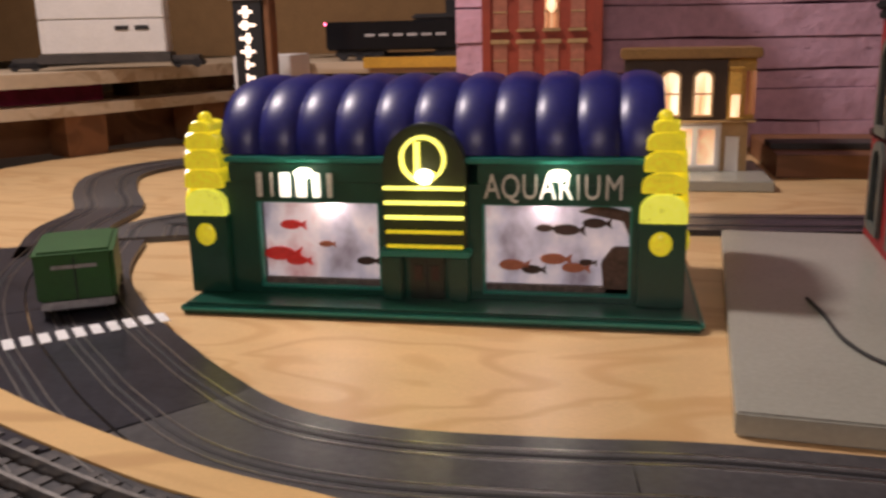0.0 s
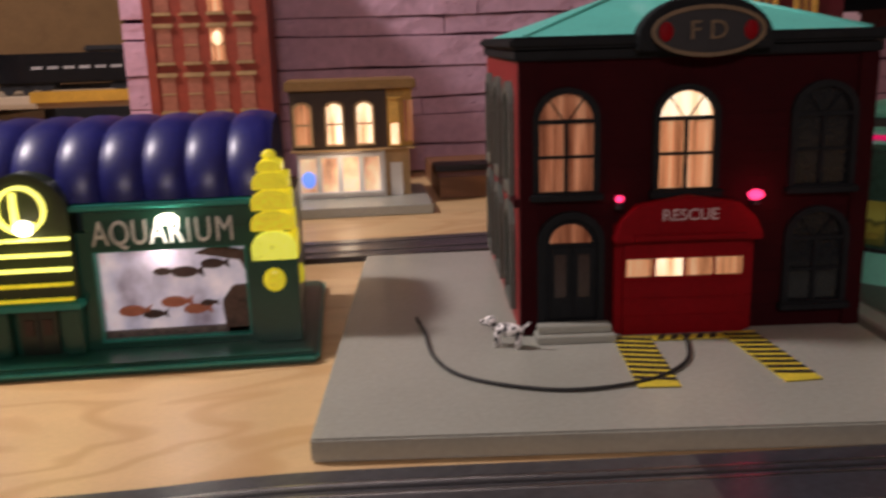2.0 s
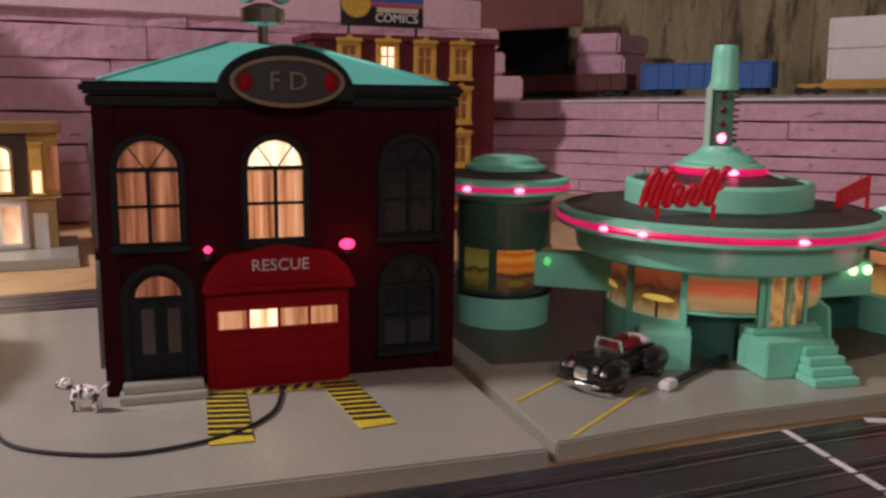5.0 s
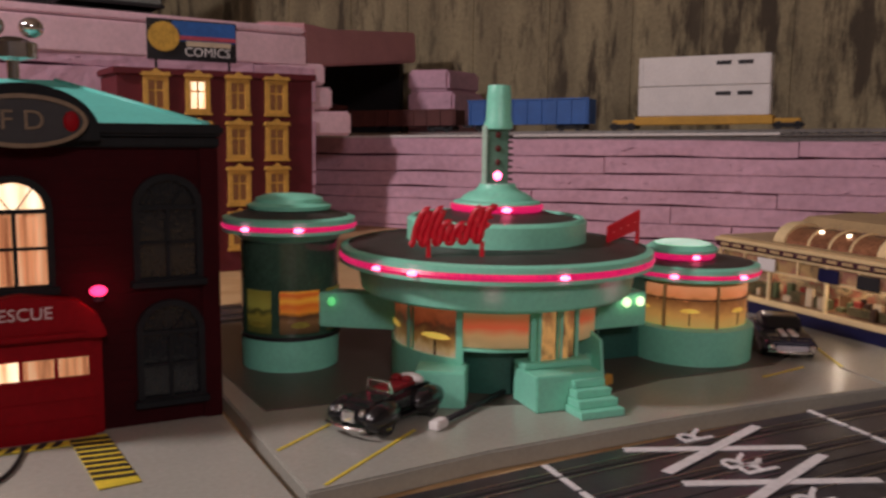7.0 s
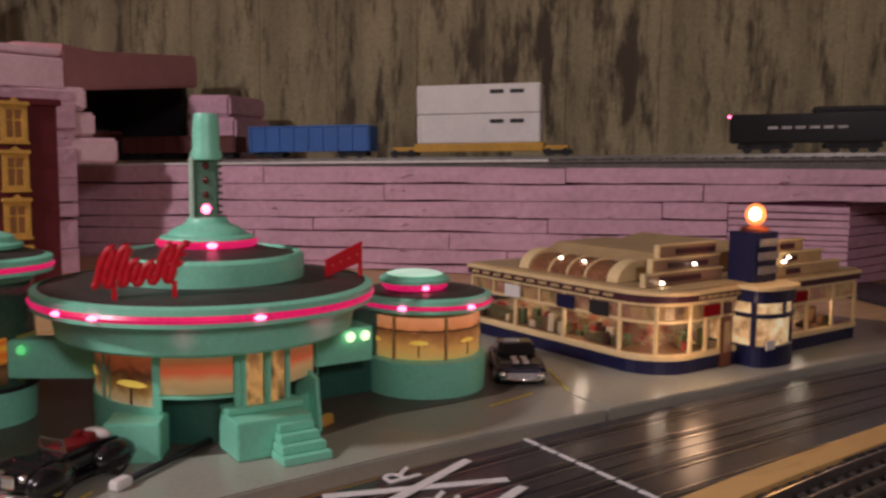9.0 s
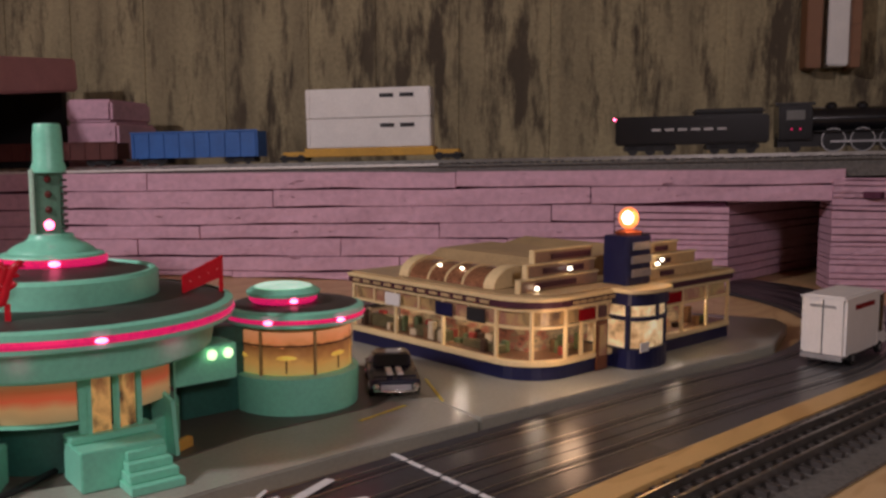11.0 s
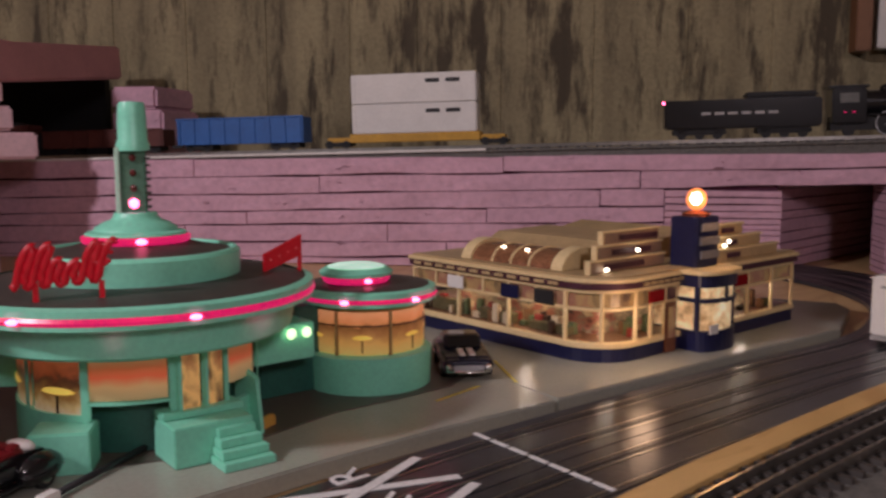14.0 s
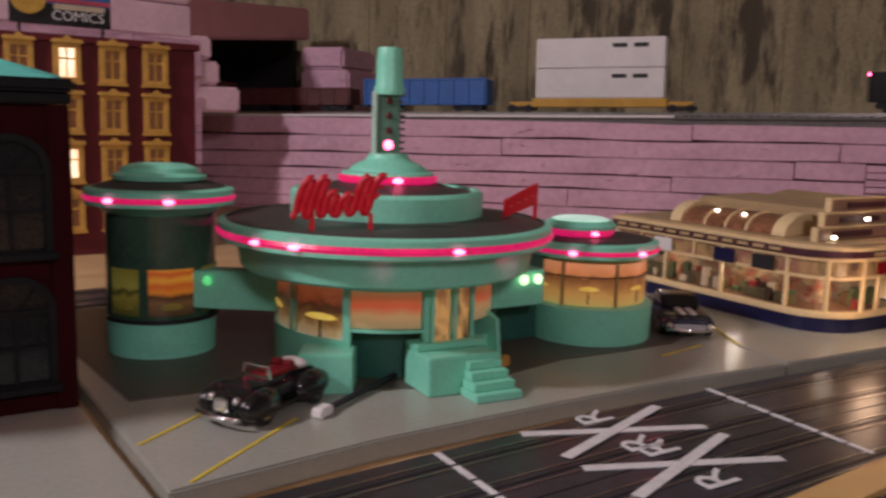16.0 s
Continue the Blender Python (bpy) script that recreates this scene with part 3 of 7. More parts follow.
# ---- roads, tracks and plates ----
FAR_EDGE = [(1.86, 0.62), (1.80, 0.48), (1.70, 0.375), (1.58, 0.325), (1.438, 0.309), (1.241, 0.345), (1.073, 0.371), (0.90, 0.395), (0.70, 0.409), (0.542, 0.414), (0.36, 0.424), (0.181, 0.436),
            (0.096, 0.432), (0.019, 0.432), (-0.039, 0.447), (-0.091, 0.486), (-0.131, 0.523), (-0.205, 0.599), (-0.27, 0.69), (-0.315, 0.80)]
far_line = smooth_line(FAR_EDGE)


def slot_road(name, line, o0, label, breaks=()):
    """Two-lane slot track: plastic deck, two slots, four rails, joints between its pieces."""
    t = thing(name, pose(0, 0, 0), label, "slot track", kind="structure")
    n = len(line)
    cuts = list(range(0, n - 1, 16)) + [n - 1]
    for k, (a, b) in enumerate(zip(cuts, cuts[1:])):
        piece = line[a:b + 1]
        part("track_piece", ribbon(piece, o0 + 0.0004, o0 + 0.0756, 0.0005, 0.006), ROAD_OLD if (k * 7 + len(name)) % 5 in (1, 4) else ROAD, t)
    for c in (0.0195, 0.0565):
        part("slot", ribbon(line, o0 + c - 0.0011, o0 + c + 0.0011, 0.004, 0.0063), SLOT, t)
        for d in (-0.0055, 0.0055):
            part("contact_rail", ribbon(line, o0 + c + d - 0.0005, o0 + c + d + 0.0005, 0.004, 0.0066), RAIL, t)
    return t


slot_road("road_inner", far_line, 0.0, "dark grey two-lane slot car track round the town")
slot_road("road_outer", far_line, 0.0765, "dark grey outer two-lane slot car track")
back = smooth_line([(-0.315, 0.80), (-0.33, 0.86), (-0.26, 0.905), (-0.1, 0.915), (0.2, 0.915), (0.6, 0.93), (1.2, 0.93), (1.6, 0.85), (1.80, 0.72), (1.86, 0.62)])
slot_road("road_rear", back, -0.04, "dark slot car track behind the buildings")
wiggle = smooth_line([(-0.36, 0.73), (-0.41, 0.83), (-0.43, 0.93), (-0.50, 1.04), (-0.55, 1.15), (-0.53, 1.25), (-0.44, 1.30), (-0.30, 1.30)])
slot_road("road_winding", wiggle, -0.035, "winding slot car track on the plywood")

# the strip and bed beside the railway, and the railway itself
STRIP = [(-0.45, 0.60), (-0.32, 0.505), (-0.209, 0.446), (-0.157, 0.420), (-0.077, 0.386), (-0.032, 0.372), (0.011, 0.361), (0.12, 0.325), (0.35, 0.283), (0.65, 0.262), (0.911, 0.255), (1.107, 0.236), (1.302, 0.211), (1.524, 0.180), (1.70, 0.145), (1.95, 0.07)]
strip_line = smooth_line(STRIP)
tagged(part("roadbed_strip", ribbon(strip_line, -0.022, 0.0, 0.0005, 0.0075), ROADBED), "tan wooden strip between road and railway", "strip", kind="structure")
tagged(part("railway_bed", ribbon(strip_line, -0.105, -0.0225, 0.0005, 0.003), BALLAST), "grey roadbed under the railway", "roadbed", kind="structure")
rail_line = [p - n * 0.054 for p, n in zip(strip_line, normals(strip_line))]
railway = thing("railway", pose(0, 0, 0), "three-rail toy railway with dark ties", "track", kind="structure")
rail_pieces(rail_line, railway, 0.003)
second = [p - n * 0.195 for p, n in zip(strip_line, normals(strip_line))]
railway_near = thing("railway_near", pose(0, 0, 0), "second three-rail toy railway on the plywood", "track", kind="structure")
rail_pieces([p for p in second if p.x > 0.5], railway_near, 0.001)


def plate(name, outline, height, material, label):
    return tagged(part(name, prism(outline, 0.0005, height, "z", 0.0012), material), label, "base plate", kind="structure")


plate("station_plate", [(0.180, 0.4555), (0.533, 0.4205), (0.560, 0.83), (0.218, 0.845)], 0.0135, PLATE, "light grey base plate of the fire station")
plate("diner_plate", [(0.541, 0.4265), (0.66, 0.428), (0.80, 0.417), (0.90, 0.405), (1.01, 0.385), (1.085, 0.62), (1.0, 0.84), (0.575, 0.845)], 0.0135, PLATE, "grey base plate of the round diner")
plate("coffee_plate", [(1.014, 0.386), (1.09, 0.3725), (1.25, 0.347), (1.44, 0.313), (1.57, 0.345), (1.60, 0.37), (1.50, 0.70), (1.09, 0.72)], 0.0135, PLATE, "grey base plate of the coffee house")

# ---- the aquarium ----
def aquarium():
    A = thing("aquarium_building", pose(0, 0.6, 0), "green toy aquarium with ribbed blue roof and lit yellow corner towers", "toy building")
    part("base", box(-0.18, 0.18, 0.0, 0.19, 0.0005, 0.0065, 0.002), GREEN, A)
    part("base_edge", box(-0.1785, 0.1785, -0.0008, 0.0012, 0.0028, 0.0060, 0.0008), GREEN_LIT, A)
    for x in (-0.1808, 0.1788):
        part("base_edge", box(x, x + 0.002, 0.002, 0.188, 0.0028, 0.0060, 0.0008), GREEN_LIT, A)
    part("base_lip", box(-0.177, 0.177, 0.004, 0.186, 0.0067, 0.0080, 0.0006), GREEN, A)
    F = 0.034
    # front wall with two window openings
    xs = ((-0.168, -0.131), (-0.040, 0.033), (0.134, 0.165))
    for a, b in xs:
        part("wall", box(a, b, F, F + 0.008, 0.0082, 0.090), GREEN, A)
    for a, b in ((-0.131, -0.040), (0.033, 0.134)):
        part("wall", box(a, b, F, F + 0.008, 0.0082, 0.0122), GREEN, A)
        part("wall", box(a, b, F, F + 0.008, 0.0765, 0.090), GREEN, A)
    part("side_wall", box(-0.168, -0.162, F + 0.0085, 0.168, 0.0082, 0.1), GREEN, A)
    part("side_wall", box(0.159, 0.165, F + 0.0085, 0.168, 0.0082, 0.1), GREEN, A)
    part("back_wall", box(-0.162, 0.159, 0.162, 0.168, 0.0082, 0.1), GREEN, A)
    part("fascia", box(-0.150, -0.034, F - 0.002, F + 0.02, 0.0903, 0.1045, 0.001), GREEN, A)
    part("fascia", box(0.030, 0.147, F - 0.002, F + 0.02, 0.0903, 0.1045, 0.001), GREEN, A)
    part("cornice", box(-0.152, 0.149, F - 0.004, F + 0.02, 0.1047, 0.1085, 0.0012), GREEN_LIT, A)
    # back-lit tanks behind the panes
    tank = picture("lit_tank_scene", [(0.20, 0.16, 0.20), (0.46, 0.42, 0.50), (0.72, 0.62, 0.64), (0.50, 0.26, 0.27)], 3.2, 0.42, (9, 9, 7))
    for a, b, hot in ((-0.131, -0.040, -0.078), (0.033, 0.134, 0.075)):
        t = part("tank", box(a, b, F + 0.013, F + 0.015, 0.0122, 0.0765), tank, A, "back-lit tank with painted fish")
        part("gravel", box(a, b, F + 0.007, F + 0.0128, 0.0122, 0.0175, 0.001), mat("tank_gravel", (0.12, 0.09, 0.08), 0.7, vary=0.5, scale=200), t)
        part("window_frame", ring([(a + 0.0015, 0.0137), (b - 0.0015, 0.0137), (b - 0.0015, 0.0755), (a + 0.0015, 0.0755)], [(a, 0.0123), (b, 0.0123), (b, 0.0764), (a, 0.0764)], F + 0.001, F + 0.006), GREEN_LIT, A)
        lamp("POINT", "tank_bulb", (hot, 0.6 + F + 0.007, 0.0735), 0.030, (1.0, 0.82, 0.72), 0.003)
    fish_red = mat("red_fish", (0.5, 0.03, 0.03), 0.4, glow=0.12, glow_colour=(1, 0.05, 0.04))
    fish_dark = mat("dark_fish", (0.05, 0.025, 0.02), 0.5)
    fish_pale = mat("brown_fish", (0.30, 0.09, 0.05), 0.5, glow=0.06, glow_colour=(1, 0.3, 0.15))

    def fish(x, z, s, m):
        n = 14
        body = [(x + s * math.cos(2 * math.pi * k / n), z + 0.42 * s * math.sin(2 * math.pi * k / n)) for k in range(n)]
        part("fish", joined(prism(body, F + 0.0105, F + 0.0125, "y"), prism([(x + 0.8 * s, z), (x + 1.5 * s, z + 0.45 * s), (x + 1.35 * s, z), (x + 1.5 * s, z - 0.45 * s)], F + 0.0105, F + 0.012, "y")), m, A)

    for x, z, s, m in ((-0.110, 0.057, 0.008, fish_red), (-0.120, 0.035, 0.012, fish_red), (-0.107, 0.030, 0.008, fish_red), (-0.054, 0.031, 0.007, fish_dark), (-0.084, 0.043, 0.005, fish_pale),
                       (0.075, 0.058, 0.006, fish_dark), (0.090, 0.057, 0.009, fish_dark), (0.109, 0.062, 0.008, fish_dark), (0.052, 0.031, 0.009, fish_pale), (0.066, 0.028, 0.007, fish_dark),
                       (0.081, 0.036, 0.009, fish_pale), (0.095, 0.030, 0.008, fish_pale), (0.104, 0.034, 0.005, fish_dark)):
        fish(x, z, s, m)
    part("rock", prism([(0.116, 0.0125), (0.134, 0.0125), (0.134, 0.046), (0.122, 0.046), (0.114, 0.035)], F + 0.007, F + 0.0128, "y", 0.001), mat("tank_rock", (0.10, 0.06, 0.045), 0.8, vary=0.5, scale=90), A)
    part("rock", prism([(0.098, 0.070), (0.112, 0.075), (0.134, 0.070), (0.134, 0.05), (0.128, 0.064)], F + 0.009, F + 0.0128, "y", 0.0006), MATS["tank_rock"], A)
    # name bars and the lettered word; bulb light on some painted as glow
    for i, x in enumerate((-0.128, -0.118, -0.111, -0.099, -0.087, -0.076)):
        w = (0.004, 0.002, 0.008, 0.008, 0.006, 0.004)[i]
        part("letter_bar", box(x, x + w, F - 0.0045, F - 0.0022, 0.0802, 0.0978, 0.0006), LETTER_LIT if 1 < i < 5 else LETTER, A, "plain bar of a maker's name")
    for k, ch in enumerate("AQUARIUM"):
        x = 0.0405 + (0.0, 0.0125, 0.0255, 0.0375, 0.0490, 0.0575, 0.0670, 0.0810)[k]
        part("sign_letter", moved(words(ch, 0.0240, 0.001), Matrix.Translation((x, F - 0.0035, 0.0885)) @ Matrix.Diagonal((0.69, 1, 1.0, 1))), LETTER_LIT if k in (3, 4) else LETTER, A, "pale sign letter")
    for x in (-0.092, 0.085):
        part("sign_bulb", ball(x, F - 0.005, 0.0975, 0.0075, 0.003, 0.0040, 12), BULB_WHITE, A)
        lamp("POINT", "sign_bulb_light", (x, 0.6 + F - 0.012, 0.096), 0.02, (1.0, 0.85, 0.7), 0.003)
    # the entrance: arch, ring, lit louvres, door
    c = -0.006
    part("arch_panel", prism(arch(c - 0.029, c + 0.029, 0.046, 0.132, rise=0.03), F - 0.007, F + 0.012, "y", 0.001), mat("olive_black_plastic", (0.02, 0.03, 0.012), 0.4), A)
    n = 36
    inner = [(c + 0.0135 * math.cos(2 * math.pi * k / n), 0.1085 + 0.0135 * math.sin(2 * math.pi * k / n)) for k in range(n)]
    outer = [(c + 0.0160 * math.cos(2 * math.pi * k / n), 0.1085 + 0.0160 * math.sin(2 * math.pi * k / n)) for k in range(n)]
    part("ring", ring(inner, outer, F - 0.0105, F - 0.0065), YELLOW_HOT, A, "lit yellow ring")
    part("emblem_bar", box(c - 0.006, c - 0.002, F - 0.0095, F - 0.0068, 0.099, 0.120), YELLOW_HOT, A)
    part("emblem_bar", box(c - 0.006, c + 0.008, F - 0.0095, F - 0.0068, 0.0955, 0.1), YELLOW_HOT, A)
    part("emblem_bulb", ball(c + 0.001, F - 0.009, 0.0965, 0.0065, 0.003, 0.0055, 12), BULB_WHITE, A)
    lamp("POINT", "emblem_bulb_light", (c, 0.6 + F - 0.016, 0.095), 0.02, (1.0, 0.75, 0.4), 0.003)
    for k in range(5):
        z = 0.0885 - k * 0.0102
        w = 0.0285 - 0.0004 * k
        part("louvre", box(c - w, c + w, F - 0.0105, F - 0.0068, z - 0.0011, z + 0.0011, 0.0005), YELLOW_HOT if k < 3 else YELLOW, A, "lit yellow louvre")
    part("canopy", box(c - 0.032, c + 0.032, F - 0.012, F + 0.004, 0.0405, 0.0455, 0.001), GREEN_LIT, A)
    for a, b in ((-0.030, -0.017), (0.017, 0.030)):
        part("door_column", box(c + a, c + b, F - 0.009, F - 0.0005, 0.0082, 0.0402, 0.001), GREEN, A)
    d = part("door", box(c - 0.0122, c + 0.0122, F - 0.0035, F - 0.0005, 0.0082, 0.0402), mat("dark_door", (0.012, 0.02, 0.0137), 0.3), A)
    part("door_split", box(c - 0.0005, c + 0.0005, F - 0.0042, F - 0.0036, 0.0082, 0.0402), BLACK_MATT, d)
    for x in (-0.006, 0.006):
        part("door_pane", box(c + x - 0.003, c + x + 0.003, F - 0.0044, F - 0.0037, 0.022, 0.033), mat("dim_door_pane", (0.03, 0.008, 0.008), 0.3), d)
    # corner towers: pilaster, round lamp, stepped glowing crystal
    for x, s in ((-0.1675, -1), (0.1535, 1)):
        cy = F + 0.006
        part("pilaster", box(x - 0.0155, x + 0.0155, F - 0.006, F + 0.022, 0.0082, 0.066, 0.001), GREEN, A)
        part("round_lamp", ball(x - 0.001, F - 0.0065, 0.0525, 0.0078, 0.003, 0.0085), YELLOW, A, "pale yellow round lamp")
        part("side_lamp", ball(x + s * 0.0158, F + 0.008, 0.0525, 0.003, 0.0065, 0.0075), YELLOW, A)
        tiers = ((0.0662, 0.086, 0.0150), (0.0862, 0.100, 0.0142), (0.1002, 0.114, 0.0132), (0.1142, 0.126, 0.0118), (0.1262, 0.1335, 0.008))
        for k, (z0, z1, w) in enumerate(tiers):
            pts = [(x - w, z0), (x + w, z0)] + [(x + w * math.cos(math.pi * j / 10), z0 + (z1 - z0) * (0.45 + 0.55 * math.sin(math.pi * j / 10))) for j in range(11)]
            part("crystal_tier", prism(pts, F - 0.007 + 0.0005 * k, F + 0.024 - 0.0005 * k, "y", 0.0006), YELLOW_BASE if k == 0 else YELLOW, A, "glowing yellow fan-shaped crystal")
            pts = [(cy + (v - x) * 0.75, z) for v, z in pts]
            part("crystal_tier", prism(pts, x - w - 0.001 if s < 0 else x - w * 0.4, x + w * 0.4 if s < 0 else x + w + 0.001, "x", 0.0005), YELLOW, A)
        part("crystal_tip", ball(x, cy, 0.1355, 0.005, 0.005, 0.0045, 12), YELLOW, A)
    # the ribbed vault
    ribs = 11
    x0, x1 = -0.157, 0.153
    w = (x1 - x0) / ribs
    prof = []
    for k in range(15):
        a = math.radians(90 * k / 14)
        prof.append((F + 0.006 + 0.058 * (1 - math.cos(a)), 0.1087 + 0.047 * math.sin(a)))
    prof += [(F + 0.085, 0.157), (F + 0.110, 0.155)]
    for k in range(8):
        a = math.radians(90 * k / 7)
        prof.append((F + 0.110 + 0.026 * math.sin(a), 0.1087 + 0.046 * math.cos(a)))
    for i in range(ribs):
        bm = bmesh.new()
        grid = []
        for j in range(9):
            u = j / 8
            bulge = 0.0042 * math.sin(math.pi * u) ** 0.6
            row = []
            for q, (y, z) in enumerate(prof):
                ny, nz = (y - (F + 0.075)) / 0.08, (z - 0.10) / 0.05
                ln = math.hypot(ny, nz)
                row.append(bm.verts.new((x0 + w * (i + u), y + bulge * ny / ln, z + bulge * nz / ln)))
            grid.append(row)
        for a, b in zip(grid, grid[1:]):
            for q in range(len(prof) - 1):
                bm.faces.new((a[q], b[q], b[q + 1], a[q + 1])).smooth = True
        bmesh.ops.recalc_face_normals(bm, faces=bm.faces[:])
        part("roof_rib", bm, NAVY, A)
    for x in (x0, x1):
        part("roof_end", prism([(F + 0.006, 0.1088)] + prof + [(F + 0.136, 0.1088)], x - 0.0008, x + 0.0008, "x"), NAVY_END, A)
    part("roof_deck", box(-0.15, 0.147, F + 0.021, 0.162, 0.1, 0.1085), GREEN, A)
    return A


aquarium()


# ---- the fire station ----
def arched_window(P, x0, x1, z0, z1, pane, F=0.0, frame_mat=None, bars=True, trim=0.004):
    o = arch(x0, x1, z0, z1)
    w = part("window", prism(o, F - 0.0004, F + 0.0014, "y"), pane, P, "arched window")
    part("window_frame", ring(o, framed(o, trim), F - 0.0042, F - 0.0002), frame_mat or TRIM, w)
    if bars:
        c, r = (x0 + x1) / 2, (x1 - x0) / 2
        zt = z1 - r
        for bm in (box(c - 0.0012, c + 0.0012, F - 0.0026, F - 0.0006, z0, zt), box(x0, x1, F - 0.003, F - 0.0006, zt - 0.0013, zt + 0.0013), box(x0, x1, F - 0.0026, F - 0.0006, (z0 + zt) / 2 - 0.0009, (z0 + zt) / 2 + 0.0009)):
            part("glazing_bar", bm, frame_mat or TRIM, w)
        for t in (0.9, 2.24):
            part("glazing_bar", prism([(c + 0.002 * math.cos(t) - 0.0005, zt), (c + 0.002 * math.cos(t) + 0.0005, zt), (c + r * math.cos(t) + 0.0004, zt + r * math.sin(t)), (c + r * math.cos(t) - 0.0004, zt + r * math.sin(t))], F - 0.0022, F - 0.0006, "y"), frame_mat or TRIM, w)
        part("sill", box(x0 - 0.006, x1 + 0.006, F - 0.0075, F - 0.0003, z0 - 0.0055, z0 - 0.0012, 0.0006), frame_mat or TRIM, w)
    return w


def fire_station():
    S = thing("fire_station", pose(0.3155, 0.594, 0.0136, 0, 0, -4.6), "dark red brick toy fire station with teal roof", "toy building")
    Wd, Dp, H = 0.228, 0.25, 0.1795
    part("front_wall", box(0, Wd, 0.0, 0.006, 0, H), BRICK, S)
    part("side_wall", box(0, 0.006, 0.0062, Dp, 0, H), SIDE_RED_LIT, S)
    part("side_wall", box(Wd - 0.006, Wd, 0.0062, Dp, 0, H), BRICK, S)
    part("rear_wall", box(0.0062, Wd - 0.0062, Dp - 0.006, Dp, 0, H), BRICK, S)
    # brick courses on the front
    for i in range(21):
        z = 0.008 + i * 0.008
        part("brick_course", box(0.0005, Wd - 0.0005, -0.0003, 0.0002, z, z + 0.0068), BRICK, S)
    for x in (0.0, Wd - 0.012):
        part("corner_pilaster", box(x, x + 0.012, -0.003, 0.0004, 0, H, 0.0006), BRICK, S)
    part("plinth", box(0.012, 0.016, -0.004, 0.0004, 0, 0.012), BRICK, S)
    # cornice and pediment
    part("cornice", joined(box(-0.003, Wd + 0.001, -0.005, Dp + 0.003, H + 0.0002, H + 0.007, 0.001), box(-0.006, Wd + 0.003, -0.009, Dp + 0.006, H + 0.0072, H + 0.0148, 0.002)), TRIM, S)
    ped = [(0.072, H + 0.004), (0.156, H + 0.004)] + [(0.114 + 0.042 * math.cos(math.pi * k / 16), H + 0.010 + 0.0275 * math.sin(math.pi * k / 16)) for k in range(17)]
    part("pediment", prism(ped, -0.013, 0.004, "y", 0.001), TRIM, S)
    n = 32
    el = lambda a, b: [(0.114 + a * math.cos(2 * math.pi * k / n), H + 0.0155 + b * math.sin(2 * math.pi * k / n)) for k in range(n)]
    em = part("emblem", prism(el(0.034, 0.0145), -0.0165, -0.0132, "y"), BLACK_MATT, S, "oval black emblem with gold rim and red ends")
    part("emblem_rim", ring(el(0.0325, 0.0130), el(0.035, 0.0155), -0.0178, -0.0166), mat("old_gold", (0.16, 0.11, 0.06), 0.45), em)
    for x in (-0.026, 0.026):
        part("emblem_end", ball(0.114 + x, -0.0168, H + 0.0155, 0.0045, 0.0012, 0.006), RED, em)
    part("emblem_letters", moved(words("F D", 0.016, 0.0006), Matrix.Translation((0.114, -0.0172, H + 0.0155))), MATS["old_gold"], em)
    # hipped teal roof
    z0, z1 = H + 0.0150, H + 0.044
    bm = bmesh.new()
    lo = [bm.verts.new(p) for p in ((0.004, 0.002, z0), (Wd - 0.004, 0.002, z0), (Wd - 0.004, Dp - 0.004, z0), (0.004, Dp - 0.004, z0))]
    hi = [bm.verts.new(p) for p in ((0.088, 0.10, z1), (0.140, 0.10, z1), (0.140, 0.15, z1), (0.088, 0.15, z1))]
    for i in range(4):
        bm.faces.new((lo[i], lo[(i + 1) % 4], hi[(i + 1) % 4], hi[i]))
    bm.faces.new(hi)
    bm.faces.new(lo)
    bmesh.ops.recalc_face_normals(bm, faces=bm.faces[:])
    part("roof", bm, TEAL, S, "teal hipped roof")
    for a, b in (((0.004, 0.002, z0), (0.088, 0.10, z1)), ((Wd - 0.004, 0.002, z0), (0.140, 0.10, z1))):
        part("roof_ridge", tube([a, b], 0.0015), TEAL, S)
    hn = part("siren", lathe([(0.0, z1), (0.004, z1), (0.004, z1 + 0.012), (0.016, z1 + 0.014), (0.016, z1 + 0.024), (0.006, z1 + 0.028), (0.0, z1 + 0.028)], 0.114, 0.10, 24), CHROME, S, "chrome roof siren")
    for x in (-0.012, 0.012):
        part("siren_horn", ball(0.114 + x, 0.092, z1 + 0.034, 0.008, 0.010, 0.007), CHROME, hn)
    # windows
    arched_window(S, 0.0125, 0.0475, 0.0965, 0.159, AMBER_DIM)
    arched_window(S, 0.0895, 0.1245, 0.0965, 0.159, AMBER)
    arched_window(S, 0.178, 0.213, 0.0965, 0.159, DARK_PANE)
    arched_window(S, 0.178, 0.213, 0.018, 0.078, DARK_PANE)
    top = part("arch_glow", prism([(0.107 + 0.0165 * math.cos(math.pi * k / 12), 0.1425 + 0.016 * math.sin(math.pi * k / 12)) for k in range(13)], -0.0008, 0.001, "y"), WINDOW_HOT, S, "bright arched fanlight")
    # curtains
    for a, b in ((0.0140, 0.0275), (0.0320, 0.0460), (0.091, 0.1045), (0.109, 0.123)):
        for k in range(4):
            x = a + (b - a) * (k + 0.5) / 4
            part("curtain_fold", box(x - 0.0013, x + 0.0008, -0.0012, -0.0005, 0.098, 0.138), AMBER if a > 0.08 else AMBER_DIM, S)
    # entrance
    d = part("door", prism(arch(0.0155, 0.0505, 0.0105, 0.079), -0.0006, 0.0014, "y"), TRIM, S, "dark arched double door with lit fanlight")
    o = arch(0.0155, 0.0505, 0.0105, 0.079)
    part("door_frame", ring(o, framed(o, 0.0045), -0.005, -0.0003), TRIM, d)
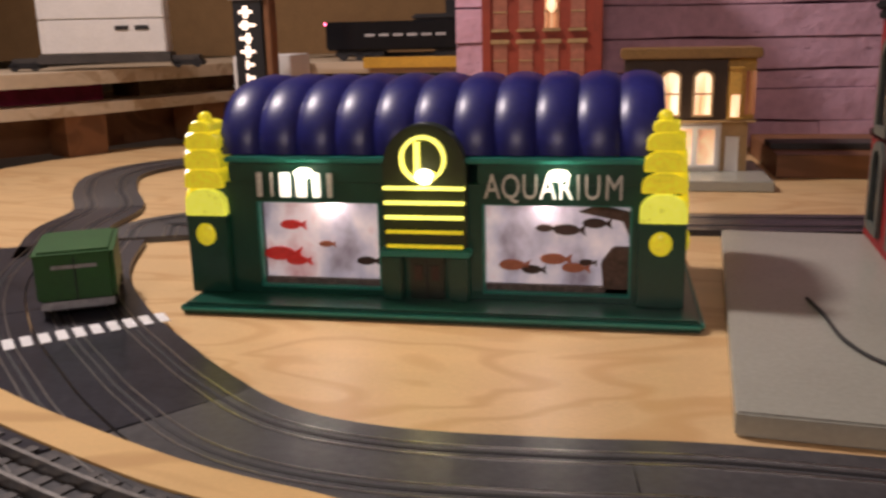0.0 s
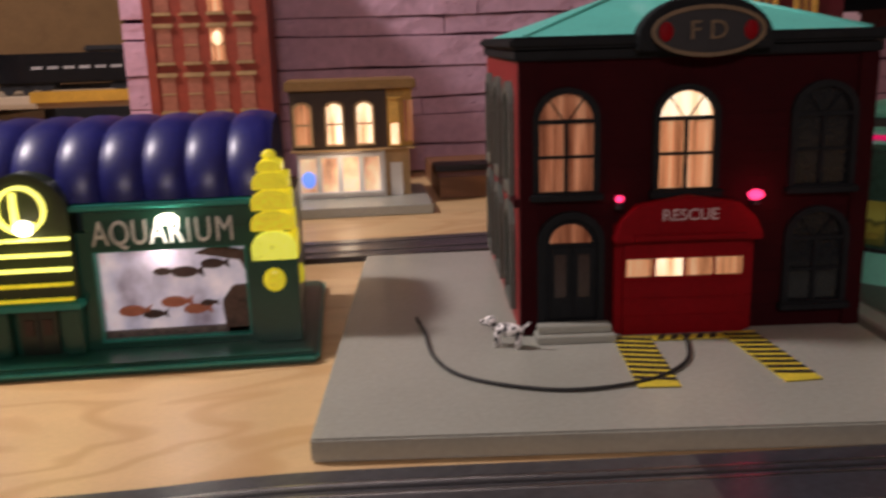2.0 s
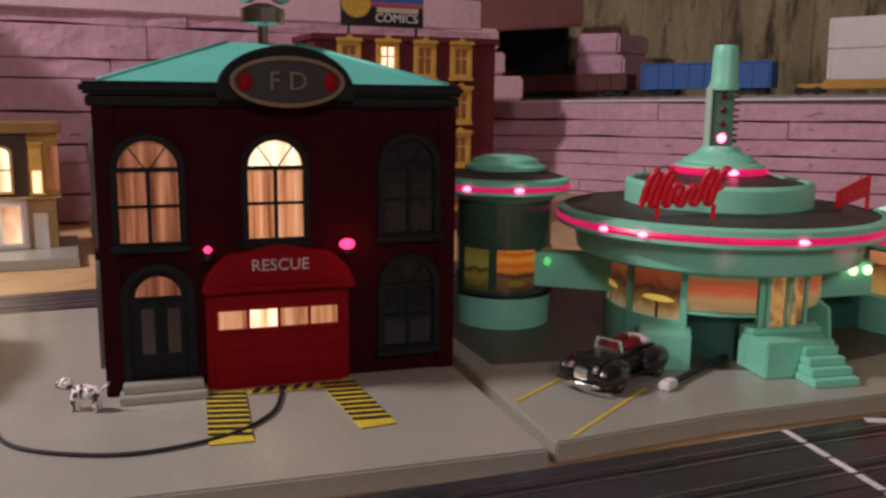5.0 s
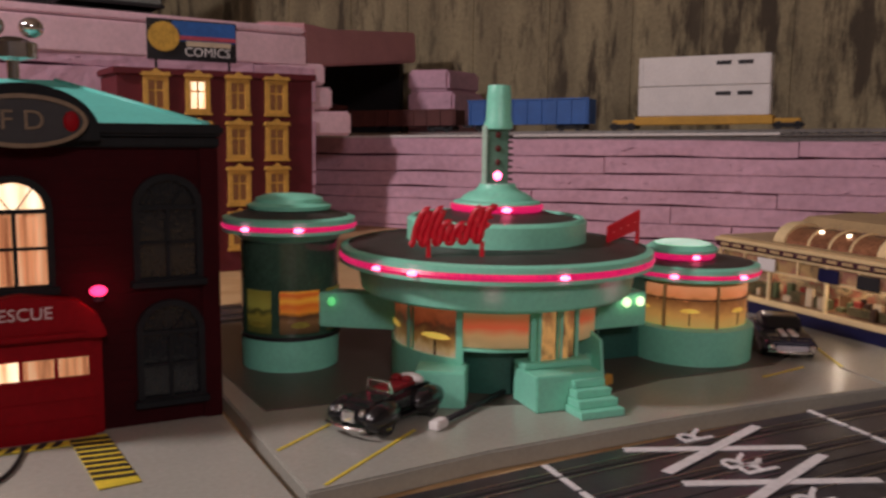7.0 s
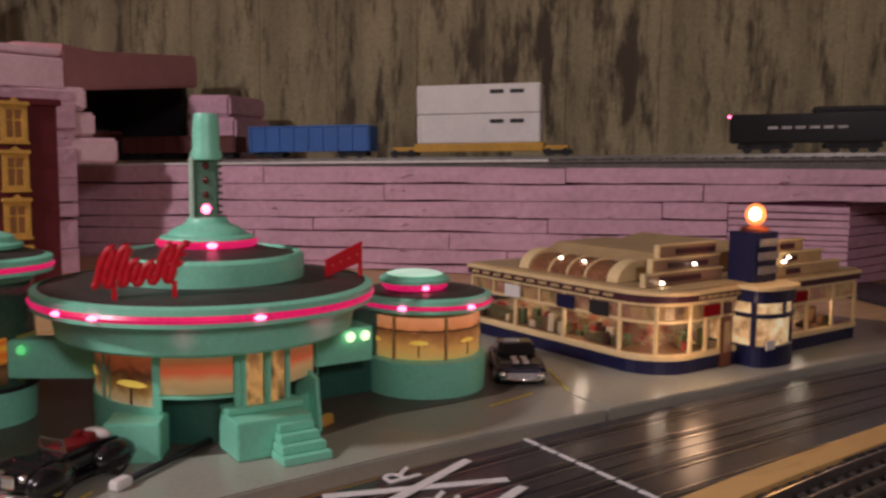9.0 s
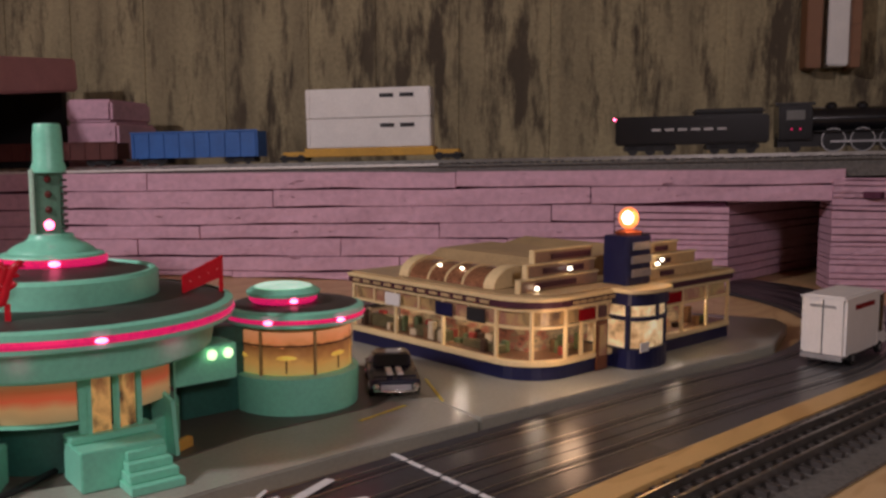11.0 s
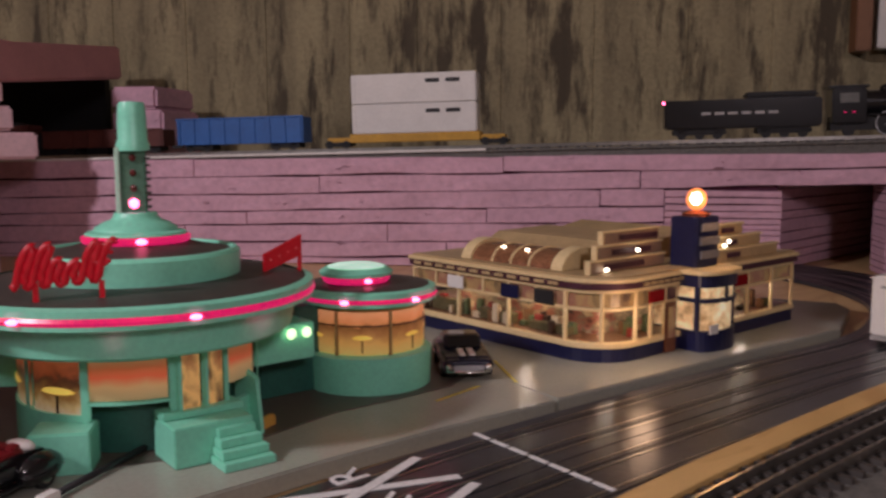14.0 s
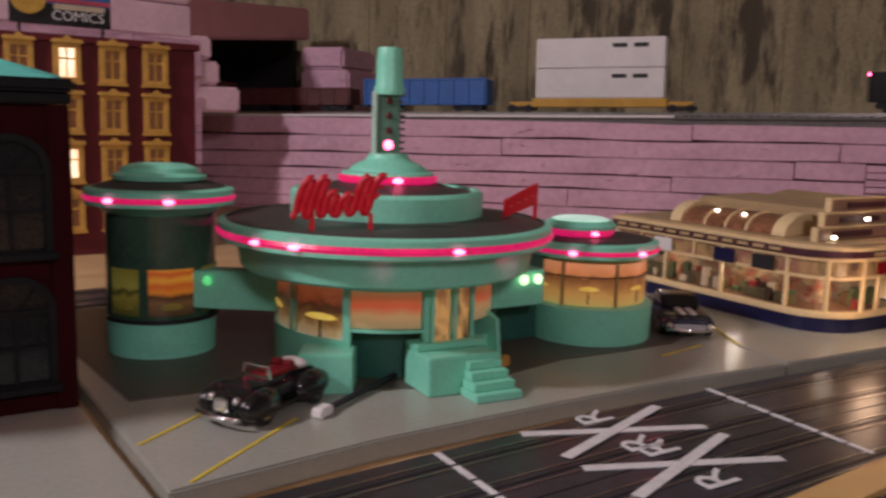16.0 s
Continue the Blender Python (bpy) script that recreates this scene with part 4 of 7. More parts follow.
    part("fanlight", prism([(0.033 + 0.0135 * math.cos(math.pi * k / 10), 0.0625 + 0.0125 * math.sin(math.pi * k / 10)) for k in range(11)], -0.0016, -0.0007, "y"), AMBER_DIM, d)
    for x in (0.0195, 0.0350):
        part("door_leaf", box(x, x + 0.0135, -0.0026, -0.0007, 0.0108, 0.0595, 0.0006), TRIM, d)
        part("door_pane", box(x + 0.003, x + 0.0105, -0.0032, -0.0027, 0.026, 0.055), mat("dim_glass", (0.05, 0.035, 0.03), 0.2), d)
    part("step", box(0.008, 0.060, -0.022, -0.0055, 0.0, 0.0048, 0.0006), PLATE, S)
    part("step", box(0.010, 0.058, -0.016, -0.0055, 0.005, 0.0098, 0.0006), PLATE, S)
    # engine bay
    B = -0.007
    part("bay_frame", box(0.068 + B, 0.160 + B, -0.006, -0.0004, 0.0, 0.075, 0.001), RED, S)
    g = part("bay_door", box(0.0735 + B, 0.1545 + B, -0.0085, -0.0062, 0.0, 0.062), RED, S, "red engine bay door with four lit panes")
    for k in range(4):
        x = 0.0755 + B + k * 0.0196
        part("bay_pane", box(x, x + 0.0172, -0.0094, -0.0086, 0.040, 0.0515), WINDOW_HOT if k == 1 else AMBER, g)
    for z in (0.012, 0.024, 0.036):
        part("door_rib", box(0.074 + B, 0.154 + B, -0.0092, -0.0086, z, z + 0.001), RED, g)
    aw = [(0.066, 0.064), (0.162, 0.064), (0.162, 0.068), (0.157, 0.079), (0.146, 0.0885), (0.114, 0.0935), (0.082, 0.0885), (0.071, 0.079), (0.066, 0.068)]
    an = part("bay_hood", prism([(x + B, z) for x, z in aw], -0.016, -0.0062, "y", 0.001), RED, S, "rounded red hood with pale lettering")
    part("hood_letters", moved(words("RESCUE", 0.0105, 0.0005), Matrix.Translation((0.114 + B, -0.0168, 0.0815))), HOOD_LETTER, an)
    part("hood_bar", box(0.078 + B, 0.150 + B, -0.0185, -0.0162, 0.066, 0.069), RED, an)
    for x, hot in ((0.0635, False), (0.152, True)):
        l = part("warning_lamp", lathe([(0, 0.085), (0.003, 0.085), (0.003, 0.0885), (0, 0.0885)], x, -0.006, 14), BLACK_MATT, S, "red warning lamp")
        part("lamp_glass", ball(x, -0.007, 0.0915, 0.0052 if hot else 0.0025, 0.004, 0.0035 if hot else 0.0022), WARN, l)
    lamp("POINT", "warning_lamp_light", tuple(pose(0.3155, 0.594, 0.0136, 0, 0, -4.6) @ Vector((0.152, -0.018, 0.0915))), 0.008, (1, 0.03, 0.08), 0.004)
    # side wall: windows with grey-green surrounds, brightened in colour for the lit side
    for yy in (0.045, 0.125, 0.205):
        for z0, z1 in ((0.018, 0.078), (0.0965, 0.159)):
            o = arch(yy - 0.0150, yy + 0.0150, z0, z1)
            w = part("side_window", prism(o, -0.0014, -0.0002, "x"), DARK_PANE, S)
            part("window_frame", ring(o, framed(o, 0.007), -0.0042, -0.0003, "x"), SAGE_LIT, w)
    part("side_band", box(-0.0028, -0.0003, 0.004, Dp - 0.002, 0.086, 0.091), BRICK, S)
    return S


fire_station()
# striped apron before the engine bay, and the cable across the plate
apron = thing("striped_apron", pose(0.3155, 0.594, 0.0140, 0, 0, -4.6), "black and yellow striped apron lines before the engine bay", "road marking")


def striped(a, b, w, parent):
    """Slanted black bars on a yellow band from a to b."""
    a, b = Vector((*a, 0)), Vector((*b, 0))
    d = (b - a).normalized()
    n = Vector((-d.y, d.x, 0))
    L = (b - a).length
    m = Matrix((Vector((d.x, n.x, 0, a.x)), Vector((d.y, n.y, 0, a.y)), Vector((0, 0, 1, 0)), Vector((0, 0, 0, 1))))
    part("yellow_band", placed(box(0, L, -w / 2, w / 2, 0.0, 0.0006), m), YELLOWPAINT, parent)
    x = 0.002
    while x < L - 0.008:
        part("black_bar", placed(prism([(x, -w / 2), (x + 0.0042, -w / 2), (min(L, x + 0.0082), w / 2), (x + 0.004, w / 2)], 0.0007, 0.0010), m), BLACK_MATT, parent)
        x += 0.0085


striped((0.071, -0.014), (0.067, -0.100), 0.024, apron)
striped((0.142, -0.012), (0.150, -0.098), 0.022, apron)
striped((0.084, -0.0185), (0.131, -0.0185), 0.009, apron)
cable_pts = smooth_line([(0.249, 0.640), (0.252, 0.607), (0.254, 0.556), (0.271, 0.519), (0.319, 0.493), (0.370, 0.498), (0.402, 0.522), (0.416, 0.554), (0.420, 0.574)], 0.006)
tagged(part("cable", tube([(p.x, p.y, 0.0150) for p in cable_pts], 0.0012), RUBBER), "thin dark cable lying on the grey plate", "cable")

# ---- the round diner ----
def arc_panel(cx, cy, r, a0, a1, z0, z1, thick=0.002, seg=10):
    return lathe([(r - thick, z0), (r, z0), (r, z1), (r - thick, z1), (r - thick, z0)], cx, cy, seg, a0, a1)


def upright_print(name, stops, z0, z1, glow, wander=0.10, scale=90.0):
    """A back-lit printed sheet whose colours change from its foot to its head."""
    m = mat(name, stops[0][1], 0.3, bump=0)
    nt = m.node_tree
    b = nt.nodes["Principled BSDF"]
    co = next(n for n in nt.nodes if n.type == "TEX_COORD")
    xyz = nt.nodes.new("ShaderNodeSeparateXYZ")
    nt.links.new(co.outputs["Object"], xyz.inputs[0])
    rg = nt.nodes.new("ShaderNodeMapRange")
    rg.inputs[1].default_value, rg.inputs[2].default_value = z0, z1
    nt.links.new(xyz.outputs[2], rg.inputs[0])
    ns = nt.nodes.new("ShaderNodeTexNoise")
    ns.inputs["Scale"].default_value, ns.inputs["Detail"].default_value = scale, 4
    nt.links.new(co.outputs["Object"], ns.inputs["Vector"])
    add = nt.nodes.new("ShaderNodeMath")
    add.operation = "MULTIPLY_ADD"
    add.inputs[1].default_value = wander * 4
    nt.links.new(ns.outputs["Fac"], add.inputs[0])
    nt.links.new(rg.outputs[0], add.inputs[2])
    sub = nt.nodes.new("ShaderNodeMath")
    sub.operation = "SUBTRACT"
    sub.inputs[1].default_value = wander * 2
    nt.links.new(add.outputs[0], sub.inputs[0])
    ramp = nt.nodes.new("ShaderNodeValToRGB")
    els = ramp.color_ramp.elements
    while len(els) < len(stops):
        els.new(0.5)
    for e, (at, c) in zip(els, stops):
        e.position, e.color = at, (*c, 1)
    nt.links.new(sub.outputs[0], ramp.inputs[0])
    nt.links.new(ramp.outputs[0], b.inputs["Base Color"])
    nt.links.new(ramp.outputs[0], b.inputs["Emission Color"])
    b.inputs["Emission Strength"].default_value = glow
    return m


DINER_SIGN = upright_print("lit_orange_board", [(0.0, (0.40, 0.30, 0.14)), (0.32, (0.62, 0.36, 0.15)), (0.55, (0.72, 0.13, 0.05)), (0.75, (0.62, 0.15, 0.05)), (1.0, (0.50, 0.26, 0.10))], 0.039, 0.066, 0.26, 0.05, 60)
DINER_WINDOW = upright_print("lit_diner_interior", [(0.0, (0.62, 0.52, 0.36)), (0.20, (0.52, 0.34, 0.14)), (0.34, (0.30, 0.15, 0.04)), (0.58, (0.10, 0.035, 0.015)), (0.68, (0.36, 0.08, 0.025)), (0.85, (0.52, 0.12, 0.04)), (1.0, (0.30, 0.10, 0.035))], 0.027, 0.069, 0.24, 0.11, 120)
DRUM_WINDOW = upright_print("lit_drum_interior", [(0.0, (0.50, 0.36, 0.10)), (0.25, (0.55, 0.28, 0.07)), (0.50, (0.34, 0.14, 0.04)), (0.66, (0.20, 0.07, 0.02)), (0.72, (0.62, 0.22, 0.07)), (1.0, (0.75, 0.30, 0.13))], 0.0315, 0.066, 0.42, 0.09, 110)
POSTER_OLIVE = upright_print("olive_menu_poster", [(0.0, (0.05, 0.06, 0.015)), (0.40, (0.24, 0.20, 0.03)), (0.52, (0.05, 0.05, 0.015)), (0.62, (0.30, 0.28, 0.05)), (1.0, (0.22, 0.19, 0.03))], 0.032, 0.066, 0.12, 0.08, 120)
POSTER_ORANGE = upright_print("orange_menu_poster", [(0.0, (0.05, 0.03, 0.012)), (0.28, (0.16, 0.08, 0.03)), (0.42, (0.06, 0.025, 0.012)), (0.52, (0.66, 0.22, 0.02)), (0.66, (0.60, 0.12, 0.015)), (0.78, (0.74, 0.34, 0.03)), (0.90, (0.60, 0.10, 0.015)), (1.0, (0.72, 0.30, 0.03))], 0.032, 0.066, 0.22, 0.035, 90)
GLOW_GOLD = picture("lit_golden_shade", [(0.62, 0.36, 0.05), (0.85, 0.58, 0.10)], 1.2, 0.45, (50, 50, 50))
GLOW_BROWN = picture("dim_brown_interior", [(0.10, 0.035, 0.012), (0.30, 0.13, 0.04), (0.20, 0.07, 0.02)], 1.6, 0.30, (40, 40, 60))
DARK_PRINT = mat("dark_printed_shape", (0.05, 0.02, 0.012), 0.5)


def shade_shape(cx, cy, r, mid, half, z, high, thick=0.0006):
    """A lens-shaped patch that lies on a round wall."""
    bm = bmesh.new()
    rows = []
    for k in range(9):
        u = -1 + k / 4
        a = radians(mid + half * u)
        h = high * math.sqrt(max(0.02, 1 - u * u))
        rows.append([bm.verts.new((cx + q * math.cos(a), cy + q * math.sin(a), z + e)) for q, e in ((r, -0.6 * h), (r + thick, -0.5 * h), (r + thick, 0.9 * h), (r, h))])
    for a, b in zip(rows, rows[1:]):
        for k in range(4):
            bm.faces.new((a[k], b[k], b[(k + 1) % 4], a[(k + 1) % 4]))
    bm.faces.new(rows[0])
    bm.faces.new(rows[-1])
    bmesh.ops.recalc_face_normals(bm, faces=bm.faces[:])
    return bm


def diner_view(P, cx, cy, r, a0, a1, z0, z1, fill):
    """A back-lit printed view into the diner: golden shades over tables and dark seats."""
    h = z1 - z0
    w = part("window_panel", arc_panel(cx, cy, r - 0.0003, a0, a1, z0, z1), fill, P, "warm lit diner window")
    q = random.Random(int(a0 * 7 + z0 * 1000))
    n = max(1, int((a1 - a0) / 26))
    for k in range(n):
        m = a0 + (k + 0.5) * (a1 - a0) / n + q.uniform(-3, 3)
        part("shade_shape", shade_shape(cx, cy, r, m, min(9.5, 0.36 * (a1 - a0)), z0 + (0.40 + 0.08 * (k % 2)) * h, 0.072 * h), GLOW_GOLD, w)
        part("table_leg", arc_panel(cx, cy, r + 0.0004, m - 0.6, m + 0.6, z0 + 0.06 * h, z0 + 0.36 * h, 0.0005, 2), DARK_PRINT, w)
        if k % 2:
            part("seat_shape", shade_shape(cx, cy, r, m + 8, 4.0, z0 + 0.22 * h, 0.16 * h), DARK_PRINT, w)


def neon_rim(P, cx, cy, r, z, h, leds):
    part("rim", lathe([(r - 0.004, z - 0.003), (r - 0.0005, z - 0.0028), (r - 0.0005, z + h + 0.004), (r - 0.006, z + h + 0.0055)], cx, cy, 72), MINT, P)
    n = part("neon_band", lathe([(r - 0.0004, z), (r + 0.001, z + h * 0.5), (r - 0.0004, z + h)], cx, cy, 72), NEON, P, "glowing red band")
    for a in leds:
        part("led", ball(cx + r * math.cos(radians(a)), cy + r * math.sin(radians(a)), z + h / 2, 0.0042, 0.0042, 0.0018, 10), NEON_HOT, n)


def diner():
    D = thing("round_diner", pose(0.765, 0.572, 0.0136), "mint green round toy diner with red glowing rims", "toy building")
    # main drum
    part("lower_wall", arc_panel(0, 0, 0.082, -235, -144, 0.0, 0.030, 0.004, 24), MINT, D)
    part("lower_wall", arc_panel(0, 0, 0.082, -78, 60, 0.0, 0.026, 0.004, 24), MINT, D)
    # set-back walls in darkened teal: the recess shade is put into the colour
    part("core_wall", lathe([(0.0, 0.001), (0.066, 0.001), (0.066, 0.074), (0.0, 0.074)], 0, 0, 40), mat("shaded_teal_recess", (0.02, 0.10, 0.075), 0.5), D)
    part("soffit", lathe([(0.070, 0.0705), (0.1040, 0.0700), (0.1062, 0.0718), (0.1090, 0.0885), (0.1175, 0.0934), (0.1180, 0.0945), (0.07, 0.0945)], 0, 0, 72), MINT, D)
    base = -125.5
    panels = ((-92, -52, 0.027, 0.069, DINER_WINDOW), (-48, -19, 0.027, 0.069, DINER_WINDOW), (-16, 18, 0.039, 0.064, DINER_SIGN), (49, 74, 0.039, 0.066, DINER_SIGN))
    for a, b, z0, z1, m in panels:
        if m is DINER_SIGN:
            part("window_panel", arc_panel(0, 0, 0.0805, base + a, base + b, z0, z1), m, D, "orange lit menu board")
        else:
            diner_view(D, 0, 0, 0.0805, base + a, base + b, z0, z1, m)
    for a in (-93, -50, -17.5, 20, 46.5, 76):
        part("mullion", arc_panel(0, 0, 0.083, base + a - 1.6, base + a + 1.6, 0.0, 0.0705, 0.004, 3), MINT, D)
    for z in (0.0375, 0.0655):
        part("transom", arc_panel(0, 0, 0.0825, base - 17, base + 19.5, z - 0.001, z + 0.001, 0.003, 10), MINT, D)
    for a, b in ((23, 32), (35, 44)):
        p = part("door_panel", arc_panel(0, 0, 0.0835, base + a, base + b, 0.027, 0.066, 0.002, 4), picture("door_picture", [(0.05, 0.03, 0.02), (0.70, 0.38, 0.12), (0.30, 0.10, 0.04)], 2.0, 0.35, (40, 40, 26)), D, "lit picture panel")
        part("panel_frame", arc_panel(0, 0, 0.086, base + a - 1.6, base + a + 0.2, 0.0, 0.0705, 0.004, 2), MINT, p)
    part("door_pier", arc_panel(0, 0, 0.086, base + 43.5, base + 46, 0.0, 0.0705, 0.005, 3), MINT, D)
    part("door_pier", arc_panel(0, 0, 0.084, base + 21, base + 46, 0.0, 0.026, 0.006, 8), MINT, D)
    # planter pier left of the entrance
    part("pier", moved(box(-0.018, 0.018, -0.014, 0.014, 0.0, 0.026, 0.001), pose(-0.079, -0.048, 0, 0, 0, -38)), MINT, D)
    # roof
    neon_rim(D, 0, 0, 0.1225, 0.0945, 0.0048, (base - 42, base - 27, base + 22))
    part("roof", lathe([(0.118, 0.1035), (0.112, 0.1045), (0.072, 0.1085), (0.0, 0.1095)], 0, 0, 72), ROOF_DARK, D)
    part("upper_drum", lathe([(0.0705, 0.1075), (0.0705, 0.124), (0.068, 0.1265), (0.065, 0.1265), (0.064, 0.1245)], 0, 0, 64), MINT, D)
    part("upper_roof", lathe([(0.0645, 0.1245), (0.05, 0.127), (0.036, 0.131), (0.0, 0.1325)], 0, 0, 64), ROOF_DARK, D)
    n = part("neon_ring", lathe([(0.034, 0.130), (0.0365, 0.1325), (0.0365, 0.1355), (0.034, 0.1365)], 0, 0, 48), NEON, D)
    part("led", ball(0.0365 * math.cos(radians(base + 12)), 0.0365 * math.sin(radians(base + 12)), 0.134, 0.004, 0.004, 0.0022, 10), NEON_HOT, n)
    part("dome", lathe([(0.0345, 0.1366), (0.0335, 0.1382), (0.0285, 0.1396), (0.0275, 0.1414), (0.0225, 0.1446), (0.0170, 0.1468), (0.0150, 0.1490), (0.0142, 0.1515), (0.0, 0.152)], 0, 0, 40), MINT, D)
    # pylon
    turn = pose(0, 0, 0, 0, 0, -30)
    part("pylon_back", moved(box(-0.0088, 0.0085, 0.0005, 0.0065, 0.150, 0.196, 0.001), turn), MINT, D)
    part("pylon_fin", moved(box(-0.0122, -0.0090, -0.0075, 0.0065, 0.146, 0.197, 0.001), turn), mat("pale_mint_plastic", (0.50, 0.72, 0.60), 0.35), D, "pale mint fin")
    part("pylon_face", moved(box(-0.0088, 0.0075, -0.0060, 0.0003, 0.151, 0.196, 0.0008), turn), mat("grey_green_glass", (0.10, 0.20, 0.145), 0.14, vary=0.3, scale=90), D, "grey-green glazed pylon front")
    for k in range(9):
        z = 0.1545 + k * 0.0048
        part("pylon_rung", moved(box(0.0076, 0.0112, -0.0062, 0.0040, z, z + 0.0016, 0.0004), turn), ROOF_DARK, D)
    for k in range(4):
        hot = k == 0
        part("pylon_lamp", moved(ball(-0.0005, -0.0064, 0.158 + 0.0105 * k, 0.0034 if hot else 0.0024, 0.0014, 0.0036 if hot else 0.0026, 12), turn), NEON_HOT if hot else mat("dark_red_lens", (0.10, 0.015, 0.015), 0.2), D, "lit red pylon lamp" if hot else "unlit red pylon lamp")
    part("pylon_cap", lathe([(0.0, 0.194), (0.0112, 0.194), (0.0114, 0.198), (0.0100, 0.2015), (0.0095, 0.219), (0.0088, 0.226), (0.0082, 0.2275), (0.0, 0.228)], 0, 0, 24), MINT, D)

    # roof signs of plain red strokes
    def strokes(p, pts_list, r, way=-1.3):
        s = None
        for i, pts in enumerate(pts_list):
            s = part("sign_stroke", moved(tube([(way * x, 0, z) for x, z in pts], r, 6), p), SIGN_RED, D, "red sign stroke")
        return s

    # one flowing red scribble, leaning over, on two legs
    front = pose(-0.0755, -0.0575, 0.107, 0, 0, -33)
    flow = []
    for k in range(97):
        u = k / 96
        high = 0.0120 - 0.0065 * max(0.0, math.sin(math.pi * (u - 0.34) / 0.42)) if u > 0.34 else 0.0125
        z = 0.0065 + 0.004 * u + high * (1 + math.sin(2 * math.pi * (5.6 * u - 0.25)))
        flow.append((-0.0285 + 0.050 * u + 0.32 * (z - 0.018) + 0.0014 * math.sin(2 * math.pi * (11.2 * u + 0.1)), z))
    strokes(front, [flow], 0.0026, 1.0)
    strokes(front, [[(0.0185 + 0.0055 * math.cos(a / 4), 0.0260 + 0.0060 * math.sin(a / 4)) for a in range(24)]], 0.0021, 1.0)
    for x in (-0.0185, 0.0185):
        part("sign_leg", moved(box(x - 0.0016, x + 0.0016, -0.001, 0.001, -0.002, 0.010), front), SIGN_RED, D)
    side = pose(0.090, -0.050, 0.0985, 0, 0, 3)
    part("sign_board", moved(prism([(-0.020, 0.008), (0.016, 0.017), (0.016, 0.033), (-0.020, 0.021)], -0.001, 0.001, "y", 0.0004), side), SIGN_RED, D, "red sign board")
    for x, z in ((-0.0185, 0.010), (0.0145, 0.019)):
        part("sign_leg", moved(box(x - 0.0015, x + 0.0015, -0.0008, 0.0008, 0.005, z), side), SIGN_RED, D)
    for k in range(4):
        part("sign_lamp", moved(ball(-0.014 + 0.008 * k, -0.0014, 0.0165 + 0.0022 * k, 0.0008, 0.0006, 0.0008, 8), side), mat("pale_red_lamp", (0.8, 0.25, 0.25), 0.3), D)
    # right-hand drum
    cx, cy = 0.195, -0.025
    part("drum_wall", lathe([(0.0, 0.0), (0.052, 0.0), (0.053, 0.030), (0.050, 0.031), (0.0, 0.031)], cx - 0.008, cy - 0.010, 56), MINT, D)
    part("drum_core", lathe([(0.044, 0.0312), (0.044, 0.066)], cx - 0.006, cy - 0.006, 56), GLOW_BROWN, D)
    for a in range(-214, 20, 52):
        diner_view(D, cx - 0.006, cy - 0.006, 0.0485, a + 1.3, a + 50.7, 0.0315, 0.066, DRUM_WINDOW)
    for a in range(-214, 50, 52):
        part("mullion", arc_panel(cx - 0.006, cy - 0.006, 0.050, a - 1.2, a + 1.2, 0.031, 0.0665, 0.0025, 2), mat("amber_lit_bar", (0.42, 0.27, 0.11), 0.4), D)
    part("transom", arc_panel(cx - 0.006, cy - 0.006, 0.0492, -220, 40, 0.0547, 0.0557, 0.001, 40), DARK_PRINT, D)
    part("drum_soffit", lathe([(0.0, 0.0665), (0.049, 0.0665), (0.057, 0.0715), (0.0, 0.0715)], cx, cy, 56), MINT, D)
    neon_rim(D, cx, cy, 0.0592, 0.0725, 0.0036, (-150, -92))
    part("drum_roof", lathe([(0.056, 0.0805), (0.052, 0.082), (0.030, 0.0845), (0.0, 0.085)], cx, cy, 56), ROOF_DARK, D)
    n = part("neon_ring", lathe([(0.026, 0.0845), (0.0285, 0.087), (0.0285, 0.0895), (0.026, 0.0905)], cx - 0.012, cy, 40), NEON, D)
    part("led", ball(cx - 0.012 + 0.0285 * math.cos(radians(-112)), cy + 0.0285 * math.sin(radians(-112)), 0.088, 0.0035, 0.0035, 0.002, 10), NEON_HOT, n)
    part("cap", lathe([(0.030, 0.0906), (0.031, 0.0935), (0.026, 0.097), (0.0, 0.098)], cx - 0.012, cy, 40), MINT, D)
    part("cap_light", lathe([(0.024, 0.0974), (0.020, 0.0988), (0.0, 0.0994)], cx - 0.012, cy, 40), mat("lit_mint_cap", (0.5, 0.8, 0.6), 0.4, glow=0.5, glow_colour=(0.7, 1.0, 0.75), vary=0.5, scale=120), D, "glowing pale green cap")
    # left-hand tower
    cx, cy = -0.130, 0.108
    part("tower_base", lathe([(0.0, 0.0), (0.039, 0.0), (0.040, 0.026), (0.0, 0.026)], cx, cy, 48), MINT, D)
    part("tower_glass", lathe([(0.0395, 0.0262), (0.0395, 0.104)], cx, cy, 48), mat("dark_green_glass", (0.045, 0.10, 0.068), 0.12, vary=0.3), D, "dark green glazed tower wall")
    for a0, a1, m, word in ((-168, -134, POSTER_OLIVE, "olive"), (-124, -78, POSTER_ORANGE, "orange"), (-66, -30, POSTER_OLIVE, "olive")):
        p = part("menu_poster", arc_panel(cx, cy, 0.0405, a0, a1, 0.032, 0.066, 0.001, 6), m, D, word + " menu poster on the glass")
        part("poster_patch", shade_shape(cx, cy, 0.0406, (a0 + a1) / 2, 11, 0.0385, 0.0032), mat("pale_menu_patch", (0.34, 0.30, 0.05) if m is POSTER_OLIVE else (0.22, 0.12, 0.06), 0.4), p)
    part("tower_band", arc_panel(cx, cy, 0.0415, -180, 0, 0.0265, 0.029, 0.002, 24), BLACK_MATT, D)
    part("tower_collar", lathe([(0.0395, 0.1042), (0.046, 0.110), (0.051, 0.1135), (0.0, 0.1135)], cx, cy, 48), MINT, D)
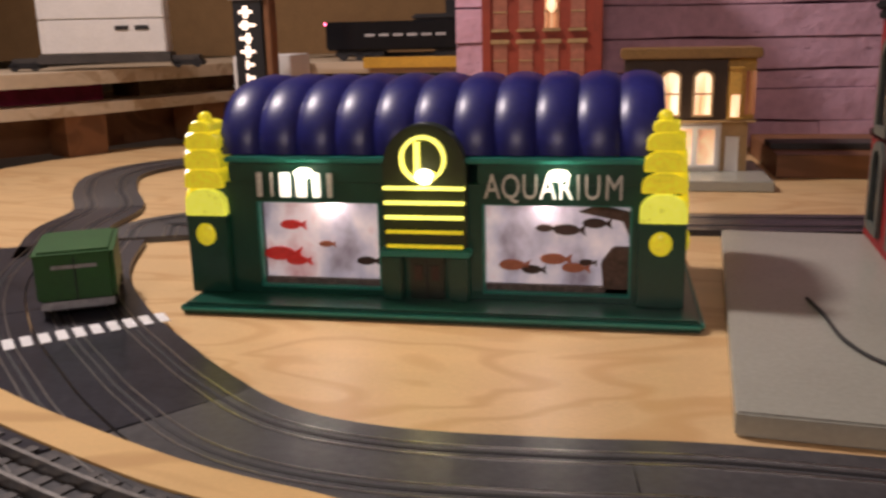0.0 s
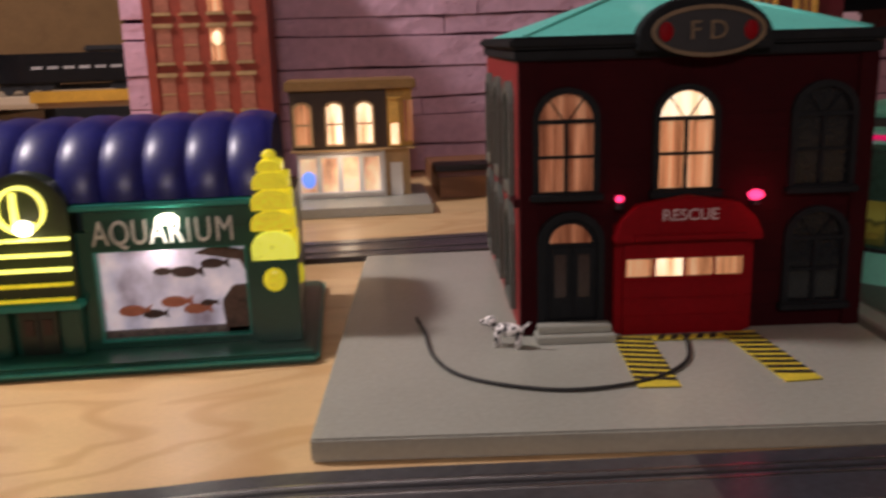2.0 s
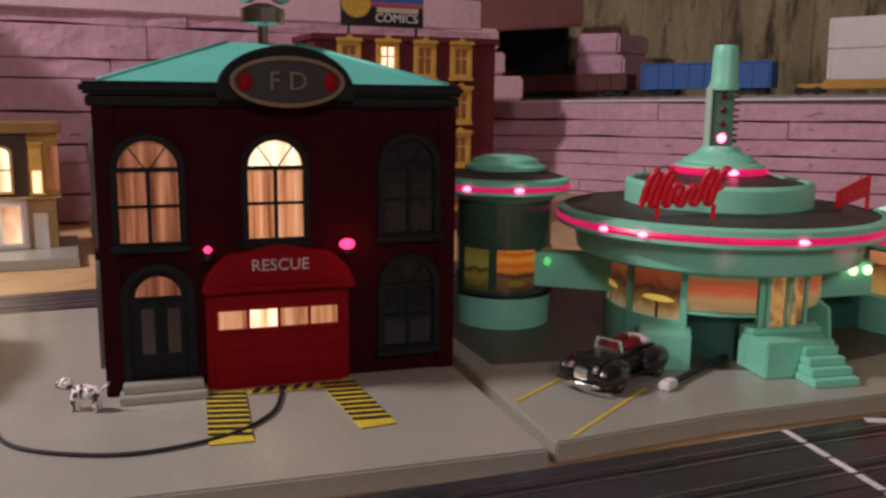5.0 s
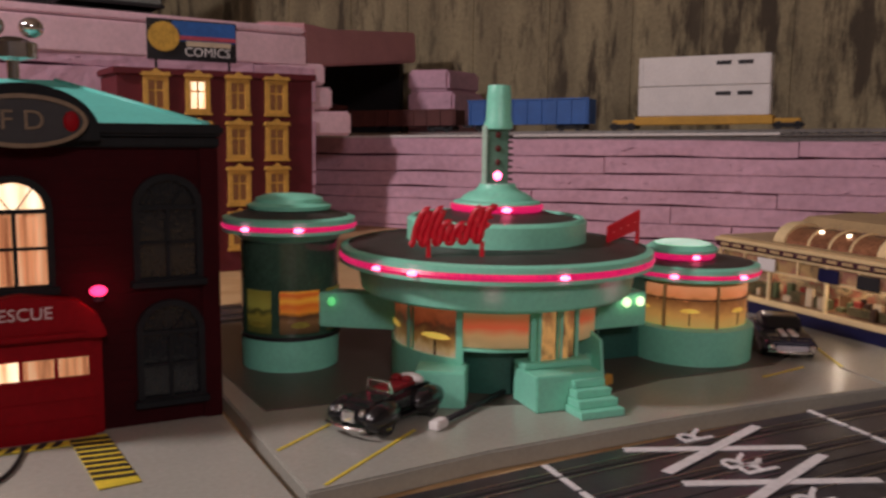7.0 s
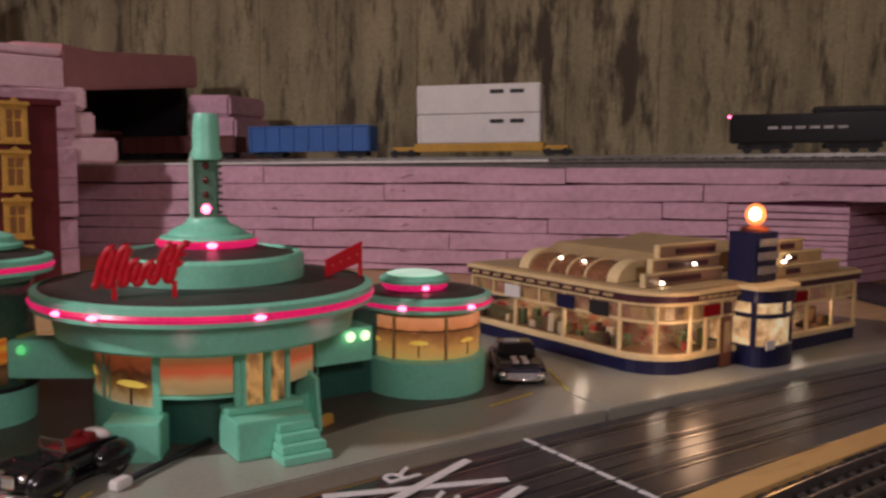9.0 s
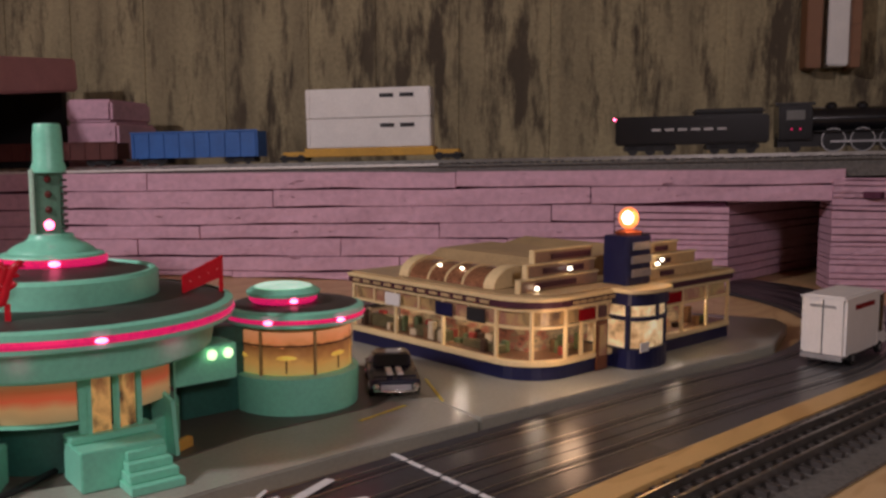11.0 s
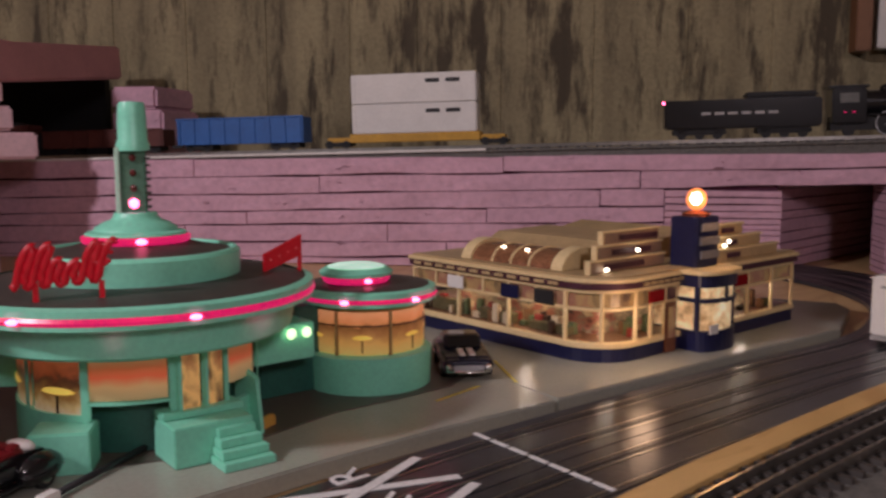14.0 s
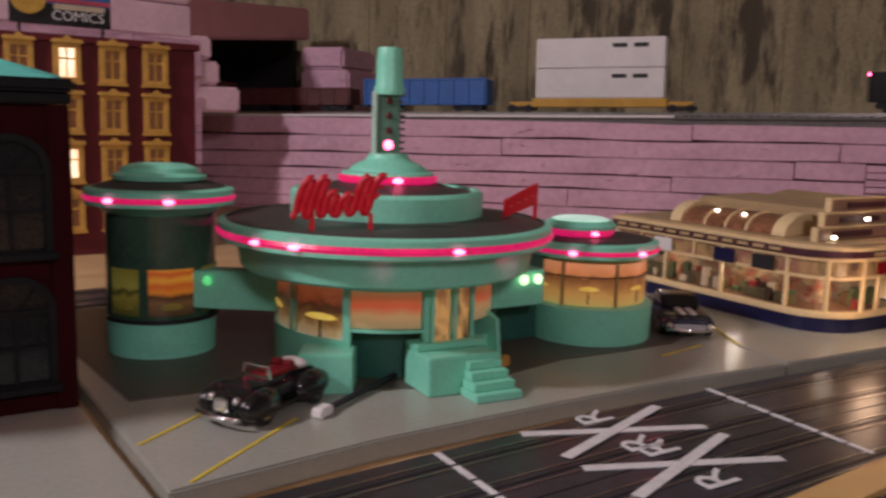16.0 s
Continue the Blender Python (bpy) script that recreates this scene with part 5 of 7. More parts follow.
    neon_rim(D, cx, cy, 0.0538, 0.1135, 0.004, (-150, -105))
    part("tower_roof", lathe([(0.050, 0.1215), (0.044, 0.124), (0.030, 0.128), (0.0, 0.129)], cx, cy, 48), ROOF_DARK, D)
    part("tower_cap", lathe([(0.0, 0.1288), (0.033, 0.128), (0.034, 0.131), (0.028, 0.1335), (0.027, 0.1365), (0.020, 0.139), (0.0, 0.140)], cx, cy, 40), MINT, D)
    # links between the drums
    part("link", moved(box(-0.036, 0.036, -0.010, 0.010, 0.036, 0.064, 0.001), pose(-0.088, 0.055, 0, 0, 0, -40)), MINT, D)
    part("link", moved(box(-0.045, 0.006, -0.022, 0.010, 0.036, 0.064, 0.001), pose(0.112, -0.030, 0, 0, 0, -8)), MINT, D)
    part("link_wall", moved(box(-0.030, 0.045, 0.000, 0.012, 0.0, 0.070, 0.001), pose(0.118, -0.022, 0, 0, 0, -8)), MATS["shaded_teal_recess"], D)
    for x, y in ((0.092, -0.0535), (0.105, -0.0555)):
        part("green_lamp", ball(x, y, 0.0575, 0.0042, 0.003, 0.0042, 10), GREEN_LED, D, "pale green lamp")
    part("green_lamp", ball(-0.115, 0.060, 0.0575, 0.0032, 0.003, 0.0038, 10), mat("dim_green_led", (0.1, 0.6, 0.2), 0.3, glow=0.5, glow_colour=(0.2, 1.0, 0.3)), D)
    # entrance platform and steps
    E = pose(-0.004, -0.094, 0, 0, 0, -10)
    part("platform", moved(box(-0.030, 0.022, -0.014, 0.022, 0.0, 0.0255, 0.0008), E), MINT, D)
    part("platform_lip", moved(box(-0.030, 0.024, 0.004, 0.022, 0.0257, 0.030, 0.0008), E), MINT, D)
    for k in range(4):
        part("stair", moved(box(-0.008 + 0.0015 * k, 0.026 - 0.0015 * k, -0.0375 + 0.0062 * k, -0.0142, 0.0055 * k, 0.0055 * (k + 1) - 0.0002, 0.0005), E), MINT, D)
    part("side_fin", prism([(-0.085, 0.0), (-0.055, 0.0), (-0.055, 0.036), (-0.066, 0.044), (-0.080, 0.038)], 0.040, 0.043, "x"), MINT, D)
    # yellowish fixture
    part("sprinkler", moved(box(-0.008, 0.008, -0.003, 0.003, 0.0, 0.008, 0.001), pose(0.052, -0.075, 0, 0, 0, 20)), GOLD, D)
    # added red point lights by the rims, standing in for the neon's spill
    for x, y, p in ((-0.055, -0.075, 0.005), (0.03, -0.10, 0.004), (0.185, -0.082, 0.006)):
        lamp("POINT", "neon_spill", (0.765 + x * 1.15, 0.572 + y * 1.15, 0.0136 + 0.082), p, (1, 0.12, 0.2), 0.006)
    return D


diner()
# dark apron of the diner's own floor, widened to paint in the station's shadow
tagged(part("diner_apron", prism([(0.570, 0.566), (0.622, 0.557), (0.684, 0.513), (0.735, 0.490), (0.800, 0.480), (0.870, 0.487), (0.930, 0.478), (0.985, 0.472), (1.035, 0.490), (1.078, 0.62), (0.998, 0.836), (0.580, 0.840)], 0.01355, 0.0142), PLATE_DARK), "dark grey-brown asphalt round the diner with the station's shadow painted in", "apron", kind="structure")

for a, b in (((0.550, 0.492), (0.612, 0.5285)), ((0.5535, 0.4305), (0.640, 0.4825)), ((0.945, 0.452), (1.0, 0.455)), ((1.03, 0.44), (1.075, 0.50))):
    ang = math.degrees(math.atan2(b[1] - a[1], b[0] - a[0]))
    L = math.hypot(b[0] - a[0], b[1] - a[1])
    tagged(part("parking_line", placed(box(0, L, -0.0011, 0.0011, 0.0136, 0.0141), pose(*a, 0, 0, 0, ang)), YELLOWPAINT), "thin yellow parking line on the plate", "road marking", "parking lines")
post = thing("toppled_lamp_post", pose(0.653, 0.477, 0.0136, 0, 0, 25), "black lamp post lying flat with a white foot", "lamp post")
part("shaft", moved(tube([(0.008, 0, 0.003), (0.098, 0, 0.003)], 0.0022), pose(0, 0, 0)), BLACK_MATT, post)
part("foot", box(-0.004, 0.009, -0.004, 0.004, 0.0, 0.006, 0.001), WHITE, post)


# ---- road paint ----
def bar(a, b, w, z=0.0064):
    d = Vector((b[0] - a[0], b[1] - a[1], 0))
    return placed(box(0, d.length, -w / 2, w / 2, z, z + 0.0005), pose(a[0], a[1], 0, 0, 0, math.degrees(math.atan2(d.y, d.x))))


def dashed(name, a, b, n, w, fill, label):
    t = thing(name, pose(0, 0, 0), label, "road marking", "stop lines")
    a, b = Vector(a), Vector(b)
    for k in range(n):
        p, q = a.lerp(b, (k + 0.5 - fill / 2) / n), a.lerp(b, (k + 0.5 + fill / 2) / n)
        part("dash", bar(p, q, w), ROADPAINT, t)


dashed("stop_line", (0.687, 0.4085), (0.664, 0.262), 7, 0.0042, 0.86, "white dashed line across the road")
dashed("stop_line", (0.922, 0.395), (0.897, 0.262), 7, 0.0042, 0.86, "white dashed line across the road")


def crossing_mark(cx, cy):
    t = thing("railway_crossing_mark", pose(cx, cy, 0.0064, 0, 0, -7), "white crossing sign painted on the road", "road marking", "crossing marks")
    for s in (1, -1):
        part("cross_stroke", placed(box(-0.0595, 0.0595, -0.0036, 0.0036, 0.0002, 0.0007), pose(0, 0, 0.0003 * s, 0, 0, 20.5 * s)), ROADPAINT, t)
    for x, y in ((0.003, 0.0235), (-0.002, -0.0235)):
        part("letter", placed(moved(words("R", 0.036, 0.0003), Matrix.Rotation(radians(-90), 4, "X")), pose(x * 1.0, y, 0.0006, 0, 0, 90)), ROADPAINT, t)
    return t


crossing_mark(0.800, 0.3745)
crossing_mark(0.792, 0.3175)
walkway = thing("zebra_crossing", pose(0, 0, 0), "white ladder of zebra crossing blocks on the road", "road marking")
a, b = Vector((-0.176, 0.577)), Vector((-0.288, 0.480))
for k in range(14):
    p = a.lerp(b, (k + 0.18) / 14)
    q = a.lerp(b, (k + 0.80) / 14)
    part("zebra_block", bar(p, q, 0.021), ROADPAINT, walkway)


# ---- the coffee house ----
COFFEE_WINDOW = picture("lit_coffee_interior", [(0.07, 0.035, 0.02), (0.30, 0.10, 0.06), (0.22, 0.16, 0.09), (0.46, 0.32, 0.17), (0.10, 0.10, 0.05)], 2.2, 0.18, (34, 34, 46))
COFFEE_UPPER = picture("lit_upper_signs", [(0.07, 0.04, 0.03), (0.34, 0.22, 0.09), (0.24, 0.10, 0.07), (0.46, 0.32, 0.15)], 1.6, 0.16, (26, 26, 16))


BOARD = mat("pinkish_tan_board", (0.30, 0.19, 0.13), 0.4, vary=0.2, scale=40)


def coffee_house():
    C = thing("coffee_house", pose(1.121, 0.412, 0.0136, 0, 0, -6.5), "cream and navy toy coffee house with lit windows and orange beacon", "toy building")
    W, D = 0.335, 0.265
    r = 0.045

    def outline(g, x1=W):
        """The plan with one rounded front corner, grown by g."""
        pts = [(x1 + g, -g), (x1 + g, D + g), (-g, D + g)]
        R = r + g
        for k in range(9):
            t = math.pi + math.pi / 2 * k / 8
            pts.append((r + R * math.cos(t), r + R * math.sin(t)))
        return pts

    part("plinth", prism(outline(0.0015), 0.0, 0.0125), COBALT, C, "navy plinth")
    part("sill", prism(outline(0.003), 0.0127, 0.0185, "z", 0.0008), CREAM, C)
    part("shop_floor", prism(outline(-0.002), 0.0186, 0.0190), mat("brown_shop_floor", (0.17, 0.085, 0.045), 0.35, vary=0.4, scale=70), C)
    part("inner_wall", prism(outline(-0.036), 0.0187, 0.047), COFFEE_WINDOW, C, "warm shelved wall inside the shop")
    part("middle_rail", prism(outline(0.001), 0.0472, 0.0500, "z", 0.0006), CREAM, C)
    part("upper_glazing", prism(outline(-0.002), 0.0502, 0.0635), COFFEE_UPPER, C, "small lit upper panes and signs")
    part("lintel", prism(outline(0.002), 0.0637, 0.0675, "z", 0.0006), CREAM, C)
    part("stripe_band", prism(outline(0.0045), 0.0677, 0.0735), MAROON, C, "maroon band with pale bars")
    part("parapet", prism(outline(0.006), 0.0737, 0.0775, "z", 0.0008), CREAM, C)

    def post(x, y, z0, z1, w=0.0032):
        part("mullion", box(x - w / 2, x + w / 2, y - w / 2, y + w / 2, z0, z1), CREAM, C)

    for k in range(4):
        y = r + (D - r) * k / 3
        post(-0.0005, y, 0.0187, 0.0637)
        if k < 3:
            post(-0.0005, y + (D - r) / 6, 0.0502, 0.0637, 0.0022)
            part("counter", box(0.010, 0.020, y + 0.006, y + 0.056, 0.0187, 0.027 + 0.003 * k, 0.0008), mat("olive_counter", (0.10, 0.085, 0.04), 0.4, vary=0.4, scale=90), C)
    for a in (225, 270):
        post(r + (r + 0.0005) * math.cos(radians(a)), r + (r + 0.0005) * math.sin(radians(a)), 0.0187, 0.0637, 0.003)
    for x in (0.068, 0.090, 0.106, 0.185, 0.205, 0.240, 0.290, W):
        post(x, -0.0005, 0.0127, 0.0637)
    # goods seen behind the panes
    q = random.Random(21)
    shades = [mat("dark_shelf_goods", (0.05, 0.025, 0.015), 0.5), mat("green_goods", (0.10, 0.13, 0.06), 0.5), mat("red_goods", (0.30, 0.04, 0.03), 0.5), mat("pale_goods", (0.55, 0.45, 0.30), 0.5), mat("brown_goods", (0.16, 0.08, 0.035), 0.5)]
    for k in range(30):
        y = 0.05 + (D - 0.055) * (k + q.random()) / 30
        d0 = q.uniform(0.004, 0.026)
        part("shop_item", box(d0, d0 + 0.006, y, y + q.uniform(0.003, 0.010), 0.0187, 0.0187 + q.uniform(0.004, 0.019), 0.0006), q.choice(shades), C)
    for k in range(16):
        x = (0.046 + 0.040 * q.random()) if k < 8 else (0.207 + 0.115 * q.random())
        d0 = q.uniform(0.004, 0.026)
        part("shop_item", box(x, x + q.uniform(0.003, 0.010), d0, d0 + 0.006, 0.0187, 0.0187 + q.uniform(0.004, 0.019), 0.0006), q.choice(shades), C)
    for y in (0.075, 0.14, 0.205):
        part("ceiling_bulb", ball(0.018, y, 0.0452, 0.002, 0.003, 0.0017, 8), LETTER_LIT, C)
    for x in (0.075, 0.225, 0.27):
        part("ceiling_bulb", ball(x, 0.018, 0.0452, 0.003, 0.002, 0.0017, 8), LETTER_LIT, C)
    # white notice, dark and red boards among the upper panes
    for y, m in ((0.195, WHITE), (0.115, COBALT), (0.07, BLACK_MATT)):
        part("notice", box(-0.0035, -0.0022, y - 0.012, y + 0.012, 0.0495, 0.0625), m, C)
    part("notice", box(0.062, 0.086, -0.0035, -0.0022, 0.0515, 0.0625), RED, C, "red notice board")
    part("notice", box(0.092, 0.104, -0.0035, -0.0022, 0.0515, 0.0625), MAROON, C)
    part("notice", box(0.208, 0.236, -0.0035, -0.0022, 0.0515, 0.0625), RED, C, "red notice board")
    for x in (0.089, 0.188):
        d = part("door", box(x - 0.0005, x + 0.0165, -0.004, -0.0012, 0.0, 0.0485, 0.0006), mat("brown_door", (0.16, 0.06, 0.03), 0.4), C, "brown glazed door")
        part("door_pane", box(x + 0.003, x + 0.013, -0.0047, -0.0041, 0.014, 0.044), COFFEE_UPPER, d)
    # pale bars of unreadable writing on the band
    for k in range(12):
        y = 0.05 + k * 0.018
        part("letter_bar", box(-0.0062, -0.0047, y, y + 0.012, 0.0692, 0.0722), CREAM_ROOF, C)
    for k in range(6):
        x = 0.05 + k * 0.011
        part("letter_bar", box(x, x + 0.008, -0.0062, -0.0047, 0.0692, 0.0722), CREAM_ROOF, C)
    # roof: low vault with round-headed skylights
    part("roof", prism(outline(0.002), 0.0776, 0.0795), CREAM_ROOF, C)
    def hoop(half, high, lift=0.0):
        return [(0.040 - half * math.cos(math.pi * k / 16), 0.0796 + lift + high * math.sin(math.pi * k / 16)) for k in range(17)]

    part("vault", prism(hoop(0.028, 0.0170), 0.072, 0.186, "y"), mat("brown_glazed_vault", (0.24, 0.11, 0.055), 0.12, vary=0.55, scale=55), C, "brown glazed barrel skylight")
    for y, w in ((0.066, 0.0075), (0.104, 0.0014), (0.129, 0.0014), (0.155, 0.0014), (0.192, 0.0075)):
        part("roof_hoop", prism(hoop(0.0305 if w > 0.005 else 0.0290, 0.0205 if w > 0.005 else 0.0182, 0.0001), y - w, y + w, "y", 0.0006), CREAM, C, "cream skylight hoop")
    part("roof_slope", prism([(0.072, 0.0797), (0.195, 0.0797), (0.195, 0.101), (0.110, 0.099)], 0.060, D - 0.02, "y"), CREAM_ROOF, C, "tan sloping roof")
    for x, y in ((0.030, 0.15), (0.028, 0.115)):
        part("roof_bulb", ball(x - 0.006, y, 0.0945, 0.0016, 0.0030, 0.0012, 10), BULB_WHITE, C)
    part("rear_vault", prism([(0.20, 0.0796), (0.32, 0.0796), (0.315, 0.095), (0.26, 0.104), (0.205, 0.095)], 0.06, D - 0.02, "y"), CREAM_ROOF, C)
    # stepped sign boards on both sides of the tower
    for k in range(3):
        z0 = 0.0797 + k * 0.0125
        part("sign_board", box(0.010 + 0.014 * k, 0.1270, 0.026 + 0.004 * k, 0.030 + 0.004 * k, z0, z0 + 0.0122, 0.001), BOARD, C, "tan stepped sign board")
        part("board_edge", box(0.009 + 0.014 * k, 0.1270, 0.0248 + 0.004 * k, 0.031 + 0.004 * k, z0 + 0.0108, z0 + 0.0125), CREAM, C)
        part("board_edge", box(0.009 + 0.014 * k, 0.0112 + 0.014 * k, 0.0248 + 0.004 * k, 0.031 + 0.004 * k, z0, z0 + 0.0106), CREAM, C)
        part("board_edge", box(0.1765, 0.30 - 0.03 * k, -0.0022 + 0.004 * k, 0.005 + 0.004 * k, z0 + 0.0105, z0 + 0.0125), CREAM, C)
        part("sign_board", box(0.1765, 0.30 - 0.03 * k, -0.001 + 0.004 * k, 0.004 + 0.004 * k, z0, z0 + 0.0122, 0.001), CREAM_ROOF, C, "tan stepped sign board")
        for x, w, y in ((0.030 + 0.016 * k, 0.060, 0.0248), (0.195, 0.024, -0.0022)):
            part("letter_bar", box(x, x + w, y - 0.0012 + 0.004 * k, y + 0.004 * k, z0 + 0.003, z0 + 0.008), MAROON, C)
    for x, y, z in ((0.078, 0.0225, 0.098), (0.030, 0.022, 0.083), (0.187, -0.004, 0.096), (0.195, -0.004, 0.1)):
        part("roof_bulb", ball(x, y, z, 0.0028, 0.002, 0.0018, 10), BULB_WHITE, C)
    # corner tower
    tw = [(0.114, 0.03), (0.114, -0.020)] + [(0.145 + 0.031 * math.cos(math.pi + math.pi * k / 12), -0.020 + 0.014 * math.sin(math.pi + math.pi * k / 12)) for k in range(1, 12)] + [(0.176, -0.020), (0.176, 0.03)]
    grow = lambda g: [(0.145 + (x - 0.145) * (1 + g / 0.031), y - (g if y < 0 else 0)) for x, y in tw]
    part("tower_foot", prism(grow(0.0), 0.0, 0.020), COBALT, C, "navy tower")
    part("tower_glazing", prism(grow(-0.003), 0.0202, 0.0475), picture("lit_tower_window", [(0.30, 0.14, 0.05), (0.75, 0.52, 0.26), (0.90, 0.80, 0.55)], 2.2, 0.5, (30, 30, 30)), C, "bright lit tower window")
    part("tower_rail", prism(grow(0.0005), 0.0477, 0.0515), COBALT, C)
    part("tower_upper", prism(grow(-0.002), 0.0517, 0.0625), MATS["lit_tower_window"], C)
    part("tower_band", prism(grow(0.001), 0.0627, 0.0745), COBALT, C)
    part("tower_ledge", prism(grow(0.004), 0.0747, 0.0785, "z", 0.0006), CREAM, C)
    part("tower_head", prism([(0.128, 0.021), (0.128, -0.006), (0.131, -0.0085), (0.149, -0.0100), (0.167, -0.0085), (0.170, -0.006), (0.170, 0.021)], 0.0787, 0.128, "z", 0.001), COBALT, C)
    for x in (0.1145, 0.1755):
        part("tower_post", box(x - 0.002, x + 0.002, -0.0225, -0.0185, 0.020, 0.063), COBALT, C)
    part("tower_post", box(0.1435, 0.1465, -0.0345, -0.031, 0.047, 0.063), COBALT, C)
    part("notice", box(0.118, 0.132, -0.0335, -0.0325, 0.018, 0.027), WHITE, C, "small white notice")
    for k, w in enumerate((0.030, 0.034, 0.032)):
        z = 0.118 - 0.0135 * k
        part("letter_bar", box(0.149 - w / 2, 0.149 + w / 2, -0.0116, -0.0098, z - 0.004, z + 0.004, 0.0005), mat("grey_letter", (0.18, 0.18, 0.2), 0.4), C, "grey bar of lettering")
    part("beacon_foot", lathe([(0.0, 0.128), (0.013, 0.128), (0.014, 0.131), (0.008, 0.133), (0.0, 0.1335)], 0.149, 0.006, 24), mat("copper_foot", (0.35, 0.10, 0.05), 0.35, 0.5), C)
    part("beacon", ball(0.149, 0.006, 0.1445, 0.0102, 0.0102, 0.0112), mat("orange_beacon_glass", (0.9, 0.3, 0.10), 0.2, vary=0.3, scale=120, glow=1.3, glow_colour=(1.0, 0.24, 0.06)), C, "glowing orange beacon globe")
    part("beacon_bulb", ball(0.1448, 0.0037, 0.1450, 0.0066, 0.0066, 0.0076), BULB_WHITE, C, "white-hot bulb in the beacon")
    m = pose(1.121, 0.412, 0.0136, 0, 0, -6.5)
    lamp("POINT", "beacon_light", tuple(m @ Vector((0.145, -0.032, 0.152))), 0.09, (1.0, 0.50, 0.20), 0.012)
    lamp("POINT", "window_light", tuple(m @ Vector((0.02, -0.03, 0.045))), 0.06, (1.0, 0.60, 0.34), 0.012)
    for x, y in ((0.016, 0.21), (0.016, 0.11), (0.03, 0.022), (0.26, 0.016)):
        lamp("POINT", "shop_lamp", tuple(m @ Vector((x, y, 0.041))), 0.014, (1.0, 0.80, 0.60), 0.003)
    return C


coffee_house()

# ---- buildings at the back ----
def back_shop():
    S = thing("corner_shop", pose(0.135, 1.17, 0.0005), "white and gold toy corner shop with lit windows", "toy building")
    part("base", box(-0.025, 0.172, -0.068, 0.10, 0.0, 0.012, 0.001), PLATE, S)
    part("lower_wall", box(0.005, 0.118, 0.006, 0.09, 0.0122, 0.076), WHITE, S)
    for k in range(4):
        x = 0.008 + k * 0.027
        part("shop_pane", box(x, x + 0.022, 0.003, 0.0055, 0.020, 0.066), picture("lit_shop_window", [(0.30, 0.10, 0.06), (0.75, 0.46, 0.26), (0.85, 0.72, 0.5)], 1.2, 0.65, (24, 24, 16)), S, "lit shop window")
        part("shop_frame", ring([(x + 0.001, 0.021), (x + 0.021, 0.021), (x + 0.021, 0.065), (x + 0.001, 0.065)], [(x - 0.0025, 0.018), (x + 0.0245, 0.018), (x + 0.0245, 0.069), (x - 0.0025, 0.069)], 0.0005, 0.004), WHITE, S)
    part("blue_sign", ball(0.019, -0.001, 0.038, 0.009, 0.0015, 0.011), mat("blue_lit_sign", (0.1, 0.2, 0.9), 0.4, glow=0.8, glow_colour=(0.2, 0.35, 1.0)), S, "round blue lit sign")
    part("upper_wall", box(0.0, 0.122, 0.0, 0.09, 0.0765, 0.150), mat("dark_brown_siding", (0.05, 0.028, 0.014), 0.5), S)
    part("upper_wall", box(0.1222, 0.155, 0.004, 0.09, 0.0765, 0.150), GOLD, S)
    for x in (0.006, 0.046, 0.084):
        o = arch(x, x + 0.019, 0.083, 0.134, rise=0.008)
        w = part("window", prism(o, -0.0022, -0.0002, "y"), WINDOW_HOT if x > 0.04 else AMBER, S, "arched lit window")
        part("window_frame", ring(o, framed(o, 0.003), -0.004, -0.0003), BUFF, w)
        part("glazing_bar", box(x, x + 0.019, -0.0032, -0.0023, 0.107, 0.109), BUFF, w)
    w = part("bay_window", box(0.124, 0.138, -0.006, 0.003, 0.078, 0.14, 0.001), GOLD, S, "gold bay with a lit window")
    part("bay_pane", box(0.1262, 0.1362, -0.0068, -0.0062, 0.0805, 0.107), WINDOW_HOT, w)
    for z in (0.078, 0.108, 0.138):
        part("bay_rail", box(0.1225, 0.1395, -0.0075, 0.003, z, z + 0.0025), GOLD, w)
    for x in (0.1435, 0.1505):
        part("side_pane", box(x, x + 0.005, 0.001, 0.0035, 0.083, 0.135), AMBER_DIM, S)
    part("string_course", box(-0.002, 0.157, -0.005, 0.092, 0.0735, 0.0762, 0.0006), BUFF, S)
    part("roof", box(-0.005, 0.160, -0.009, 0.095, 0.1502, 0.162, 0.0015), mat("brown_gold_roof", (0.24, 0.13, 0.035), 0.5, vary=0.2, scale=40), S, "flat brown-gold roof")
    part("side_wall", box(0.1182, 0.150, 0.01, 0.09, 0.0122, 0.073), BUFF, S)
    part("side_door", box(0.124, 0.140, 0.0075, 0.0098, 0.0122, 0.055), WHITE, S)
    lamp("POINT", "shop_light", (0.20, 1.145, 0.06), 0.03, (1.0, 0.75, 0.5), 0.01)
    return S


back_shop()


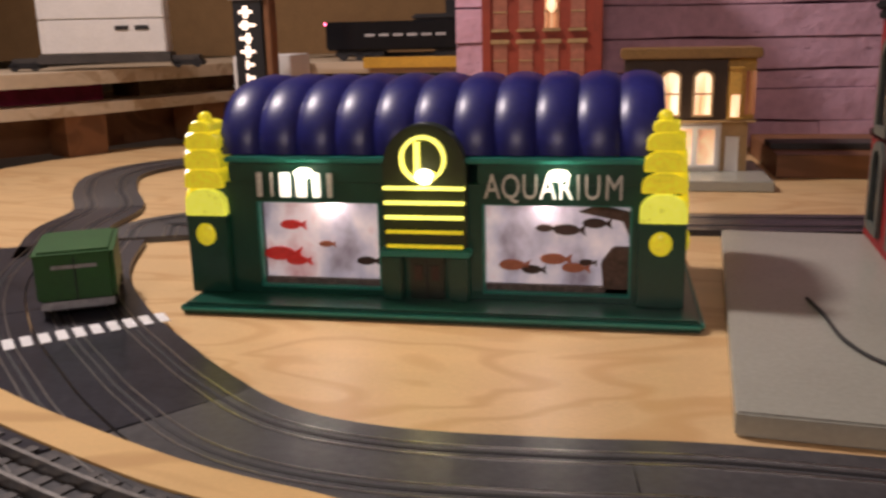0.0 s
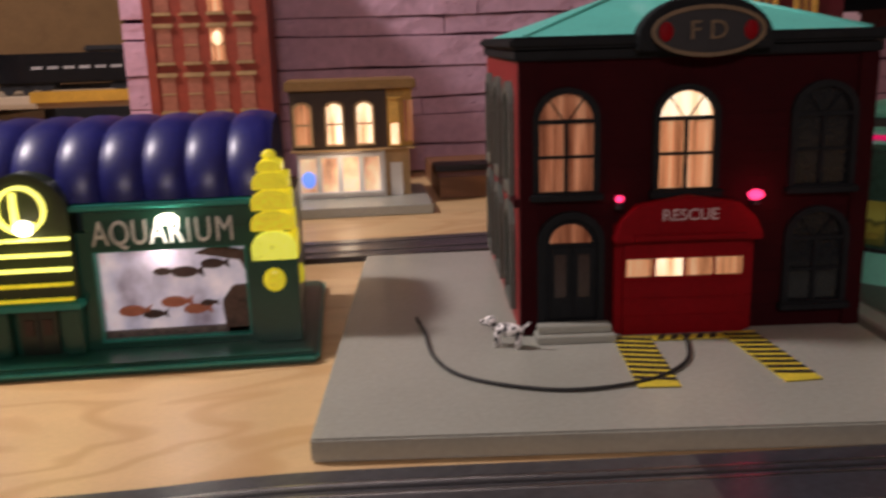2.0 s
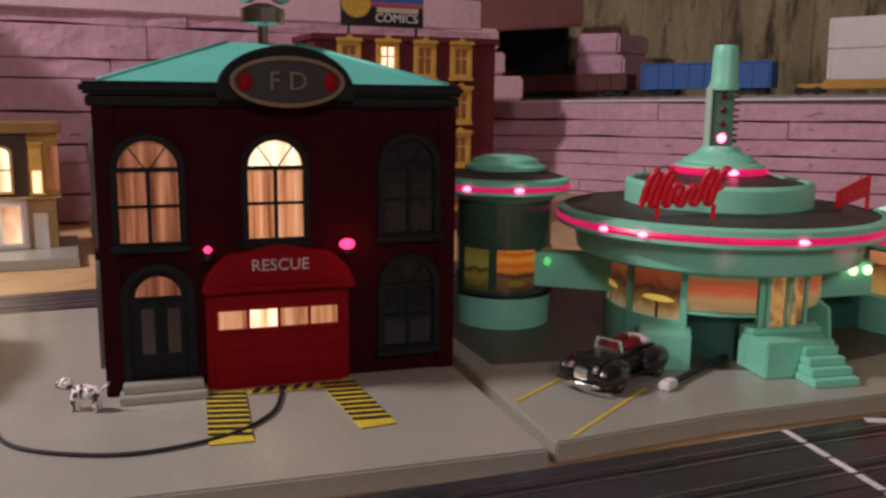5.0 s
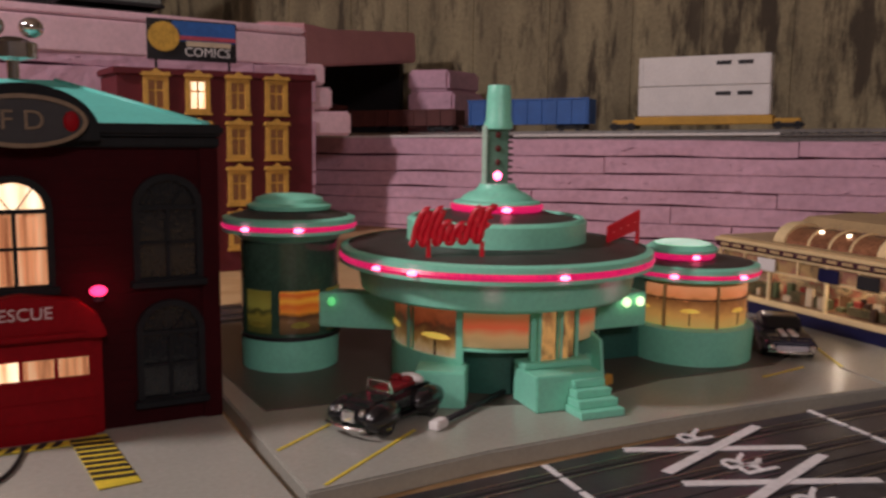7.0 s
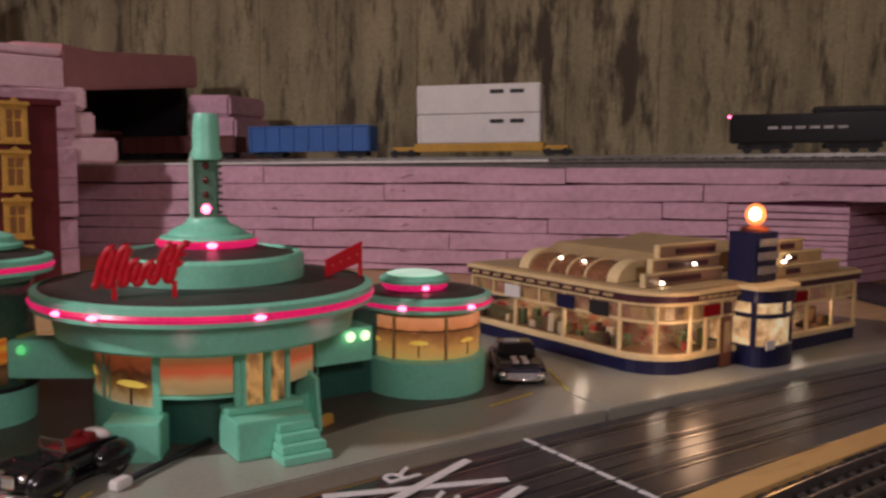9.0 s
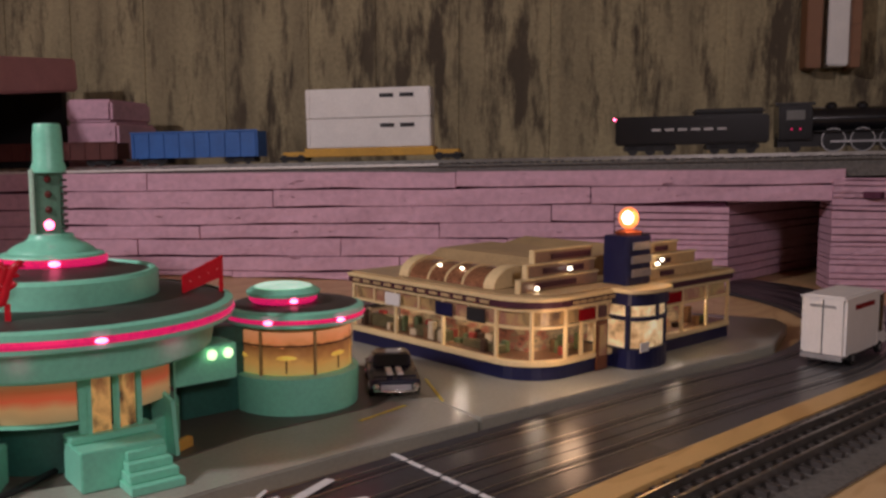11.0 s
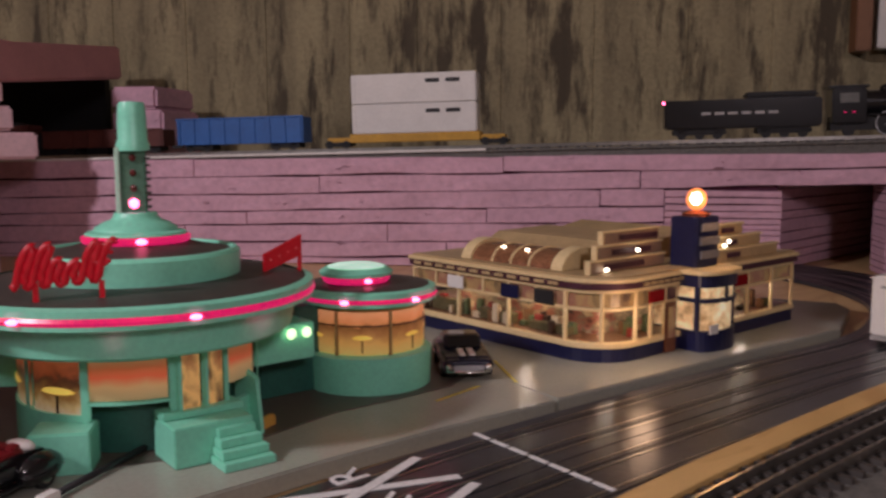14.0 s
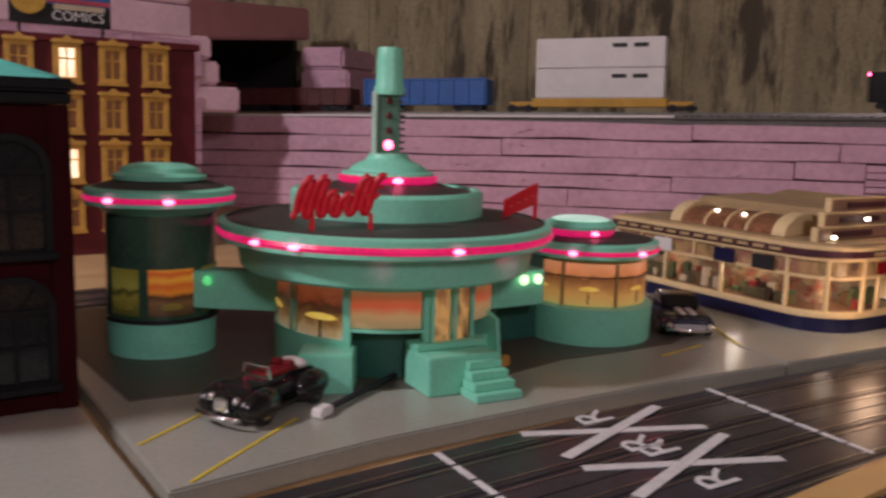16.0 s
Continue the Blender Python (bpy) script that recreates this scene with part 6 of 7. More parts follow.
def tall_block():
    T = thing("tall_red_building", pose(-0.060, 1.30, 0.0005), "tall red brick toy building with buff trims", "toy building")
    part("wall", box(0, 0.165, 0, 0.115, 0, 0.40), mat("orange_red_brick", (0.30, 0.045, 0.02), 0.55, vary=0.25, scale=60), T)
    for row in range(6):
        z = 0.0585 + row * 0.0655
        for col in range(4):
            x = 0.016 + col * 0.0355
            lit = (row, col) in ((2, 2), (3, 2))
            w = part("window", box(x, x + 0.019, -0.0012, 0.0004, z, z + 0.044), AMBER if lit else mat("red_curtain_window", (0.22, 0.07, 0.045), 0.4, vary=0.4, scale=80, glow=0.10, glow_colour=(1, 0.3, 0.15)), T)
            if lit:
                part("window_bulb", ball(x + 0.0095, -0.002, z + 0.030, 0.007, 0.0015, 0.010, 12), WINDOW_HOT, w)
            part("window_head", box(x - 0.004, x + 0.023, -0.0045, -0.0013, z + 0.0445, z + 0.0505, 0.0008), BUFF, w)
            part("window_sill", box(x - 0.003, x + 0.022, -0.0045, -0.0013, z - 0.0050, z - 0.0005, 0.0008), BUFF, w)
            part("glazing_bar", box(x, x + 0.019, -0.0022, -0.0013, z + 0.021, z + 0.023), BUFF, w)
    for x in (0.0, 0.1525):
        part("pilaster", box(x, x + 0.0125, -0.0035, -0.0002, 0, 0.40), MATS["orange_red_brick"], T)
    return T


tall_block()


def apartment():
    A = thing("red_apartment_house", pose(0.618, 1.226, 0.0005, 0, 0, -1.5), "dark red toy apartment house with gold window frames", "toy building")
    part("wall", box(0, 0.272, 0, 0.12, 0, 0.272), APARTMENT_RED, A)
    part("cornice", box(-0.005, 0.277, -0.006, 0.12, 0.2722, 0.281, 0.001), APARTMENT_RED, A)
    lit = {(3, 1), (1, 1), (1, 0), (2, 0)}
    for row in range(4):
        for col in range(4):
            x, z = 0.030 + col * 0.056, 0.0365 + row * 0.0635
            pane = WINDOW_HOT if (row, col) in lit else mat("dim_gold_window", (0.10, 0.028, 0.015), 0.35, vary=0.5, scale=120, glow=0.06, glow_colour=(1, 0.4, 0.12))
            w = part("window", box(x + 0.006, x + 0.031, -0.0012, 0.0004, z, z + 0.040), pane, A)
            part("window_frame", ring([(x + 0.0085, z + 0.002), (x + 0.0285, z + 0.002), (x + 0.0285, z + 0.038), (x + 0.0085, z + 0.038)], [(x + 0.002, z - 0.003), (x + 0.035, z - 0.003), (x + 0.035, z + 0.044), (x + 0.002, z + 0.044)], -0.005, -0.0013), GOLD, w)
            part("window_hood", prism([(x - 0.001, z + 0.0442), (x + 0.038, z + 0.0442), (x + 0.036, z + 0.049), (x + 0.025, z + 0.049), (x + 0.0185, z + 0.054), (x + 0.012, z + 0.049), (x + 0.001, z + 0.049)], -0.008, -0.0013, "y"), GOLD, w)
            part("window_sill", box(x, x + 0.037, -0.0075, -0.0013, z - 0.007, z - 0.0032, 0.0006), GOLD, w)
            part("glazing_bar", box(x + 0.0175, x + 0.0195, -0.003, -0.0013, z + 0.002, z + 0.038), GOLD, w)
            part("glazing_bar", box(x + 0.0085, x + 0.0285, -0.0028, -0.0013, z + 0.024, z + 0.026), GOLD, w)
    return A


apartment()
board = thing("comics_sign", pose(0.664, 1.25, 0.283), "blue and black roof sign for comics with yellow figure", "sign")
part("panel", box(0, 0.124, 0, 0.004, 0.012, 0.067, 0.0008), BLACK_MATT, board)
part("blue_field", box(0.034, 0.122, -0.0014, -0.0002, 0.038, 0.065), BLUE, board)
part("pink_stripe", box(0.040, 0.122, -0.0024, -0.0015, 0.040, 0.0455), mat("pink_print", (0.5, 0.08, 0.12), 0.5), board)
part("yellow_disc", prism([(0.022 + 0.021 * math.cos(2 * math.pi * k / 24), 0.043 + 0.020 * math.sin(2 * math.pi * k / 24)) for k in range(24)], -0.0028, -0.0003, "y"), mat("yellow_print", (0.60, 0.36, 0.05), 0.5, vary=0.3, scale=90), board)
part("title_bar", box(0.052, 0.115, -0.0032, -0.0025, 0.0315, 0.0385), mat("cream_print", (0.6, 0.5, 0.35), 0.5), board)
part("sign_letters", moved(words("COMICS", 0.0175, 0.0006), Matrix.Translation((0.082, -0.0022, 0.0235))), WHITE, board)
for x in (0.01, 0.112):
    part("sign_post", box(x, x + 0.003, 0.001, 0.004, 0.0, 0.012), BLACK_MATT, board)
case = thing("clear_display_case", pose(0.60, 1.52, 0.3985, 0, 0, 6), "grey boxed model on top of the beam", "box")
part("case_body", box(0, 0.16, 0, 0.06, 0.0, 0.10, 0.003), mat("grey_clear_box", (0.22, 0.24, 0.22), 0.3, vary=0.4, scale=50), case)
part("case_edge", box(-0.004, 0.164, -0.004, 0.064, 0.0, 0.006, 0.001), BLACK_MATT, case)

# the raised track bed at the very back
tagged(part("rear_step", box(0.325, 0.60, 1.20, 1.42, 0.0005, 0.030, 0.001), BROWN_WOOD), "brown raised track bed before the rear wall", "step", kind="structure")
tagged(part("rear_step_track", box(0.325, 0.60, 1.25, 1.30, 0.0302, 0.038, 0.001), TIE), "dark track on the raised bed", "track", kind="structure")

# ---- shelves at the left ----
def curved_shelf(name, z, thick, line, width, label):
    ob = part(name, ribbon(line, 0.0, width, z - thick, z), PINE)
    return tagged(ob, label, "shelf", "helix shelves", kind="structure")


edge = smooth_line([(-1.5, 0.9), (-1.1, 1.06), (-0.80, 1.24), (-0.62, 1.54), (-0.52, 1.80), (-0.45, 2.1)], 0.03)
curved_shelf("shelf_upper", 0.138, 0.022, edge, 0.26, "pale wooden upper shelf carrying a track")
curved_shelf("shelf_lower", 0.086, 0.018, edge, 0.26, "pale wooden lower shelf carrying a track")
for k, i in enumerate(range(4, len(edge), 7)):
    p, n = edge[i], normals(edge)[i]
    q = p + n * 0.05
    a = math.degrees(math.atan2(n.y, n.x))
    tagged(part("shelf_post", placed(box(-0.03, 0.03, -0.035, 0.035, 0.0005, 0.0675), pose(q.x, q.y, 0, 0, 0, a)), BROWN_WOOD), "brown wooden block under the shelf", "post", "shelf posts", kind="structure")
    if k % 3 == 2:
        tagged(part("shelf_post", placed(box(-0.03, 0.03, -0.03, 0.03, 0.0865, 0.1155), pose(q.x, q.y, 0, 0, 0, a)), BROWN_WOOD), "brown wooden block under the shelf", "post", "shelf posts", kind="structure")
tagged(part("shelf_skirt", ribbon(edge, 0.10, 0.12, 0.0005, 0.067), BROWN_WOOD), "brown wooden board under the shelves", "board", kind="structure")
tagged(part("shelf_extension", placed(box(0.0, 0.45, 0, 0.25, 0.118, 0.138, 0.001), pose(-0.50, 1.56, 0, 0, 0, 0)), PINE), "pale board carrying the locomotive", "shelf", kind="structure")
tagged(part("yellow_edge", box(-0.30, -0.08, 1.535, 1.558, 0.128, 0.146, 0.001), OCHRE), "ochre painted board edge", "board", kind="structure")
tagged(part("white_carton", box(-0.50, -0.40, 1.45, 1.55, 0.001, 0.155, 0.002), WHITE), "white carton beside the shelf", "carton")
tagged(part("brown_panel", placed(box(-1.6, 0.75, 0, 0.02, 0.139, 0.75), pose(-0.55, 2.06, 0, 0, 0, 12)), CARD), "brown hardboard panel behind the shelves", "panel", kind="structure")
tagged(part("rear_cloth", placed(box(-0.5, 1.2, 0, 0.02, 0.0, 0.7), pose(-0.30, 2.12, 0, 0, 0, 2)), BLACK_MATT), "dark cloth behind the railway", "cloth", kind="structure")


def container_car(name, m, n, label, length=0.25, colour=None):
    c = thing(name, m, label, "railway wagon")
    part("wagon_frame", box(0.0, length + 0.10, -0.016, 0.016, 0.012, 0.020, 0.001), colour or OCHRE, c)
    part("well", box(0.045, length + 0.055, -0.022, 0.022, 0.010, 0.026, 0.001), colour or OCHRE, c)
    for k in range(n):
        z = 0.0262 + k * 0.0545
        b = part("container", box(0.05, 0.05 + length, -0.021, 0.021, z, z + 0.0535, 0.0015), WHITE_GREY, c, "white corrugated container")
        for x in (0.055, 0.045 + length):
            part("corner_post", box(x - 0.0025, x + 0.0025, -0.0222, -0.0211, z + 0.001, z + 0.0525), WHITE_GREY, b)
        for x in (0.60, 0.76):
            part("letter_bar", box(0.05 + length * x, 0.05 + length * (x + 0.11), -0.0222, -0.0211, z + 0.036, z + 0.043), BLACK_MATT, b)
    for x in (0.02, length + 0.08):
        t = part("bogie", box(x - 0.026, x + 0.026, -0.018, 0.018, 0.004, 0.012, 0.002), BLACK_MATT, c)
        for d in (-0.016, 0.016):
            part("wheel", wheel(x + d, -0.0165, 0.0075, 0.0075, 0.003), BLACK_MATT, t)
    return c


container_car("shelf_container_wagon", pose(-0.845, 1.37, 0.1385, 0, 0, 16), 2, "white double-stacked containers on a dark wagon on the shelf", 0.20, TIE)


def steam_tender(m, name="tender", length=0.26):
    c = thing(name, m, "black locomotive tender with pale bars of lettering", "railway wagon")
    part("tank", box(0.0, length, -0.024, 0.024, 0.018, 0.068, 0.003), BLACK, c)
    part("coal_bunker", box(length * 0.52, length - 0.006, -0.021, 0.021, 0.0682, 0.079, 0.004), BLACK_MATT, c)
    for k in range(6):
        x = length * (0.24 + 0.085 * k)
        part("letter_bar", box(x, x + length * 0.06, -0.0252, -0.0241, 0.042, 0.0465), mat("pale_lettering", (0.45, 0.43, 0.42), 0.5), c)
    for x in (0.06, length - 0.06):
        t = part("bogie", box(x - 0.045, x + 0.045, -0.019, 0.019, 0.008, 0.0178, 0.002), BLACK_MATT, c)
        for d in (-0.03, 0.0, 0.03):
            part("wheel", wheel(x + d, -0.0175, 0.0085, 0.0085, 0.003), BLACK_MATT, t)
    part("tail_lamp", ball(-0.001, -0.02, 0.064, 0.0028, 0.0028, 0.0028, 10), NEON_HOT, c)
    return c


def steam_engine(m):
    c = thing("steam_locomotive", m, "black toy steam locomotive on the ledge", "locomotive")
    part("cab", box(0.0, 0.055, -0.024, 0.024, 0.022, 0.080, 0.002), BLACK, c)
    part("cab_roof", box(-0.008, 0.060, -0.026, 0.026, 0.0802, 0.085, 0.002), BLACK, c)
    part("cab_window", box(0.012, 0.042, -0.0252, -0.0241, 0.056, 0.072), mat("grey_cab_pane", (0.12, 0.12, 0.11), 0.3), c)
    part("boiler", moved(lathe([(0.0, 0.0), (0.021, 0.0), (0.021, 0.27), (0.016, 0.278), (0.0, 0.28)], 0, 0, 28), pose(0.0555, 0, 0.056, 0, 90, 0)), BLACK, c)
    for x in (0.09, 0.14, 0.20):
        part("dome", lathe([(0.010, 0.070), (0.010, 0.080), (0.006, 0.085), (0.0, 0.086)], x, 0, 16), BLACK, c)
    part("smokestack", lathe([(0.007, 0.07), (0.007, 0.088), (0.009, 0.092), (0.0, 0.092)], 0.30, 0, 16), BLACK, c)
    part("running_board", box(0.056, 0.345, -0.026, 0.026, 0.034, 0.037, 0.001), BLACK, c)
    part("frame", box(0.0, 0.345, -0.014, 0.014, 0.010, 0.034), BLACK_MATT, c)
    for k in range(4):
        w = part("driving_wheel", wheel(0.09 + k * 0.047, -0.0165, 0.0205, 0.0205, 0.004), BLACK_MATT, c)
        part("wheel_rim", moved(lathe([(0.0185, -0.0006), (0.0205, -0.0006), (0.0205, 0.0006), (0.0185, 0.0006)], 0, 0, 20), pose(0.09 + k * 0.047, -0.019, 0.0205, 90, 0, 0)), CHROMATIC, w)
    part("side_rod", box(0.085, 0.236, -0.0225, -0.0195, 0.016, 0.0195), CHROMATIC, c)
    for x in (0.028, 0.30):
        part("pony_wheel", wheel(x, -0.016, 0.010, 0.010, 0.004), BLACK_MATT, c)
    for x in (0.020, 0.034):
        part("red_lamp", ball(x, -0.026, 0.040, 0.002, 0.002, 0.0016, 8), NEON, c)
    return c


shelf_loco = steam_tender(pose(-0.385, 1.62, 0.1385, 0, 0, 2), "dark_tender", 0.30)
goods = [("dark blue", (0.012, 0.014, 0.03), 2, 8), ("dark magenta", (0.16, 0.008, 0.04), 9, 14), ("brown", (0.16, 0.10, 0.05), 15, 18), ("dark red", (0.15, 0.010, 0.02), 19, 23)]
for word, c, i, j in goods:
    n = len(edge)
    run = edge[int(n * i / 24):int(n * j / 24) + 1]
    tagged(part("storage_box", ribbon(run, 0.06, 0.14, 0.0865, 0.113), mat(word.replace(" ", "_") + "_cloth", c, 0.8, vary=0.5, scale=30)), word + " cloth-covered box stored between the shelves", "box", "stored boxes")
bait = thing("lit_sign_tower", pose(-0.452, 1.345, 0.0005), "tall black sign tower with lit vertical writing", "sign")
part("tower_post", box(0.004, 0.050, 0, 0.03, 0.0, 0.24, 0.001), BLACK_MATT, bait)
part("tower_edge", box(0.0525, 0.062, 0.002, 0.03, 0.0, 0.26, 0.001), BROWN_WOOD, bait)
part("tower_top", box(-0.002, 0.056, -0.003, 0.033, 0.2402, 0.262, 0.001), WHITE_GREY, bait)
PINKISH = mat("lit_pinkish_letter", (1, 0.85, 0.75), 0.4, glow=1.6, glow_colour=(1.0, 0.74, 0.60))
for k, (w, h, s) in enumerate(((0.011, 0.009, 0), (0.013, 0.007, 0.002), (0.010, 0.008, -0.002), (0.012, 0.009, 0), (0.007, 0.007, 0.002), (0.006, 0.006, 0.003))):
    z = 0.222 - k * 0.0195
    bar = part("letter_bar", box(0.025 + s - w, 0.025 + s + w, -0.002, -0.0003, z - 0.0025, z + 0.0025, 0.001), PINKISH, bait, "lit bar of writing")
    part("stroke", box(0.025 - s - w * 0.35, 0.025 - s + w * 0.35, -0.0024, -0.0004, z - h, z + h, 0.001), PINKISH, bar)

# ---- the train on the ledge ----
RAILTOP = 0.0096
AT = lambda s: LEDGE @ pose(s + 0.033, 0.105, RAILTOP - 0.0005)
container_car("container_wagon", AT(0.675), 2, "white double-stacked containers on an ochre well wagon", 0.235)
steam_tender(AT(1.29))
steam_engine(AT(1.565))


def gondola(m, colour, label, length=0.25, height=0.045, name="gondola"):
    c = thing(name, m, label, "railway wagon")
    b = part("gondola_body", joined(box(0, length, -0.024, -0.021, 0.014, 0.014 + height), box(0, length, 0.021, 0.024, 0.014, 0.014 + height), box(0, 0.003, -0.0208, 0.0208, 0.014, 0.014 + height), box(length - 0.003, length, -0.0208, 0.0208, 0.014, 0.014 + height), box(0.003, length - 0.003, -0.0208, 0.0208, 0.014, 0.017)), colour, c)
    for k in range(9):
        x = 0.004 + k * (length - 0.010) / 8
        part("stake", box(x, x + 0.0025, -0.0262, -0.0242, 0.015, 0.013 + height), colour, c)
    part("top_rail", box(-0.001, length + 0.001, -0.0265, -0.0242, 0.0135 + height, 0.0165 + height), colour, c)
    for x in (0.04, length - 0.04):
        t = part("bogie", box(x - 0.030, x + 0.030, -0.018, 0.018, 0.004, 0.0138, 0.002), BLACK_MATT, c)
        for d in (-0.017, 0.017):
            part("wheel", wheel(x + d, -0.0165, 0.0075, 0.0075, 0.003), BLACK_MATT, t)
    part("coupler", box(-0.022, 0.0, -0.003, 0.003, 0.009, 0.014), BLACK_MATT, c)
    return c


gondola(AT(0.375), BLUE, "bright blue open railway wagon", 0.255, 0.048)
gondola(AT(0.085), RUST, "oxide brown open railway wagon", 0.26, 0.032)


def hopper(m, label):
    c = thing("hopper_wagon", m, label, "railway wagon")
    part("hopper_body", prism([(0.0, 0.055), (0.035, 0.018), (0.145, 0.018), (0.18, 0.055), (0.18, 0.062), (0.0, 0.062)], -0.023, 0.023, "y", 0.001), RUST, c)
    part("load", ball(0.09, 0, 0.060, 0.082, 0.019, 0.012), BLACK_MATT, c)
    for k in range(7):
        part("rib", box(0.012 + k * 0.026, 0.015 + k * 0.026, -0.0248, -0.0232, 0.045, 0.061), RUST, c)
    part("letter_bar", box(0.06, 0.12, -0.0245, -0.0232, 0.036, 0.040), WHITE_GREY, c)
    for x in (0.03, 0.15):
        t = part("bogie", box(x - 0.028, x + 0.028, -0.018, 0.018, 0.004, 0.0138, 0.002), BLACK_MATT, c)
        for d in (-0.016, 0.016):
            part("wheel", wheel(x + d, -0.0165, 0.0075, 0.0075, 0.003), BLACK_MATT, t)
    return c


hopper(AT(-0.125), "oxide brown hopper wagon with a dark load")
hopper(AT(-0.345), "oxide brown hopper wagon with a dark load")
flat = thing("flat_wagon", AT(-0.62), "yellow flat wagon with a dark green machine on it", "railway wagon")
part("flat_deck", box(0, 0.25, -0.022, 0.022, 0.014, 0.022, 0.001), OCHRE, flat)
part("machine", box(0.07, 0.165, -0.018, 0.018, 0.0222, 0.066, 0.004), DARK_GREEN, flat)
for x in (0.035, 0.215):
    part("bogie", box(x - 0.03, x + 0.03, -0.018, 0.018, 0.004, 0.0138, 0.002), BLACK_MATT, flat)
for k in range(10):
    part("railing_post", tube([(0.006 + k * 0.0264, -0.0205, 0.022), (0.006 + k * 0.0264, -0.0205, 0.034)], 0.0006, 5), OCHRE, flat)


# ---- vehicles ----
def box_truck(name, m, colour, label, length=0.078, w=0.031, h=0.041, stripe=None):
    c = thing(name, m, label, "toy van")
    L = length
    part("cargo_box", box(-L * 0.5, L * 0.24, -w / 2, w / 2, 0.009, h, 0.003), colour, c)
    part("cab", prism([(L * 0.245, 0.009), (L * 0.5, 0.009), (L * 0.5, 0.020), (L * 0.43, 0.024), (L * 0.37, h - 0.003), (L * 0.245, h - 0.002)], -w / 2 + 0.001, w / 2 - 0.001, "y", 0.0015), colour, c)
    part("windscreen", moved(box(-0.0006, 0.0006, -w * 0.38, w * 0.38, -0.006, 0.0055), pose(L * 0.407, 0, 0.0305, 0, -18, 0)), DARK_PANE, c)
    for s in (-1, 1):
        part("side_window", box(L * 0.28, L * 0.37, s * (w / 2 - 0.0009) - 0.0004, s * (w / 2 - 0.0009) + 0.0004, 0.024, h - 0.007), DARK_PANE, c)
        if stripe:
            part("stripe", box(-L * 0.3, L * 0.12, s * (w / 2 + 0.0003) - 0.0004, s * (w / 2 + 0.0003) + 0.0004, h - 0.015, h - 0.010), stripe, c)
    part("chassis", box(-L * 0.5, L * 0.5, -w * 0.36, w * 0.36, 0.004, 0.0088, 0.001), BLACK_MATT, c)
    part("rear_bumper", box(-L * 0.5 - 0.002, -L * 0.5, -w * 0.46, w * 0.46, 0.006, 0.0115, 0.0005), CHROMATIC, c)
    part("roof_edge", box(-L * 0.5 - 0.0006, L * 0.24, -w / 2 - 0.0006, w / 2 + 0.0006, h - 0.003, h - 0.0015), colour, c)
    part("rear_door_split", box(-L * 0.5 - 0.0008, -L * 0.5 + 0.0002, -0.0004, 0.0004, 0.012, h - 0.004), BLACK_MATT, c)
    part("letter_bar", box(-L * 0.5 - 0.0008, -L * 0.5 + 0.0002, -w * 0.28, w * 0.28, h - 0.012, h - 0.0095), CHROMATIC, c)
    for x in (-L * 0.30, L * 0.32):
        for s in (-1, 1):
            t = part("wheel", wheel(x, s * (w / 2 - 0.003), 0.0068, 0.0068, 0.005), RUBBER, c)
            part("hub", wheel(x, s * (w / 2 - 0.0003), 0.0068, 0.0032, 0.0008), CHROMATIC, t)
    return c


box_truck("delivery_truck", pose(-0.262, 0.613, 0.0066, 0, 0, 118), TRUCK_GREEN, "dark green toy delivery truck on the slot track", 0.095, 0.052, 0.046)
box_truck("step_van", pose(1.470, 0.248, 0.0066, 0, 0, -4), WHITE, "white toy step van with red stripe on the slot track", 0.125, 0.046, 0.072, RED)


